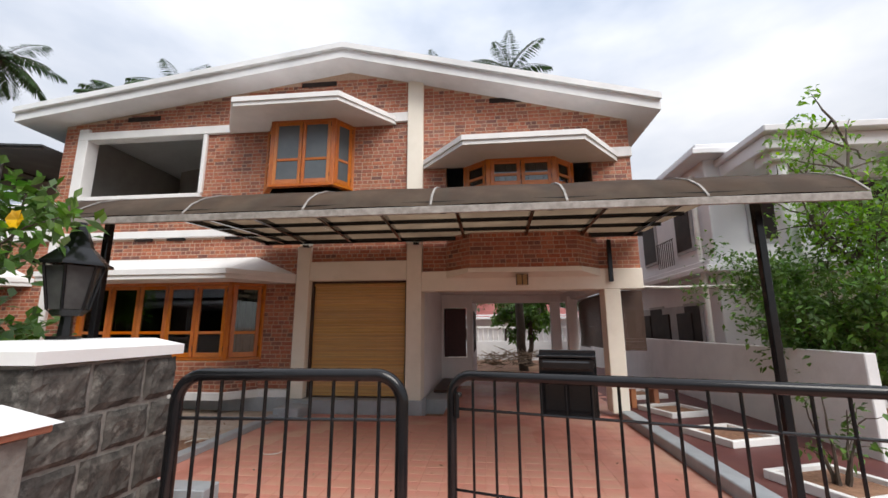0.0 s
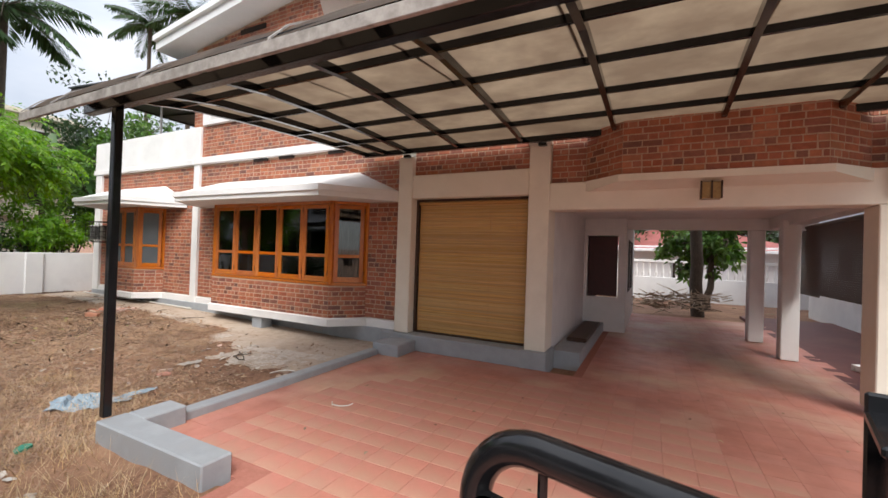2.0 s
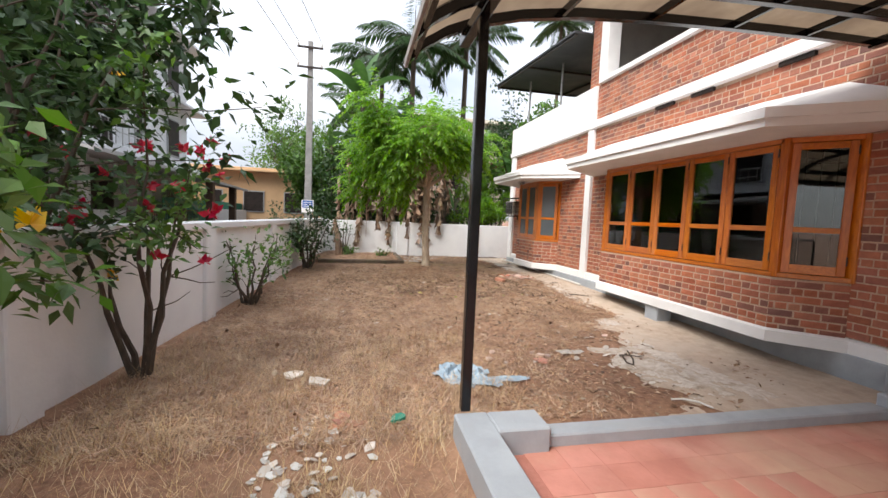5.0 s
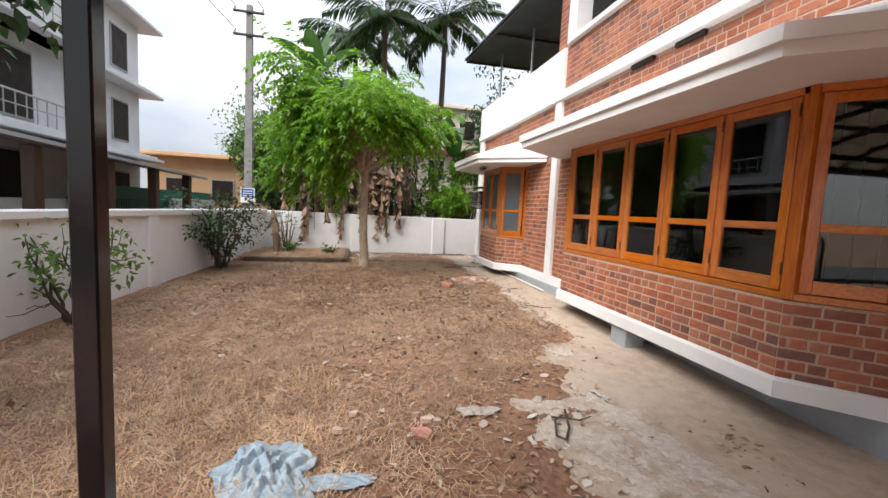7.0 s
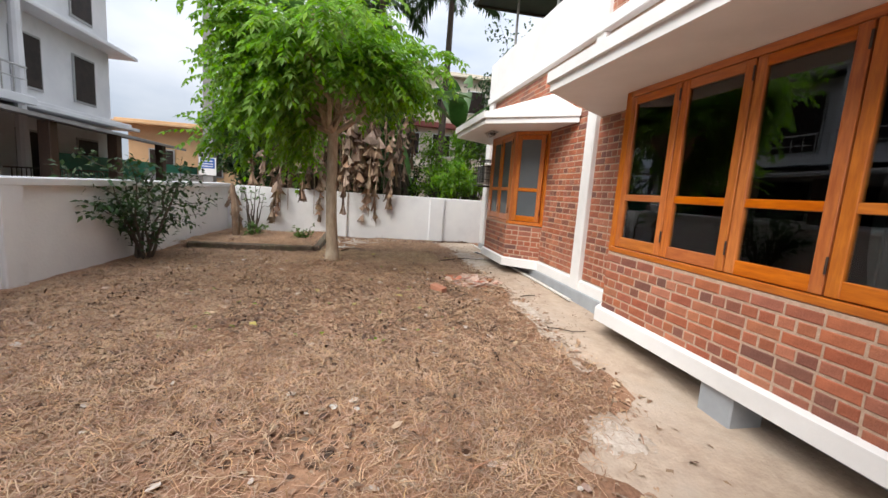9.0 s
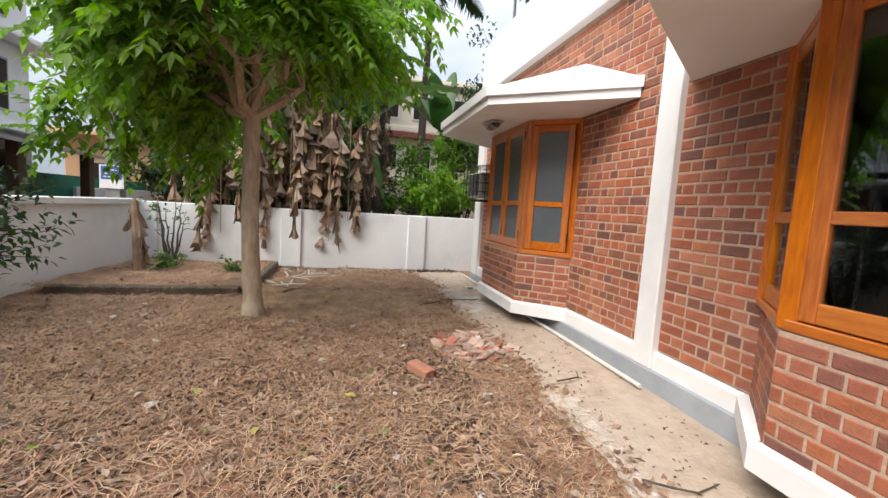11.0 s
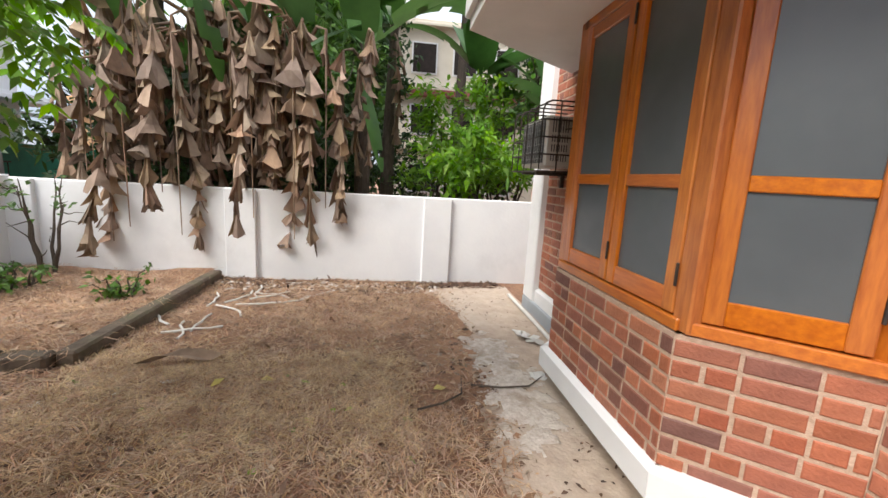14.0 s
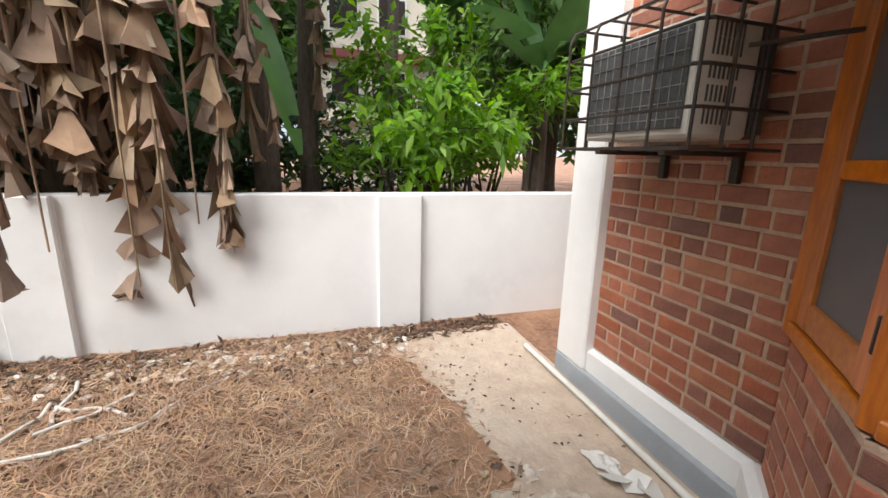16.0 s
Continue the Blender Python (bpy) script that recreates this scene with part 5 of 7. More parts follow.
def banana(x, y, h, seed, live, strands, group="banana plants behind the wall"):
    """strands: withered leaves as (forward reach, y, lowest point, highest point)."""
    r = random.Random(seed)
    t = thing("banana_plant", "banana plant with green blades and brown withered hanging leaves", "banana plant", group, at=(x, y, -0.1))
    q = Geo()
    q.tube([(x, y, -0.15), (x + 0.05, y, h * 0.5), (x + 0.02, y + 0.05, h)], [0.13, 0.11, 0.07], 10)
    part("stem", q, M_BARKD, t)
    for k in range(live):
        a = 2 * math.pi * k / live + r.uniform(-0.3, 0.3)
        el = r.uniform(0.5, 1.35)
        lq = Geo()
        banana_leaf(lq, r, (x, y, h), Vector((math.cos(a) * math.cos(el), math.sin(a) * math.cos(el), math.sin(el))), r.uniform(1.6, 2.3), r.uniform(0.24, 0.33), r.uniform(0.05, 0.14))
        part("green_blade", lq, M_BANANA, t, smooth=True)
    for (bx, by, bz) in ((-16.0, 6.28, 2.55),) if seed == 45 else ((-16.05, 4.35, 3.5),) if seed == 43 else ():
        lq = Geo()
        banana_leaf(lq, r, (bx, by, bz), Vector((0.15, 0.25, -1)), 1.15, 0.15, 0.0)
        part("green_blade", lq, M_BANANA, t, smooth=True)
    more = [(r.uniform(0.25, 0.6), y + r.uniform(-0.45, 0.45), r.uniform(1.15, 1.7), r.uniform(2.9, 3.5)) for k in range(5 if x > -17 and y < 6 else 0)]
    for reach, sy, zb, zt in strands + more:
        dq = Geo()
        top = Vector((x + reach, sy, zt))
        dq.tube([(x, y, min(h, zt + 0.05)), ((x * 0.4 + top.x * 0.6), y * 0.4 + sy * 0.6, zt + 0.1), tuple(top), (top.x, top.y, zb + 0.2)], [0.03, 0.022, 0.014, 0.006], 5)
        dead_leaf(dq, r, top, zt - zb, r.uniform(0.16, 0.27))
        part("withered_leaf", dq, M_DEAD, t, "brown withered hanging leaf")


# the yard tree with feathery leaves
r = random.Random(21)
yard_tree = thing("yard_tree", "slender young tree with bright feathery compound leaves", "tree", at=(-11.75, 4.88, 0.08))
q, lq = Geo(), Geo()
q.tube([(-11.75, 4.88, -0.02), (-11.74, 4.88, 0.12), (-11.75, 4.88, 0.3), (-11.76, 4.85, 0.75), (-11.76, 4.84, 1.2), (-11.78, 4.84, 1.7), (-11.80, 4.84, 2.15)], [0.17, 0.12, 0.095, 0.086, 0.083, 0.08, 0.078], 14)
fork = Vector((-11.80, 4.84, 2.12))
tips = []
for k in range(12):
    a = 2 * math.pi * (k + r.random() * 0.6) / 12
    e = fork + Vector((math.cos(a) * r.uniform(0.5, 1.55), math.sin(a) * r.uniform(0.6, 1.7) - 0.4, r.uniform(0.5, 2.0)))
    pts = limb(q, r, fork, e, 0.05, 0.015, 0.1, 7)
    for b in pts[2:]:
        for j in range(3):
            v = rvec(r)
            e2 = b + (v + Vector((0, 0, 0.15))) * r.uniform(0.3, 0.6)
            limb(q, r, b, e2, 0.014, 0.005, 0.03, 4, 3)
            tips.append((e2, v))
            tips.append(((b + e2) / 2, v))
part("trunk", q, M_BARK, yard_tree, smooth=True)
for k in range(12):
    a = radians(165 + 9 * k) + r.uniform(-0.1, 0.1)
    e = fork + Vector((math.cos(a) * r.uniform(1.1, 1.75), math.sin(a) * r.uniform(1.1, 1.8) - 0.2, r.uniform(-0.35, 0.35)))
    tips += [(e, rvec(r)), (e + Vector((0, 0, 0.25)), rvec(r))]
for k in range(2300):
    p, v = r.choice(tips)
    if p.y > 4.55 and p.z < 2.8:
        continue
    out = (p - fork) * Vector((1, 1, 0.3))
    pinnate(lq, r, p + rvec(r) * 0.12, out.normalized() * 0.7 + rvec(r) * 0.7 + Vector((0, 0, 0.1)), r.uniform(0.4, 0.72), 8, 0.12, 0.028, r.uniform(0.09, 0.22))
part("crown", lq, M_LEAF, yard_tree, "bright green feathery foliage")

for x, y, h, s, live, strands in (
        (-16.75, 3.2, 3.0, 41, 2, [(0.8, 3.28, 0.22, 2.5), (0.75, 3.45, 0.4, 2.8), (0.5, 2.85, 1.05, 2.6), (0.35, 3.1, 1.2, 2.9), (0.3, 2.5, 1.15, 2.7), (0.55, 3.62, 1.0, 2.9)]),
        (-16.6, 4.05, 3.3, 42, 3, [(0.7, 4.1, 0.33, 2.9), (0.6, 3.85, 0.85, 3.0), (0.4, 4.3, 1.15, 3.1), (0.35, 3.95, 1.2, 3.2), (0.5, 4.2, 0.95, 3.2), (0.3, 4.45, 1.3, 3.0)]),
        (-16.65, 4.75, 3.2, 43, 2, [(0.7, 4.72, 0.8, 3.2), (0.72, 4.95, 0.58, 3.0), (0.4, 4.6, 1.2, 3.2), (0.4, 4.85, 1.2, 3.0), (0.5, 5.12, 1.1, 3.2)]),
        (-16.55, 5.45, 3.0, 44, 3, [(0.75, 5.48, 0.34, 3.0), (0.68, 5.66, 0.30, 2.6), (0.65, 5.85, 0.75, 3.1), (0.4, 5.3, 1.2, 3.1), (0.45, 5.6, 1.1, 3.0)]),
        (-16.7, 6.25, 3.1, 45, 4, [(0.75, 6.05, 0.75, 2.9), (0.55, 6.38, 1.55, 3.2), (0.3, 6.2, 1.4, 2.8)]),
        (-17.6, 4.5, 4.4, 46, 7, [(0.3, 4.4, 2.2, 4.0), (0.4, 4.8, 2.4, 4.1)]), (-18.0, 6.6, 3.9, 47, 8, [(0.4, 6.7, 2.0, 3.6)]), (-17.8, 3.0, 4.2, 48, 7, [(0.3, 3.1, 2.0, 3.9)]), (-19.0, 8.4, 3.4, 49, 8, []), (-18.0, 9.7, 2.6, 50, 7, []), (-18.6, 3.2, 5.9, 51, 6, [])):
    banana(x, y, h, s, live, strands)
# shrubs added as dark backing, so gaps between the hanging leaves look shaded
shrub("backing_shrub", "dense shrub added as dark backing for the banana plants", -17.6, 2.3, -0.1, 3.0, 1.0, 10, 2600, M_LEAFD, 0.16, 0.045, 93, bare=0.05)
shrub("backing_shrub", "dense shrub added as dark backing for the banana plants", -17.7, 3.6, -0.1, 3.0, 1.1, 10, 2600, M_LEAFD, 0.16, 0.045, 90, bare=0.05)
shrub("backing_shrub", "dense shrub added as dark backing for the banana plants", -17.9, 5.4, -0.1, 3.0, 1.2, 10, 2600, M_LEAFD, 0.16, 0.045, 91, bare=0.05)
shrub("backing_shrub", "dark dense shrub behind the end wall", -19.4, 7.4, -0.1, 2.4, 1.4, 10, 2600, M_LEAFD, 0.16, 0.045, 92, bare=0.05)
shrub("papaya_bush", "leafy bright green bush behind the end wall", -17.2, 7.75, -0.1, 3.1, 0.95, 9, 2600, M_LEAF, 0.18, 0.036, 61, bare=0.45)
shrub("papaya_bush", "leafy bright green bush behind the end wall", -17.9, 8.7, -0.1, 3.3, 1.0, 9, 2400, M_LEAF, 0.18, 0.036, 62, bare=0.45)
shrub("road_shrub", "sparse shrub with thin stems against the white wall", -8.32, 1.55, -0.13, 1.2, 0.65, 8, 420, M_LEAFM, 0.10, 0.028, 63, bare=0.3)
shrub("road_shrub", "dense dark green shrub against the white wall", -12.2, 1.95, -0.08, 1.6, 0.8, 10, 1500, M_LEAFD, 0.11, 0.03, 64, bare=0.22)
shrub("road_shrub", "low leafy plant in the soil bed", -15.0, 2.9, -0.02, 0.4, 0.3, 6, 160, M_LEAFM, 0.10, 0.03, 65, bare=0.1)
shrub("road_shrub", "low leafy plant in the soil bed", -14.9, 4.0, -0.02, 0.32, 0.22, 5, 110, M_LEAFM, 0.09, 0.03, 66, bare=0.1)
shrub("road_shrub", "bare thin-stemmed shrub against the end wall", -15.7, 2.7, -0.02, 1.35, 0.35, 6, 60, M_LEAFM, 0.10, 0.03, 67, bare=0.6)
shrub("flowering_shrub", "tall shrub with clusters of crimson flowers", -5.6, 1.3, -0.19, 2.35, 0.8, 6, 1000, M_LEAFM, 0.09, 0.026, 68, 36, M_RED, bare=0.52)
bell_shrub = shrub("flowering_shrub", "green shrub with a few yellow trumpet flowers", -2.86, 1.50, -0.19, 2.6, 0.62, 12, 4200, M_LEAFM, 0.10, 0.024, 69, 7, M_YELLOW, bare=0.42)
r = random.Random(81)
for x, y, z in ((-2.24, 1.54, 1.98), (-2.42, 1.4, 2.12), (-2.5, 1.2, 1.75)):
    g = Geo()
    for k in range(6):
        a = 2 * math.pi * k / 6
        leaf_card(g, Vector((x, y, z)), Vector((math.cos(a), -0.5, math.sin(a))).normalized(), Vector((math.cos(a + 0.6) * 0.3, -1, math.sin(a + 0.6) * 0.3)).normalized(), 0.06, 0.028)
    part("bloom", g, M_YELLOW, bell_shrub, "yellow trumpet flower")
shrub("flowering_shrub", "tall dark shrub with yellow flowers by the road wall", -5.0, 0.30, -0.19, 4.0, 1.45, 12, 5200, M_LEAFD, 0.12, 0.035, 70, 26, M_YELLOW)
shrub("side_shrub", "dense green shrub beyond the planting strip", 5.75, 7.5, -0.2, 3.05, 1.45, 18, 15000, M_LEAFM, 0.115, 0.032, 71, bare=0.25)
shrub("side_shrub", "slender plant in the planting strip", 3.5, 4.95, -0.12, 1.0, 0.3, 4, 120, M_LEAFM, 0.09, 0.03, 72)
tree("roadside_tree", "light feathery tree rising over the side wall", 6.6, 7.9, -0.2, 2.7, 3.1, 1.8, 73, M_LEAF, 150, 22, 0.12, 0.03, tr=0.06)

for args in ((-24.0, 5.6, -0.1, 10.6, 1), (-25.5, 8.8, -0.1, 11.6, 2), (-33, 3, -0.1, 9.5, 3), (-21.7, 24, 0, 18.0, 4), (-25.2, 24, 0, 17.2, 5), (-31.0, 20, 0, 18.5, 6), (1.6, 28, 0, 20.6, 7), (-36.5, 20, 0, 19.0, 8), (-28.0, 4.2, -0.1, 11.0, 9), (-3.6, 30, 0, 21.3, 10)):
    palm(*args, size=3.2)
k = 80
for x, y, th, ch, rad, mtl, cl in ((-22, 1.6, 1.6, 3.4, 2.2, M_LEAFM, 260), (-26, 14, 3, 5, 3.0, M_LEAFD, 300), (-23, 12.5, 3, 5, 2.6, M_LEAFM, 300), (-30, 1.0, 2.5, 4.5, 3.2, M_LEAFM, 260), (-21, 5.0, 1.5, 3.6, 2.0, M_LEAFM, 260), (-22.5, 3.6, 3.0, 4.4, 2.6, M_LEAFM, 300), (-25, 5.4, 3.5, 5.0, 2.6, M_LEAFD, 280), (-19.5, 11.0, 2.2, 3.4, 2.0, M_LEAFM, 240), (-20, 3.4, 1.2, 3.2, 2.0, M_LEAFD, 240),
                                (-9, -1.6, 2.5, 4.2, 2.3, M_LEAFD, 300), (-5.6, -2.5, 2.5, 4.5, 2.4, M_LEAFD, 300), (-36, 6, 4, 6, 4.5, M_LEAFD, 260), (-40, -3, 4, 6, 4.5, M_LEAFM, 220), (-30, 16, 4, 6, 4.5, M_LEAFD, 260), (1.8, 19.5, 1.6, 2.2, 1.5, M_LEAFM, 160), (-1.5, 30, 2, 4, 3, M_LEAFD, 200), (6, 32, 2, 4, 3, M_LEAFD, 200)):
    k += 1
    tree("background_tree", "leafy green tree among dense planting", x, y, -0.15, th, ch, rad, k, mtl, cl, 22, 0.26, 0.075, tr=0.13)

stump = thing("banana_stump", "withered banana stalk with dry leaves against the wall", "banana plant", at=(-14.75, 2.6, 0.0))
r = random.Random(77)
part("stem", Geo().tube([(-14.75, 2.6, -0.1), (-14.8, 2.55, 0.5), (-14.95, 2.45, 1.15)], [0.09, 0.075, 0.05], 9), M_DEAD, stump)
for k in range(5):
    q = Geo()
    dead_leaf(q, r, (-14.95 + 0.05 * k, 2.45 + 0.05 * k, 1.2 - 0.17 * k), 0.5, 0.14)
    part("withered_leaf", q, M_DEAD, stump)

# soil bed in the corner
g = Geo()
for a, b in (((-13.45, 4.38), (-16.0, 4.52)), ((-13.50, 2.1), (-13.36, 4.38))):
    g.box((a[0], a[1], -0.12), (b[0], b[1], 0.07), 0.02)
setting("bed_kerb", g, M_MOSSY, "mossy cement rim of a raised soil bed", "kerb")
g = Geo()
nx, ny = 22, 20
for i in range(nx + 1):
    for j in range(ny + 1):
        x, y = -16.1 + 2.62 * i / nx, 1.9 + 2.5 * j / ny
        g.v.append((x, y, 0.03 + 0.05 * noise.noise((x * 1.4, y * 1.4, 0)) + 0.015 * noise.noise((x * 7, y * 7, 0))))
for i in range(nx):
    for j in range(ny):
        c = i * (ny + 1) + j
        g.f.append((c, c + ny + 1, c + ny + 2, c + 1))
setting("bed_soil", g, M_SOIL, "raised bed of dark soil in the corner", "soil", smooth=True)

# ---- air conditioner in its cage ----
ac = thing("air_conditioner", "aged air conditioner outdoor unit in a black wire cage", "air conditioner", at=(-14.18, 8.3, 1.5))
AX0, AX1, AY0, AY1, AZ0, AZ1 = -14.50, -13.87, 7.97, 8.26, 1.56, 1.985
part("casing", Geo().box((AX0, AY0, AZ0), (AX1, AY1, AZ1), 0.014), M_ACW, ac)
g = Geo()
g.box((AX0 + 0.03, AY0 - 0.010, AZ0 + 0.035), (AX1 - 0.035, AY0 - 0.001, AZ1 - 0.03), 0.003)
part("coil_grille", g, M_ACD, ac, "dark coil behind the wire front")
# dark box behind the casing, reaching nearly to the wall
g = Geo()
g.box((AX0 + 0.02, AY1 + 0.002, AZ0 + 0.02), (AX1 + 0.004, 8.33, AZ1 - 0.02), 0.004)
part("back_panel", g, M_ACD, ac, "dark panel between the unit and the wall")
g = Geo()
for z in (AZ0 + 0.05, AZ0 + 0.13, AZ0 + 0.21, AZ0 + 0.29, AZ0 + 0.35):
    for k in range(7):
        g.box((AX1 - 0.001, AY0 + 0.05 + 0.022 * k, z), (AX1 + 0.0025, AY0 + 0.059 + 0.022 * k, z + 0.058))
part("louvre_panel", g, M_ACD, ac, kind="stuff")
g = Geo()
for k in range(12):
    x = AX0 + 0.045 + 0.048 * k
    g.box((x, AY0 - 0.014, AZ0 + 0.04), (x + 0.003, AY0 - 0.011, AZ1 - 0.035))
for k in range(6):
    z = AZ0 + 0.07 + 0.06 * k
    g.box((AX0 + 0.03, AY0 - 0.014, z), (AX1 - 0.04, AY0 - 0.011, z + 0.003))
part("wire_front", g, M_ALU, ac, kind="stuff")
a, b, y0, y1, z0, z1 = -14.58, -13.80, 7.90, 8.35, 1.52, 2.09
for z in (z0, z0 + 0.14, z0 + 0.28, z0 + 0.42):
    part("cage_ring", Geo().tube([(a, y1, z), (a, y0 + 0.03, z), (a + 0.03, y0, z), (b - 0.03, y0, z), (b, y0 + 0.03, z), (b, y1, z)], 0.007, 6), M_IRON, ac)
for k in range(5):
    x = a + (b - a) * k / 4
    part("cage_hoop", Geo().tube([(x, y1, z0), (x, y0, z0), (x, y0, z1 - 0.07), (x, y0 + 0.02, z1 - 0.02), (x, y0 + 0.07, z1), (x, y1, z1)], 0.007, 6), M_IRON, ac)
part("cage_wire", Geo().tube([(a, y0 + 0.07, z1), (b, y0 + 0.07, z1)], 0.007, 6), M_IRON, ac)
for k in range(1, 3):
    y = y0 + (y1 - y0) * k / 3
    for x in (a, b):
        part("cage_wire", Geo().tube([(x, y, z0), (x, y, z1)], 0.007, 6), M_IRON, ac)
    part("cage_wire", Geo().tube([(a, y, z0), (b, y, z0)], 0.007, 6), M_IRON, ac)
part("cage_stay", Geo().tube([(b, 8.1, z1 - 0.22), (b + 0.26, 8.33, z1 - 0.2)], 0.008, 6), M_IRON, ac)
for x in (-14.326, -13.945):
    g = Geo()
    g.box((x - 0.018, 7.93, 1.495), (x + 0.018, 8.355, 1.525), 0.003)
    g.box((x - 0.018, 8.32, 1.385), (x + 0.018, 8.355, 1.495), 0.003)
    part("bracket", g, M_IRON, ac)
bulk = thing("bulkhead_light", "small oval bulkhead light under the window hood", "lamp", at=(-12.2, 7.54, 2.41))
part("globe", Geo().tube([(-12.33, 7.54, 2.425), (-12.30, 7.54, 2.42), (-12.2, 7.54, 2.41), (-12.10, 7.54, 2.42), (-12.07, 7.54, 2.425)], [0.02, 0.05, 0.058, 0.05, 0.02], 14), M_LAMPGL, bulk, "grey ribbed lamp glass", smooth=True)
for x in (-12.30, -12.25, -12.2, -12.15, -12.10):
    part("guard_bar", Geo().tube([(x, 7.54 + 0.066 * math.cos(a), 2.42 - 0.062 * math.sin(a)) for a in (0.0, 0.6, 1.2, 1.9, 2.5, 3.14)], 0.005, 6), M_ALU, bulk)
part("base_plate", Geo().box((-12.36, 7.46, 2.418), (-12.04, 7.62, 2.434), 0.006), M_ALU, bulk)

# ---- yard clutter ----
g = Geo()
pts = [(-10.0, 8.20, -0.03), (-12.0, 8.19, -0.015), (-13.5, 8.20, -0.015), (-14.5, 8.22, -0.015), (-15.35, 8.22, -0.01)]
g.tube(pts, 0.019, 10)
solid("drain_pipe", g, M_PLAST, "white plastic pipe lying along the plinth", "pipe", smooth=True)
for x in (-7.25,):
    g = Geo()
    g.box((x - 0.14, 7.86, ground_z(x) - 0.02), (x + 0.14, 8.14, 0.104), 0.012)
    solid("support_block", g, M_GREY, "grey cement block propping the large bay", "block", "blocks under the bay")


def flake(q, r, x, y, z, s, thick=0.0, tilt=0.35):
    """A broken flat piece with an uneven outline."""
    n = r.randrange(5, 8)
    mm = pose(x, y, z, r.uniform(-1, 1) * tilt * 57, r.uniform(-1, 1) * tilt * 57, r.uniform(0, 360))
    ring_ = [(math.cos(2 * math.pi * k / n) * s * r.uniform(0.55, 1.1), math.sin(2 * math.pi * k / n) * s * r.uniform(0.45, 0.9)) for k in range(n)]
    q.prism(ring_, -max(thick, 0.002) / 2, max(thick, 0.002) / 2, mm)


def heap(name, label, category, x, y, rx, ry, n, s, thick, mats, seed, hz=0.05):
    r = random.Random(seed)
    qs = [Geo() for _ in mats]
    for k in range(n):
        a, u = r.uniform(0, 6.28), r.random() ** 0.6
        px, py = x + rx * u * math.cos(a), y + ry * u * math.sin(a)
        flake(r.choice(qs), r, px, py, yard_z(px, py) + 0.012 + r.uniform(0, hz) * (1 - u), s * r.uniform(0.4, 1.2), thick)
    t = thing(name, label, category, kind="stuff", at=(x, y, ground_z(x)))
    for q, mt in zip(qs, mats):
        part("fragments", q, mt, t)


heap("rubble_heap", "heap of broken plaster and terracotta pieces", "rubble", -11.15, 7.1, 0.46, 0.4, 120, 0.1, 0.014, (M_RUB, M_RUB, M_TERRA), 5, 0.05)
heap("plaster_scraps", "scattered white plaster flakes and paper", "debris", -3.9, 2.95, 0.85, 0.36, 100, 0.05, 0.006, (M_PAPER, M_PAPER, M_PLAST), 6, 0.01)
heap("tile_scraps", "broken pinkish tile pieces on the dry grass", "debris", -4.6, 3.1, 0.2, 0.13, 9, 0.075, 0.012, (M_TERRA,), 21, 0.01)
heap("plaster_scraps", "white flakes fallen below the end wall", "debris", -15.7, 5.9, 0.28, 1.5, 190, 0.05, 0.006, (M_PAPER, M_PLAST), 7, 0.01)
heap("plaster_scraps", "pale scraps on the concrete apron", "debris", -6.0, 6.2, 1.4, 0.7, 40, 0.045, 0.006, (M_PAPER, M_RUB), 8, 0.01)
heap("plaster_scraps", "scattered pale scraps on the dry earth", "debris", -9.5, 4.6, 4.5, 2.4, 130, 0.045, 0.005, (M_PAPER, M_PLAST, M_RUB), 9, 0.005)
r = random.Random(12)
for x, y, s in ((-5.45, 2.62, 0.13), (-5.28, 2.86, 0.12)):
    g = Geo()
    flake(g, r, x, y, ground_z(x) + 0.03, s, 0.018, 0.08)
    solid("broken_tile", g, M_PAPER, "pale broken floor tile lying on the dry grass", "tile", "broken tiles")
g = Geo()
g.box((-0.115, -0.055, -0.036), (0.115, 0.055, 0.036), 0.006, pose(-10.5, 6.44, ground_z(-10.5) + 0.05, 4, 6, 35))
solid("loose_brick", g, M_TERRA, "single loose brick on the soil", "brick")
g = Geo()
g.tube([(-11.95, 3.93, -0.02), (-11.92, 3.97, -0.02), (-11.82, 4.2, -0.02)], [0.03, 0.05, 0.045], 10)
solid("plastic_bottle", g, M_PLAST, "crushed white plastic container on the earth", "container", smooth=True)
g = Geo()
for k in range(3):
    flake(g, r, -13.98 + 0.05 * k, 7.98 + 0.05 * k, -0.02, 0.09, 0.003, 0.5)
solid("crumpled_paper", g, M_PLAST, "crumpled white paper on the concrete", "paper")
def cord(name, pts, rr, material, label, category):
    solid(name, Geo().tube(pts, rr, 6), material, label, category, smooth=True)


cord("white_thread", [(-3.16, 5.59, DRIVE + 0.009), (-3.1, 5.52, DRIVE + 0.009), (-3.0, 5.53, DRIVE + 0.009), (-2.94, 5.58, DRIVE + 0.009), (-2.93, 5.66, DRIVE + 0.009)], 0.006, M_PLAST, "curved white string lying on the red driveway", "string")
cord("pale_strip", [(-4.56, 5.94, -0.16), (-4.54, 6.05, -0.155), (-4.47, 6.14, -0.155), (-4.36, 6.18, -0.16)], 0.008, M_PLAST, "curved pale plastic strip on the concrete", "strip")
cord("bent_wire", [(-5.66, 6.28, -0.13), (-5.62, 6.2, -0.14), (-5.42, 6.11, -0.145), (-5.36, 6.15, -0.145), (-5.5, 6.25, -0.14), (-5.7, 6.32, -0.11)], 0.009, M_BARKD, "dark twig bent into a hook on the concrete", "twig")
g = Geo()
flake(g, r, -4.49, 3.5, -0.15, 0.075, 0.02, 0.3)
solid("green_wrapper", g, M_GREEN, "small green plastic wrapper on the dry grass", "wrapper")
g = Geo()
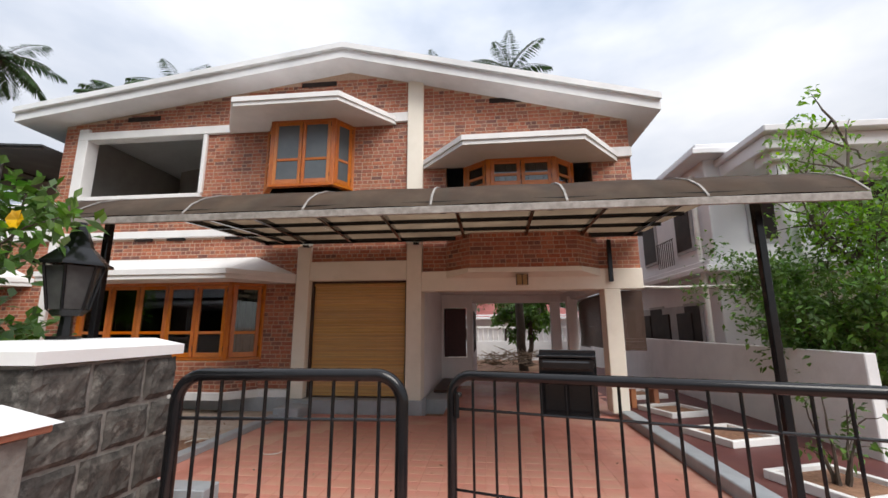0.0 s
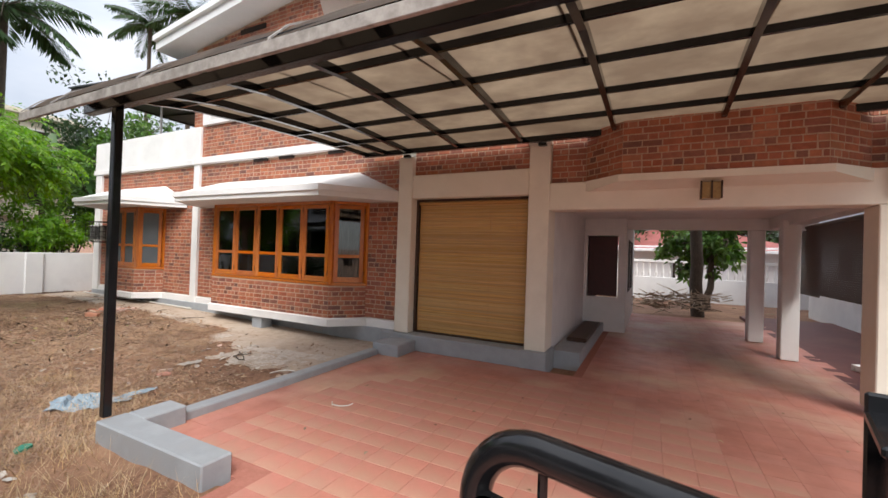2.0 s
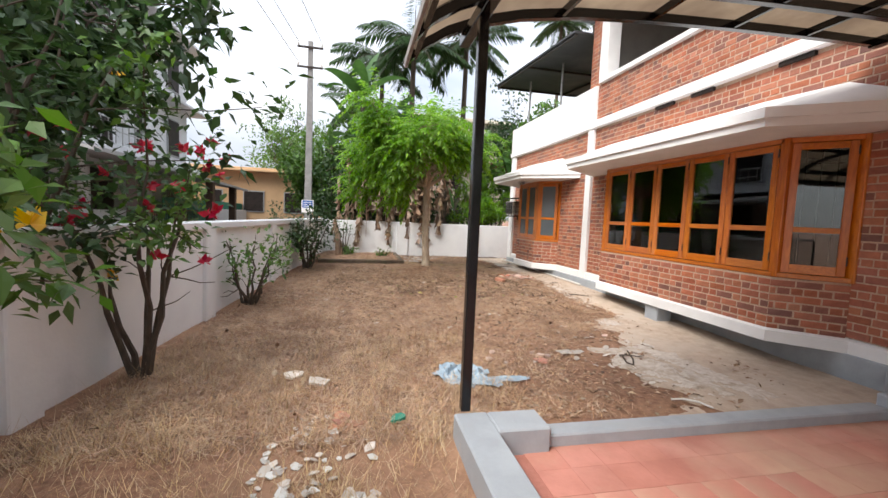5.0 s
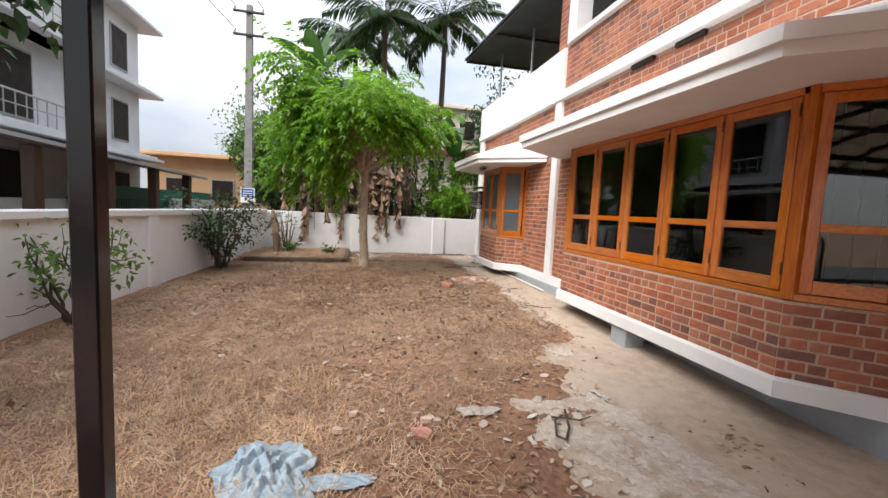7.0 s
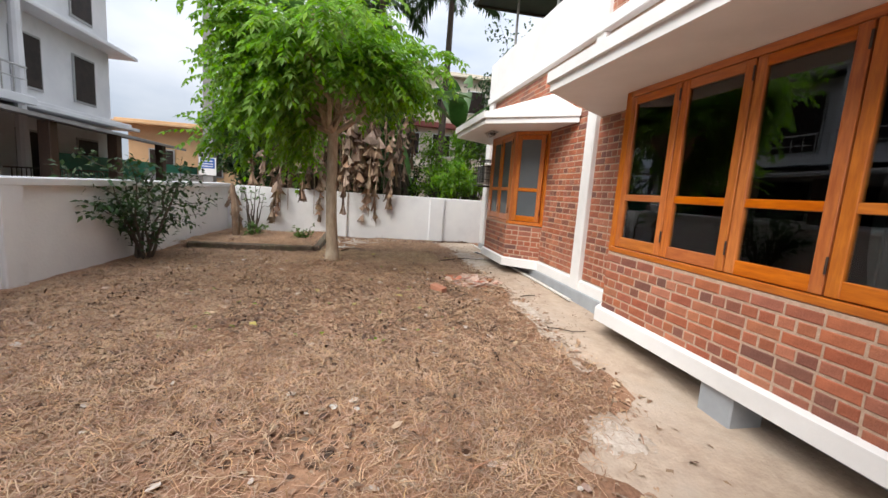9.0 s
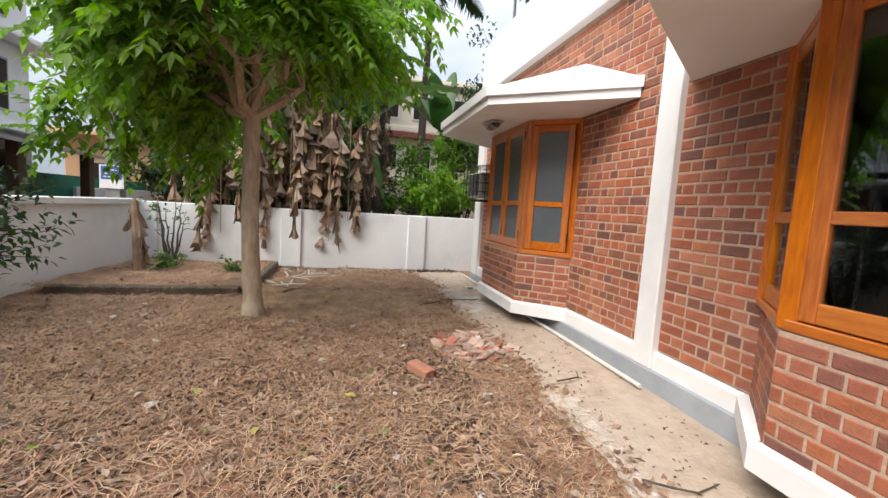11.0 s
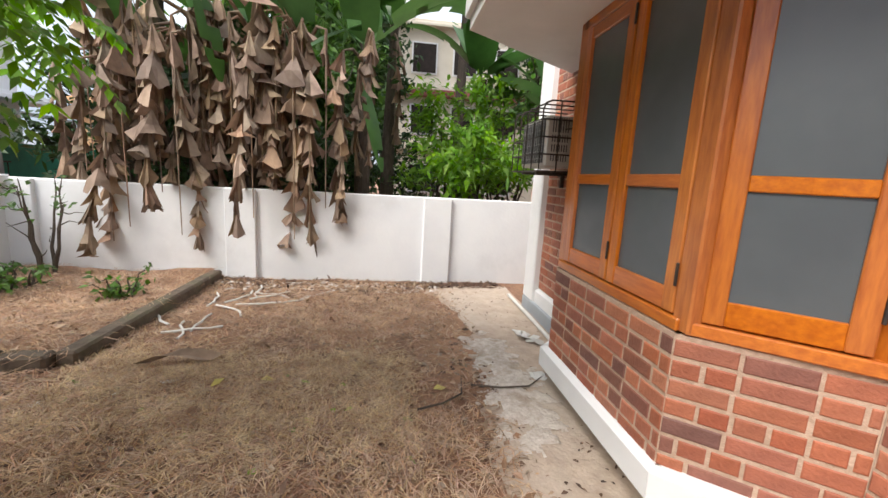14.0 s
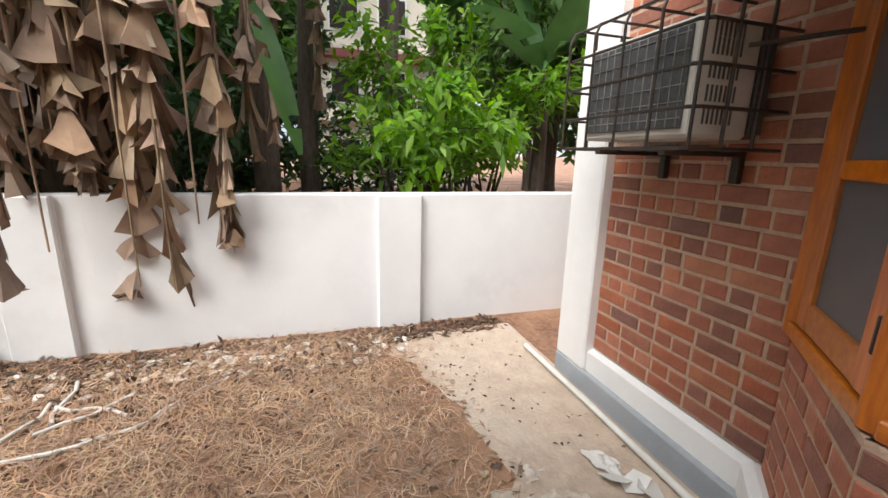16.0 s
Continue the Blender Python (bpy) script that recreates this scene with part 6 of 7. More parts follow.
flake(g, r, -5.59, 5.19, ground_z(-5.59) + 0.035, 0.1, 0.016, 0.12)
solid("tile_shard", g, M_TILE, "broken piece of dark red floor tile", "tile")
for x, y, s in ((-5.75, 5.24, 0.05), (-5.83, 5.18, 0.035), (-5.72, 5.31, 0.04), (-5.68, 4.6, 0.045), (-5.55, 4.75, 0.03), (-5.89, 4.71, 0.05)):
    g = Geo()
    flake(g, r, x, y, ground_z(x) + 0.035, s, 0.03, 0.2)
    solid("plaster_lump", g, M_RUB, "pale lump of broken plaster on the earth", "rubble", "plaster lumps")


def crumple(name, label, category, material, x0, y0, wx, wy, high, turn, seed, n=40):
    """A sheet lying in soft folds, with a wavering outline."""
    q = Geo()
    ca, sa = math.cos(turn), math.sin(turn)
    for i in range(n + 1):
        for j in range(n + 1):
            u, v = 2 * i / n - 1, 2 * j / n - 1
            du, dv = u * math.sqrt(1 - v * v / 2), v * math.sqrt(1 - u * u / 2)
            k = 1 + 0.45 * noise.noise((du * 1.6, dv * 1.6, seed)) + 0.12 * noise.noise((du * 5, dv * 5, seed))
            lx, ly = du * wx * k, dv * wy * k
            rim = math.hypot(du, dv)
            f = abs(noise.noise((du * 2.2 + dv, dv * 1.3, seed + 3))) + 0.45 * abs(noise.noise((du * 5 + dv * 2, dv * 3.5, seed + 5))) + 0.12 * noise.noise((du * 11, dv * 11, seed + 8))
            x, y = x0 + lx * ca - ly * sa, y0 + lx * sa + ly * ca
            q.v.append((x, y, max(yard_z(x, y), ground_z(x)) + 0.022 + high * f * (1.05 - 0.75 * rim)))
    for i in range(n):
        for j in range(n):
            c = i * (n + 1) + j
            q.f.append((c, c + n + 1, c + n + 2, c + 1))
    solid(name, q, material, label, category, smooth=True)


crumple("discarded_cloth", "crumpled pale blue cloth dropped on the dry grass", "cloth", M_CLOTH, -5.26, 4.22, 0.33, 0.25, 0.2, 0.5, 2.0, 60)
crumple("cloth_strip", "torn end of pale cloth trailing over the earth", "cloth", M_CLOTH, -5.15, 4.62, 0.26, 0.07, 0.05, 1.45, 6.0, 24)
crumple("crumpled_paper", "crumpled cream paper on the edge of the concrete", "paper", M_PAPER, -5.85, 5.65, 0.17, 0.075, 0.07, 1.5, 11.0, 28)
crumple("crumpled_paper", "small grey paper scrap on the concrete", "paper", M_PAPER, -6.0, 6.84, 0.09, 0.04, 0.04, 0.4, 14.0, 16)
crumple("plastic_scrap", "thin white plastic scrap on the concrete", "plastic", M_PLAST, -14.1, 8.0, 0.1, 0.06, 0.05, 0.4, 17.0, 16)
crumple("plastic_scrap", "thin white plastic scrap on the concrete", "plastic", M_PLAST, -13.25, 7.85, 0.07, 0.06, 0.03, 0.9, 19.0, 16)
# pale bent strips near the end wall
r = random.Random(15)
for k in range(13):
    x, y = -14.75 + r.uniform(-0.6, 0.5), 5.1 + r.uniform(-0.4, 0.6)
    a = r.uniform(0, 6.28)
    pts = [(x, y, ground_z(x) + 0.02)]
    for i in range(4):
        a += r.uniform(-0.6, 0.6)
        pts.append((pts[-1][0] + 0.12 * math.cos(a), pts[-1][1] + 0.12 * math.sin(a), ground_z(x) + 0.02 + r.uniform(0, 0.015)))
    g = Geo().tube(pts, 0.011, 6)
    solid("pale_strip", g, M_PLAST, "bent pale plastic strip lying on the earth", "strip", "bent strips on the earth", smooth=True)
for x, y, L, a in ((-5.68, 6.2, 0.35, 0.6), (-10.2, 7.55, 0.4, 1.2), (-13.1, 7.3, 0.7, 0.9), (-12.8, 6.9, 0.6, 1.5), (-9.0, 7.4, 0.45, 0.4)):
    pts = [(x + L * u * math.cos(a + u), y + L * u * math.sin(a + u), ground_z(x) + 0.035 + 0.02 * math.sin(u * 5)) for u in (0, 0.3, 0.6, 1)]
    solid("twig", Geo().tube(pts, [0.008, 0.007, 0.006, 0.003], 6), M_BARKD, "thin dry twig lying on the concrete", "twig", "fallen twigs", smooth=True)
g = Geo()
pts = [(-13.45, 4.98, -0.02), (-13.47, 5.12, 0.03), (-13.5, 5.26, 0.02), (-13.5, 5.4, -0.02)]
k = 0
for (xa_, ya_, za_) in pts:
    g.v += [(xa_ - 0.06, ya_ + 0.06, za_ + 0.03), (xa_, ya_, za_), (xa_ + 0.06, ya_ - 0.06, za_ + 0.025)]
for i in range(3):
    g.f += [(i * 3, i * 3 + 1, i * 3 + 4, i * 3 + 3), (i * 3 + 1, i * 3 + 2, i * 3 + 5, i * 3 + 4)]
solid("dry_leaf_sheath", g, M_DEAD, "curled brown leaf sheath on the ground", "leaf")

# straw and leaf litter, beyond counting
r = random.Random(33)
g = Geo()
for k in range(170000):
    x, y = r.uniform(-16.0, -4.25), r.uniform(1.2, 7.4)
    if y < 1.25 - 0.097 * (x + 6.57) or y > apron_edge(x) + abs(r.gauss(0, 0.28)) or (x > -4.4 and y > 4):
        continue
    dens = 0.5 + 0.9 * noise.noise((x * 0.7, y * 0.7, 4.0)) + (0.35 if y < 4.2 and x > -8 else 0)
    if r.random() > dens + 0.25:
        continue
    a, L = r.uniform(0, 6.28), r.uniform(0.05, 0.17) * r.choice((1, 1, 1.8))
    z = (yard_z(x, y) if not (x < -13.4 and y < 4.4) else 0.035 + 0.05 * noise.noise((x * 1.4, y * 1.4, 0))) + r.uniform(0.002, 0.02)
    w, bend, up = r.uniform(0.0012, 0.0028), r.uniform(-0.9, 0.9), r.uniform(0.006, 0.03)
    c, px, py = len(g.v), x, y
    for i in range(4):
        ux, uy = math.cos(a), math.sin(a)
        h = z + up * (0, 1, 0.9, 0.1)[i]
        g.v += [(px - uy * w, py + ux * w, h), (px + uy * w, py - ux * w, h)]
        px, py, a = px + ux * L / 3, py + uy * L / 3, a + bend
    g.f += [(c + 2 * i, c + 2 * i + 1, c + 2 * i + 3, c + 2 * i + 2) for i in range(3)]
solid("dry_straw", g, M_STRAW, "thin dry straw strewn over the earth", "straw", kind="stuff")
g = Geo()
for k in range(40000):
    x, y = r.uniform(-6.6, -2.5), r.uniform(1.0, 4.6)
    if r.random() > 0.25 + 1.6 * max(0, noise.noise((x * 1.7, y * 1.7, 8.0))):
        continue
    if (x > -4.3 and y > 3.8) or y < 1.25 - 0.097 * (x + 6.57):
        continue
    a, L = r.uniform(0, 6.28), r.uniform(0.07, 0.26)
    z = yard_z(x, y) - 0.005
    dx, dy, w = math.cos(a) * L * 0.6, math.sin(a) * L * 0.6, 0.0036
    c = len(g.v)
    g.v += [(x - dy / L * w, y + dx / L * w, z), (x + dy / L * w, y - dx / L * w, z), (x + dx, y + dy, z + L * r.uniform(0.1, 0.85))]
    g.f.append((c, c + 1, c + 2))
solid("dry_grass_tufts", g, M_GRASS, "golden dry grass in low tufts beside the driveway", "dry grass", kind="stuff")
g = Geo()
for k in range(21000):
    x, y = r.choice((r.uniform(-16.0, -4.4), r.gauss(-10.6, 1.6))), r.uniform(1.3, 7.6)
    if x < -16.0 or (x > -4.4):
        continue
    if y < 1.3 - 0.097 * (x + 6.57):
        continue
    z = yard_z(x, y) + 0.008 if not (x < -13.4 and y < 4.4) else 0.05 + 0.05 * noise.noise((x * 1.4, y * 1.4, 0))
    v = Vector((r.uniform(-1, 1), r.uniform(-1, 1), r.uniform(-0.05, 0.25))).normalized()
    leaf_card(g, Vector((x, y, z)), v, (Vector((0, 0, 1)) + rvec(r) * 0.35).normalized(), r.uniform(0.035, 0.115), r.uniform(0.009, 0.026), 0.3)
solid("leaf_litter", g, M_LITTER, "small curled brown leaves littering the yard", "leaf litter", kind="stuff")
g = Geo()
for k in range(16000):
    if k % 4:
        x, y = r.gauss(-9.6, 1.3), r.uniform(2.6, 6.9)
        if r.random() > 0.45 + 1.2 * noise.noise((x * 1.3, y * 1.3, 21.0)):
            continue
    else:
        x, y = -16.05 + abs(r.gauss(0, 0.45)), r.uniform(4.5, 8.25)
    if x < -16.05 or (y > apron_edge(x) and x > -15.75):
        continue
    v = Vector((r.uniform(-1, 1), r.uniform(-1, 1), r.uniform(-0.05, 0.3))).normalized()
    leaf_card(g, Vector((x, y, yard_z(x, y) + 0.012)), v, (Vector((0, 0, 1)) + rvec(r) * 0.4).normalized(), r.uniform(0.04, 0.13), r.uniform(0.008, 0.02), 0.3)
solid("leaf_mould", g, M_MOULD, "dark rotting leaves and twigs under the tree", "leaf litter", kind="stuff")
g = Geo()
for k in range(16000):
    x, y = r.gauss(-12.9, 0.6), r.uniform(4.5, 6.9)
    if r.random() > 0.5 + 0.9 * noise.noise((x * 1.6, y * 1.6, 31.0)) or y > apron_edge(x):
        continue
    a, L, w = r.uniform(0, 6.28), r.uniform(0.06, 0.2), 0.002
    ux, uy, z = math.cos(a), math.sin(a), yard_z(x, y) + r.uniform(0.004, 0.022)
    c = len(g.v)
    g.v += [(x - uy * w, y + ux * w, z), (x + uy * w, y - ux * w, z), (x + ux * L * 0.5 + uy * w, y + uy * L * 0.5 - ux * w, z + 0.02), (x + ux * L * 0.5 - uy * w, y + uy * L * 0.5 + ux * w, z + 0.02), (x + ux * L, y + uy * L, z)]
    g.f += [(c, c + 1, c + 2, c + 3), (c + 3, c + 2, c + 4)]
solid("pale_straw", g, M_GRASS, "pale matted straw on the trodden earth", "straw", kind="stuff")
g = Geo()
for k in range(1500):
    x, y = r.uniform(-16.0, -8.5), r.uniform(6.9, 8.22)
    if y < apron_edge(x) or r.random() > 0.3 + 1.3 * noise.noise((x * 1.9, y * 1.9, 40.0)):
        continue
    leaf_card(g, Vector((x, y, apron_z(x, y) + 0.006)), Vector((r.uniform(-1, 1), r.uniform(-1, 1), 0.05)).normalized(), (Vector((0, 0, 1)) + rvec(r) * 0.3).normalized(), r.uniform(0.015, 0.05), r.uniform(0.005, 0.012), 0.3)
solid("apron_litter", g, M_MOULD, "dark crumbs of leaf and soil on the concrete", "leaf litter", kind="stuff")
g = Geo()
for k in range(70):
    x, y = r.uniform(-13.6, -8.5), r.uniform(3.2, 6.9)
    leaf_card(g, Vector((x, y, yard_z(x, y) + 0.02)), Vector((r.uniform(-1, 1), r.uniform(-1, 1), 0.05)).normalized(), (Vector((0, 0, 1)) + rvec(r) * 0.2).normalized(), r.uniform(0.05, 0.1), 0.022)
solid("green_leaf_litter", g, M_LEAF, "fresh green leaves fallen under the tree", "leaf litter", kind="stuff")
for x, y in ((-12.74, 6.23), (-13.04, 7.02), (-13.2, 5.83), (-13.1, 5.55), (-11.3, 5.55), (-10.75, 5.2), (-10.35, 4.8), (-11.5, 6.05), (-9.7, 5.3), (-9.1, 4.3), (-10.1, 5.9)):
    g = Geo()
    leaf_card(g, Vector((x, y, ground_z(x) + 0.04)), Vector((r.uniform(-1, 1), r.uniform(-1, 1), 0.08)).normalized(), (Vector((0, 0, 1)) + rvec(r) * 0.2).normalized(), 0.11, 0.034, 0.2)
    solid("fallen_leaf", g, M_YELLOWLEAF, "single yellowed leaf fallen on the earth", "leaf", "yellowed leaves")
g = Geo()
for k in range(45):
    x, y = r.uniform(-3.6, 2.0), r.uniform(3.6, 8.0)
    leaf_card(g, Vector((x, y, DRIVE + 0.008)), Vector((r.uniform(-1, 1), r.uniform(-1, 1), 0.1)).normalized(), (Vector((0, 0, 1)) + rvec(r) * 0.3).normalized(), r.uniform(0.03, 0.07), 0.014)
solid("driveway_leaves", g, M_LITTER, "a few dry leaves on the red driveway", "leaf litter", kind="stuff")

# ---- beyond the plot ----
g = Geo()
g.box((-200, -4.6, -0.4), (60, -0.6, -0.17))
setting("road", g, M_ASPH, "narrow asphalt lane outside the boundary wall", "road")


def storey_house(name, label, x0, x1, y0, y1, floors, fh, face, wins, wall, base=0.0, eave=0.8, trim=M_NBG, roof=None):
    """A plain house: walls, projecting slabs between storeys, recessed dark windows with frames on the face side."""
    t = thing(name, label, "house", at=((x0 + x1) / 2, (y0 + y1) / 2, base))
    q = Geo()
    q.box((x0, y0, base - 0.3), (x1, y1, base + floors * fh), 0.02)
    part("wall_body", q, wall, t)
    for k in range(1, floors + 1):
        q = Geo()
        q.box((x0 - eave, y0 - eave, base + k * fh - 0.12), (x1 + eave, y1 + eave, base + k * fh + 0.03), 0.02)
        q.box((x0 - eave * 0.7, y0 - eave * 0.7, base + k * fh + 0.03), (x1 + eave * 0.7, y1 + eave * 0.7, base + k * fh + 0.18), 0.02)
        part("ledge", q, wall, t)
    for k in range(floors):
        for (u, w, h) in wins:
            zb = base + k * fh + (fh - h) * 0.45
            for ax in face:
                fr, pa = Geo(), Geo()
                if ax in "NS":
                    yy = y1 if ax == "N" else y0
                    s = 1 if ax == "N" else -1
                    if x0 + u + w > x1:
                        continue
                    fr.box((x0 + u - 0.08, yy, zb - 0.08), (x0 + u + w + 0.08, yy + s * 0.06, zb + h + 0.08), 0.01)
                    pa.box((x0 + u, yy + s * 0.03, zb), (x0 + u + w, yy + s * 0.075, zb + h))
                else:
                    xx = x1 if ax == "E" else x0
                    s = 1 if ax == "E" else -1
                    if y0 + u + w > y1:
                        continue
                    fr.box((xx, y0 + u - 0.08, zb - 0.08), (xx + s * 0.06, y0 + u + w + 0.08, zb + h + 0.08), 0.01)
                    pa.box((xx + s * 0.03, y0 + u, zb), (xx + s * 0.075, y0 + u + w, zb + h))
                wo = part("window", fr, trim, t)
                part("pane", pa, M_NBD, wo)
    if roof:
        q = Geo()
        q.add([(x0 - eave, y0 - eave, base + floors * fh), (x1 + eave, y0 - eave, base + floors * fh), (x1 + eave, y1 + eave, base + floors * fh), (x0 - eave, y1 + eave, base + floors * fh), ((x0 + x1) / 2 - 1, (y0 + y1) / 2, base + floors * fh + 1.4), ((x0 + x1) / 2 + 1, (y0 + y1) / 2, base + floors * fh + 1.4)],
              [(0, 1, 5, 4), (1, 2, 5), (2, 3, 4, 5), (3, 0, 4), (3, 2, 1, 0)])
        part("roof", q, roof, t)
    return t


villa = storey_house("neighbour_villa", "three-storey pale grey house across the lane", -27.0, -13.0, -16.0, -6.2, 3, 3.25, "NW", ((1.2, 1.2, 1.7), (4.2, 1.2, 1.7), (7.2, 2.0, 2.1), (10.6, 1.4, 1.8)), M_NBW)
g = Geo()
for k in (1, 2):
    for i in range(16):
        x = -20.4 + 0.42 * i
        g.tube([(x, -5.05, 3.25 * k + 0.15), (x, -5.05, 3.25 * k + 0.95)], 0.02, 5)
    g.tube([(-20.5, -5.05, 3.25 * k + 0.97), (-13, -5.05, 3.25 * k + 0.97)], 0.035, 6)
    g.tube([(-20.5, -5.05, 3.25 * k + 0.6), (-13, -5.05, 3.25 * k + 0.6)], 0.02, 6)
part("balcony_rail", g, M_ALU, villa)
for k in (1, 2):
    g = Geo()
    g.box((-20.7, -6.2, 3.25 * k - 0.12), (-12.2, -4.95, 3.25 * k + 0.14), 0.02)
    part("balcony", g, M_NBW, villa)
for x in (-20.4, -16.4):
    for k in (0, 1):
        g = Geo()
        g.tube([(x, -5.2, 3.25 * k), (x, -5.2, 3.25 * k + 3.15)], [0.18, 0.14], 10)
        part("pillar", g, M_NBW, villa)
porch_roof = thing("car_porch", "low sloping porch roof on dark posts across the lane", "porch", at=(-20, -3.6, 0))
g = Geo()
g.add([(-26.5, -2.9, 2.35), (-13, -2.9, 2.6), (-13, -6.1, 3.05), (-26.5, -6.1, 2.8), (-26.5, -2.9, 2.45), (-13, -2.9, 2.7), (-13, -6.1, 3.15), (-26.5, -6.1, 2.9)], [(3, 2, 1, 0), (4, 5, 6, 7), (0, 1, 5, 4), (1, 2, 6, 5), (2, 3, 7, 6), (3, 0, 4, 7)])
part("roof", g, M_NBG, porch_roof)
for x in (-24.8, -21.5, -18.4, -15.2):
    g = Geo()
    g.box((x - 0.16, -3.4, -0.2), (x + 0.16, -3.1, 2.5), 0.02)
    part("post", g, M_FRAME, porch_roof)
g = Geo()
g.box((-40, -5.2, 0.5), (-21.6, -5.15, 1.75))
solid("green_screen", g, M_GREEN, "green tarpaulin screen stretched between posts", "tarpaulin")
g = Geo()
g.box((-60, -5.0, -0.3), (-27.2, -4.85, 1.3), 0.02)
g.box((-19.0, -4.95, -0.3), (-8, -4.8, 1.15), 0.02)
setting("wall_across_lane", g, M_NBW, "pale wall across the lane", "wall")
g = Geo()
for i in range(30):
    x = -24.6 + 0.18 * i
    g.tube([(x, -4.85, 0.0), (x, -4.85, 1.2)], 0.015, 5)
g.box((-24.7, -4.87, 1.15), (-19.1, -4.83, 1.2))
setting("fence_across_lane", g, M_IRON, "black iron railing across the lane", "fence")
storey_house("ochre_house", "ochre house beyond the lane", -44, -34, -9, 0.5, 1, 4.2, "EN", ((1.2, 1.3, 1.4), (4.0, 1.3, 1.4), (6.8, 1.3, 1.4)), M_OCHRE, eave=0.7)
band = storey_house("maroon_band_house", "cream three-storey house with a maroon band behind foliage", -39, -31.5, 6.6, 14, 3, 2.85, "ES", ((0.9, 1.1, 1.3), (2.9, 1.1, 1.3), (5.0, 1.1, 1.3)), mat("cream_house_wall", (0.72, 0.65, 0.54), (0.64, 0.58, 0.47), 0.7, scale=1.0), eave=0.35, trim=M_WHITE)
g = Geo()
g.box((-39.45, 6.15, 5.25), (-31.05, 14.45, 5.57), 0.02)
part("painted_band", g, M_REDROOF, band)
right_house = storey_house("side_villa", "white two-storey house with a portico beyond the side wall", 5.35, 14.0, 10.2, 22.0, 2, 2.85, "SW", ((0.9, 0.8, 1.35), (3.2, 0.9, 1.35), (5.6, 0.9, 1.35), (8.2, 0.9, 1.35)), M_NBW, eave=0.45, roof=M_SHEET)
for x, y in ((6.15, 8.9), (8.6, 8.9)):
    g = Geo()
    g.tube([(x, y, -0.2), (x, y, 4.9)], [0.2, 0.16], 14)
    g.box((x - 0.28, y - 0.28, 4.9), (x + 0.28, y + 0.28, 5.1), 0.02)
    g.box((x - 0.28, y - 0.28, 2.6), (x + 0.28, y + 0.28, 2.85), 0.02)
    part("portico_column", g, M_NBW, right_house, smooth=True)
for lo3, hi3 in (((5.7, 8.5, 5.1), (14.3, 10.2, 5.4)), ((5.75, 8.55, 2.55), (14.2, 10.2, 2.75)), ((5.6, 8.3, 5.4), (14.3, 10.4, 5.55))):
    part("portico_slab", Geo().box(lo3, hi3, 0.02), M_NBW, right_house)
# grey panel laid on the wall, standing in for the shade of a recess
g = Geo()
g.box((5.30, 11.2, 0.55), (5.345, 16.5, 2.05), 0.01)
part("shaded_recess", g, M_NBG, right_house)
for y in (11.5, 12.9, 14.3):
    g = Geo()
    g.box((5.25, y, 0.9), (5.30, y + 0.85, 1.85), 0.005)
    part("recess_window", g, M_NBD, right_house)
g = Geo()
g.tube([(5.22, 10.6, 5.3), (5.22, 10.6, 3.1), (5.05, 10.2, 2.75), (5.05, 10.2, -0.1)], 0.06, 10)
part("downpipe", g, M_PLAST, right_house, smooth=True)
g = Geo()
for k in range(9):
    g.tube([(5.2, 12.0 + 0.13 * k, 3.2), (5.2, 12.0 + 0.13 * k, 3.95)], 0.012, 5)
g.tube([(5.2, 11.95, 3.95), (5.2, 13.1, 3.95)], 0.016, 5)
part("balcony_grille", g, M_IRON, right_house)
PX, PY = -16.55, 1.45
pole = thing("utility_pole", "grey concrete utility pole with cross-arms and a notice", "utility pole", at=(PX, PY, -0.2))
g = Geo()
g.add([(PX - 0.13, PY - 0.13, -0.2), (PX + 0.13, PY - 0.13, -0.2), (PX + 0.13, PY + 0.13, -0.2), (PX - 0.13, PY + 0.13, -0.2), (PX - 0.075, PY - 0.075, 7.1), (PX + 0.075, PY - 0.075, 7.1), (PX + 0.075, PY + 0.075, 7.1), (PX - 0.075, PY + 0.075, 7.1)],
      [(3, 2, 1, 0), (4, 5, 6, 7), (0, 1, 5, 4), (1, 2, 6, 5), (2, 3, 7, 6), (3, 0, 4, 7)])
part("shaft", g, M_POLE, pole)
for z in (6.85, 6.2):
    g = Geo()
    g.box((PX + 0.08, PY - 0.42, z), (PX + 0.14, PY + 0.42, z + 0.06), 0.008)
    part("cross_arm", g, M_IRON, pole)
    for y in (PY - 0.38, PY + 0.38):
        part("insulator", Geo().tube([(PX + 0.11, y, z + 0.06), (PX + 0.11, y, z + 0.12), (PX + 0.11, y, z + 0.19)], [0.022, 0.04, 0.02], 8), M_PLAST, pole)
g = Geo()
g.box((PX + 0.135, PY - 0.2, 1.33), (PX + 0.15, PY + 0.2, 1.77), 0.004)
sign = part("notice_plate", g, M_WHITE, pole, "blue and white notice plate")
g = Geo()
g.box((PX + 0.151, PY - 0.17, 1.50), (PX + 0.154, PY + 0.17, 1.75))
part("blue_field", g, M_BLUE, sign)
g = Geo()
for z in (1.54, 1.60, 1.67):
    g.box((PX + 0.155, PY - 0.13, z), (PX + 0.157, PY + 0.13, z + 0.022))
part("text_bar", g, M_WHITE, sign)
for y, z in ((PY - 0.38, 7.04), (PY + 0.38, 7.04), (PY - 0.38, 6.39)):
    g = Geo()
    g.tube([(PX + 0.1 + 2.4 * k, y - 0.22 * k, z - 0.3 * math.sin(math.pi * k / 15)) for k in range(16)], 0.009, 5)
    solid("overhead_wire", g, M_IRON, "black overhead wire along the lane", "wire", "overhead wires")

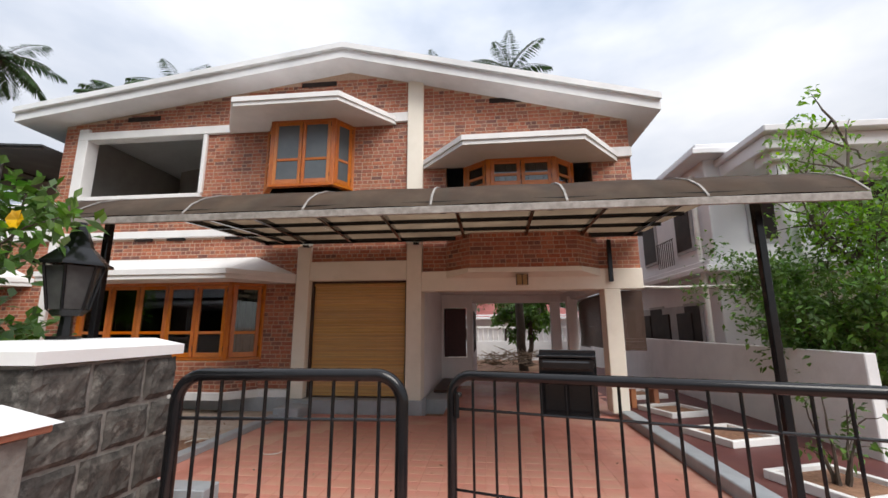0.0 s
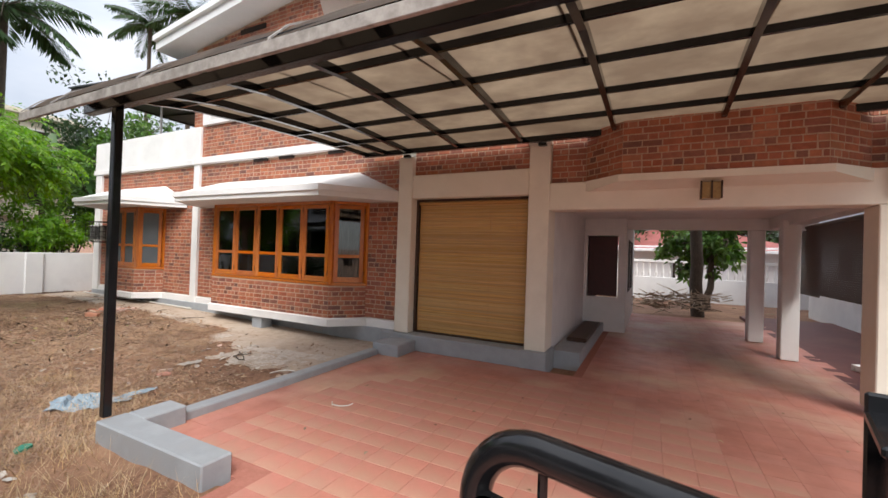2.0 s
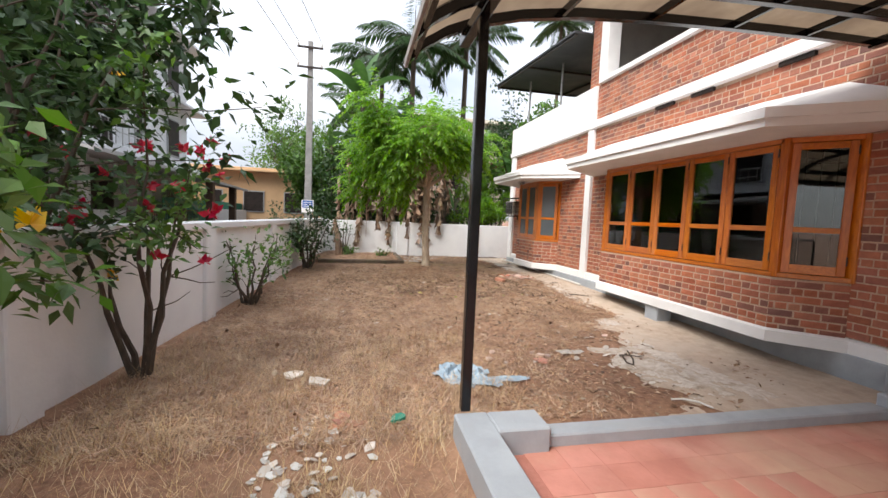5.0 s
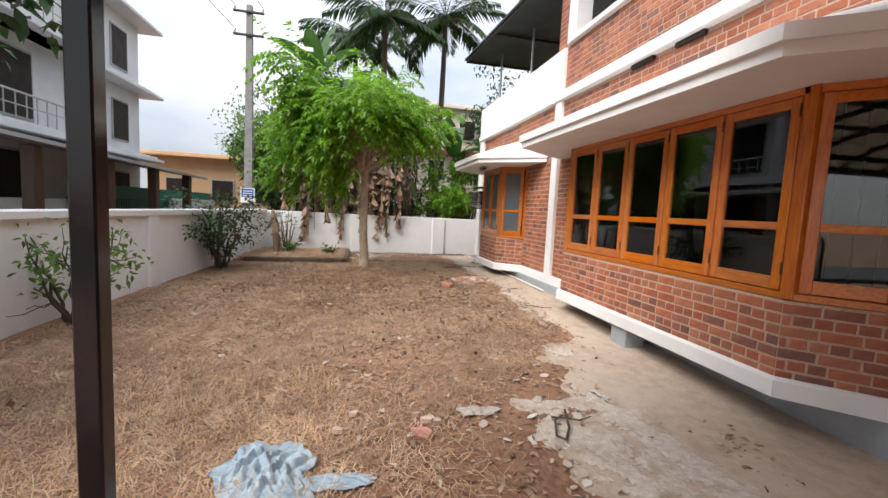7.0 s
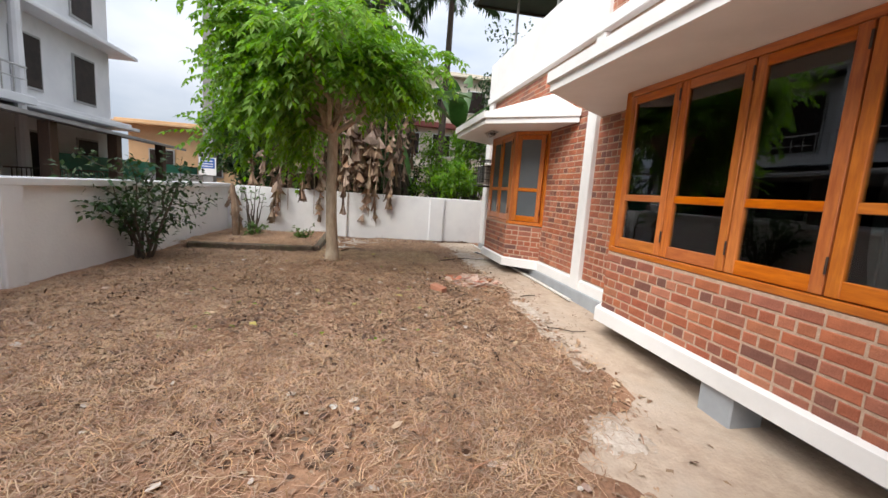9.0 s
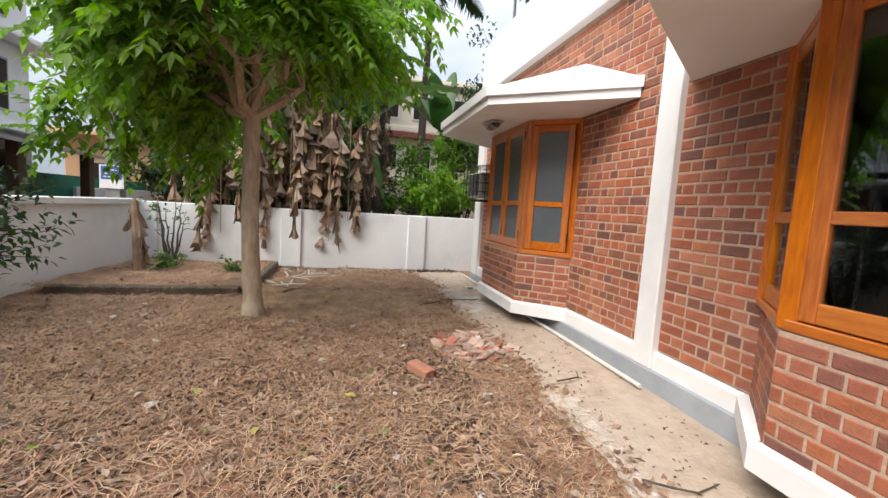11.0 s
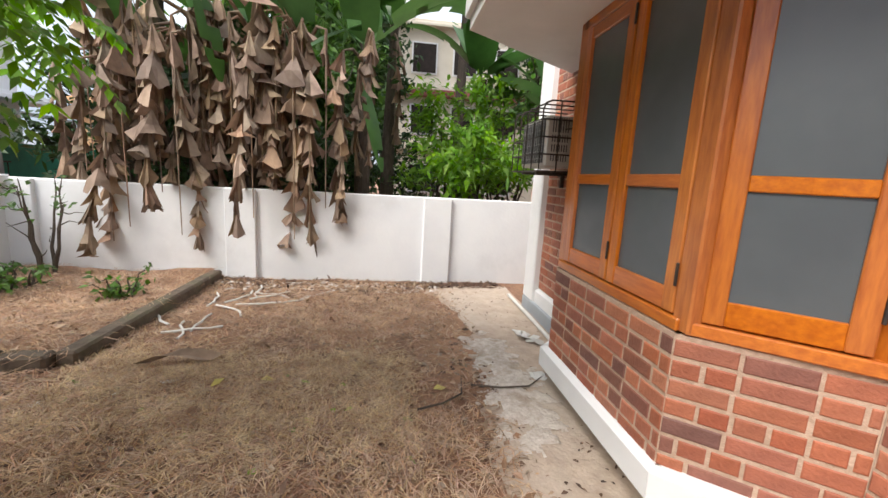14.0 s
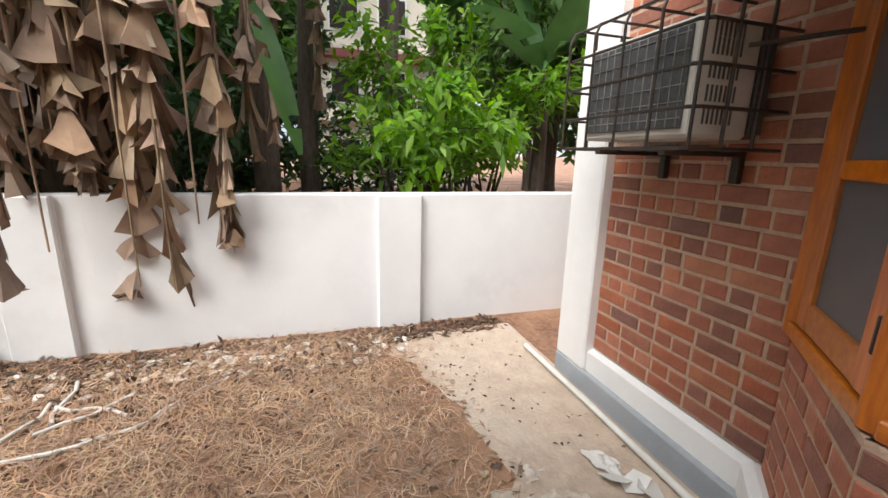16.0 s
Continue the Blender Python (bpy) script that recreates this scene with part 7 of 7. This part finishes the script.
# terrace shade roof above the wing
shade = thing("terrace_roof", "dark sheet roof on thin poles over the terrace", "roof", at=(-12.6, 12, 4.4))
g = Geo()
g.add([(-16.0, 7.9, 6.15), (-10.45, 7.9, 5.72), (-10.45, 15.8, 5.72), (-16.0, 15.8, 6.15), (-16.0, 7.9, 6.19), (-10.45, 7.9, 5.76), (-10.45, 15.8, 5.76), (-16.0, 15.8, 6.19)], [(3, 2, 1, 0), (4, 5, 6, 7), (0, 1, 5, 4), (1, 2, 6, 5), (2, 3, 7, 6), (3, 0, 4, 7)])
part("sheet", g, M_SHEET, shade)
for y in (7.95, 10.5, 13.0, 15.7):
    g = Geo()
    g.add([(-15.95, y, 6.08), (-10.5, y, 5.66), (-10.5, y + 0.05, 5.66), (-15.95, y + 0.05, 6.08), (-15.95, y, 6.14), (-10.5, y, 5.71), (-10.5, y + 0.05, 5.71), (-15.95, y + 0.05, 6.14)], [(3, 2, 1, 0), (4, 5, 6, 7), (0, 1, 5, 4), (1, 2, 6, 5), (2, 3, 7, 6), (3, 0, 4, 7)])
    part("rafter", g, M_IRON, shade)
for x, z in ((-15.9, 6.12), (-13.2, 5.9)):
    g = Geo()
    g.box((x - 0.03, 7.95, z - 0.06), (x + 0.03, 15.7, z), 0.005)
    part("purlin", g, M_IRON, shade)
for x, z in ((-14.85, 6.05), (-12.6, 5.87)):
    for y in (8.75, 13.0):
        g = Geo()
        g.tube([(x, y, 3.49), (x, y, z)], 0.03, 8)
        part("pole", g, M_ALU, shade)

# back yard seen through the porch
g = Geo()
g.box((-4, 23.0, -0.3), (8, 23.15, 0.75), 0.01)
back = setting("wall_back_boundary", g, M_WALLW, "white back wall topped by a balustrade", "boundary wall")
for k in range(34):
    g = Geo()
    x = -3.6 + 0.27 * k
    g.tube([(x, 23.07, 0.75), (x, 23.07, 0.95), (x, 23.07, 1.15), (x, 23.07, 1.42)], [0.035, 0.06, 0.035, 0.045], 8)
    part("baluster", g, M_WHITE, back)
g = Geo()
g.box((-4, 22.98, 1.42), (8, 23.17, 1.54), 0.01)
part("rail", g, M_WHITE, back)
storey_house("back_house", "low house with a red roof behind the back wall", -3, 6, 27, 33, 1, 2.1, "S", ((1.0, 1.0, 1.0), (4.0, 1.0, 1.0)), M_NBW, roof=M_REDROOF)
g = Geo()
limb(g, random.Random(4), (1.35, 17.6, -0.3), (1.2, 17.7, 3.2), 0.2, 0.17, 0.04, 10)
solid("cut_tree", g, M_BARKD, "dark tree trunk in the back yard", "tree", smooth=True)
g = Geo()
r = random.Random(18)
for k in range(170):
    x, y = 0.6 + r.gauss(0, 0.75), 16.9 + r.gauss(0, 0.4)
    v = Vector((r.uniform(-1, 1), r.uniform(-1, 1), r.uniform(-0.2, 0.3))) * r.uniform(0.4, 0.9)
    zz = r.uniform(0, 0.5)
    g.tube([(x, y, zz), (x + v.x, y + v.y, max(-0.1, zz + v.z))], [0.02, 0.008], 5)
solid("branch_heap", g, M_BARK, "heap of cut dry branches in the back yard", "branches", kind="stuff")

# ---- bricks and tiles, one object each ----
SHARED = {}
for kind_, w, m, parent in LATER:
    key = (kind_, w)
    if key not in SHARED:
        g = Geo()
        if kind_ == "brick":
            g.add(*brick_shape(w))
            SHARED[key] = g.mesh("brick", M_BRICK)
        else:
            g.box((-w / 2, -w / 2, -0.004), (w / 2, w / 2, 0.0), 0.002)
            SHARED[key] = g.mesh("tile", M_TILE)
    ob = new(kind_, SHARED[key])
    ob.parent = parent
    ob.matrix_basis = m
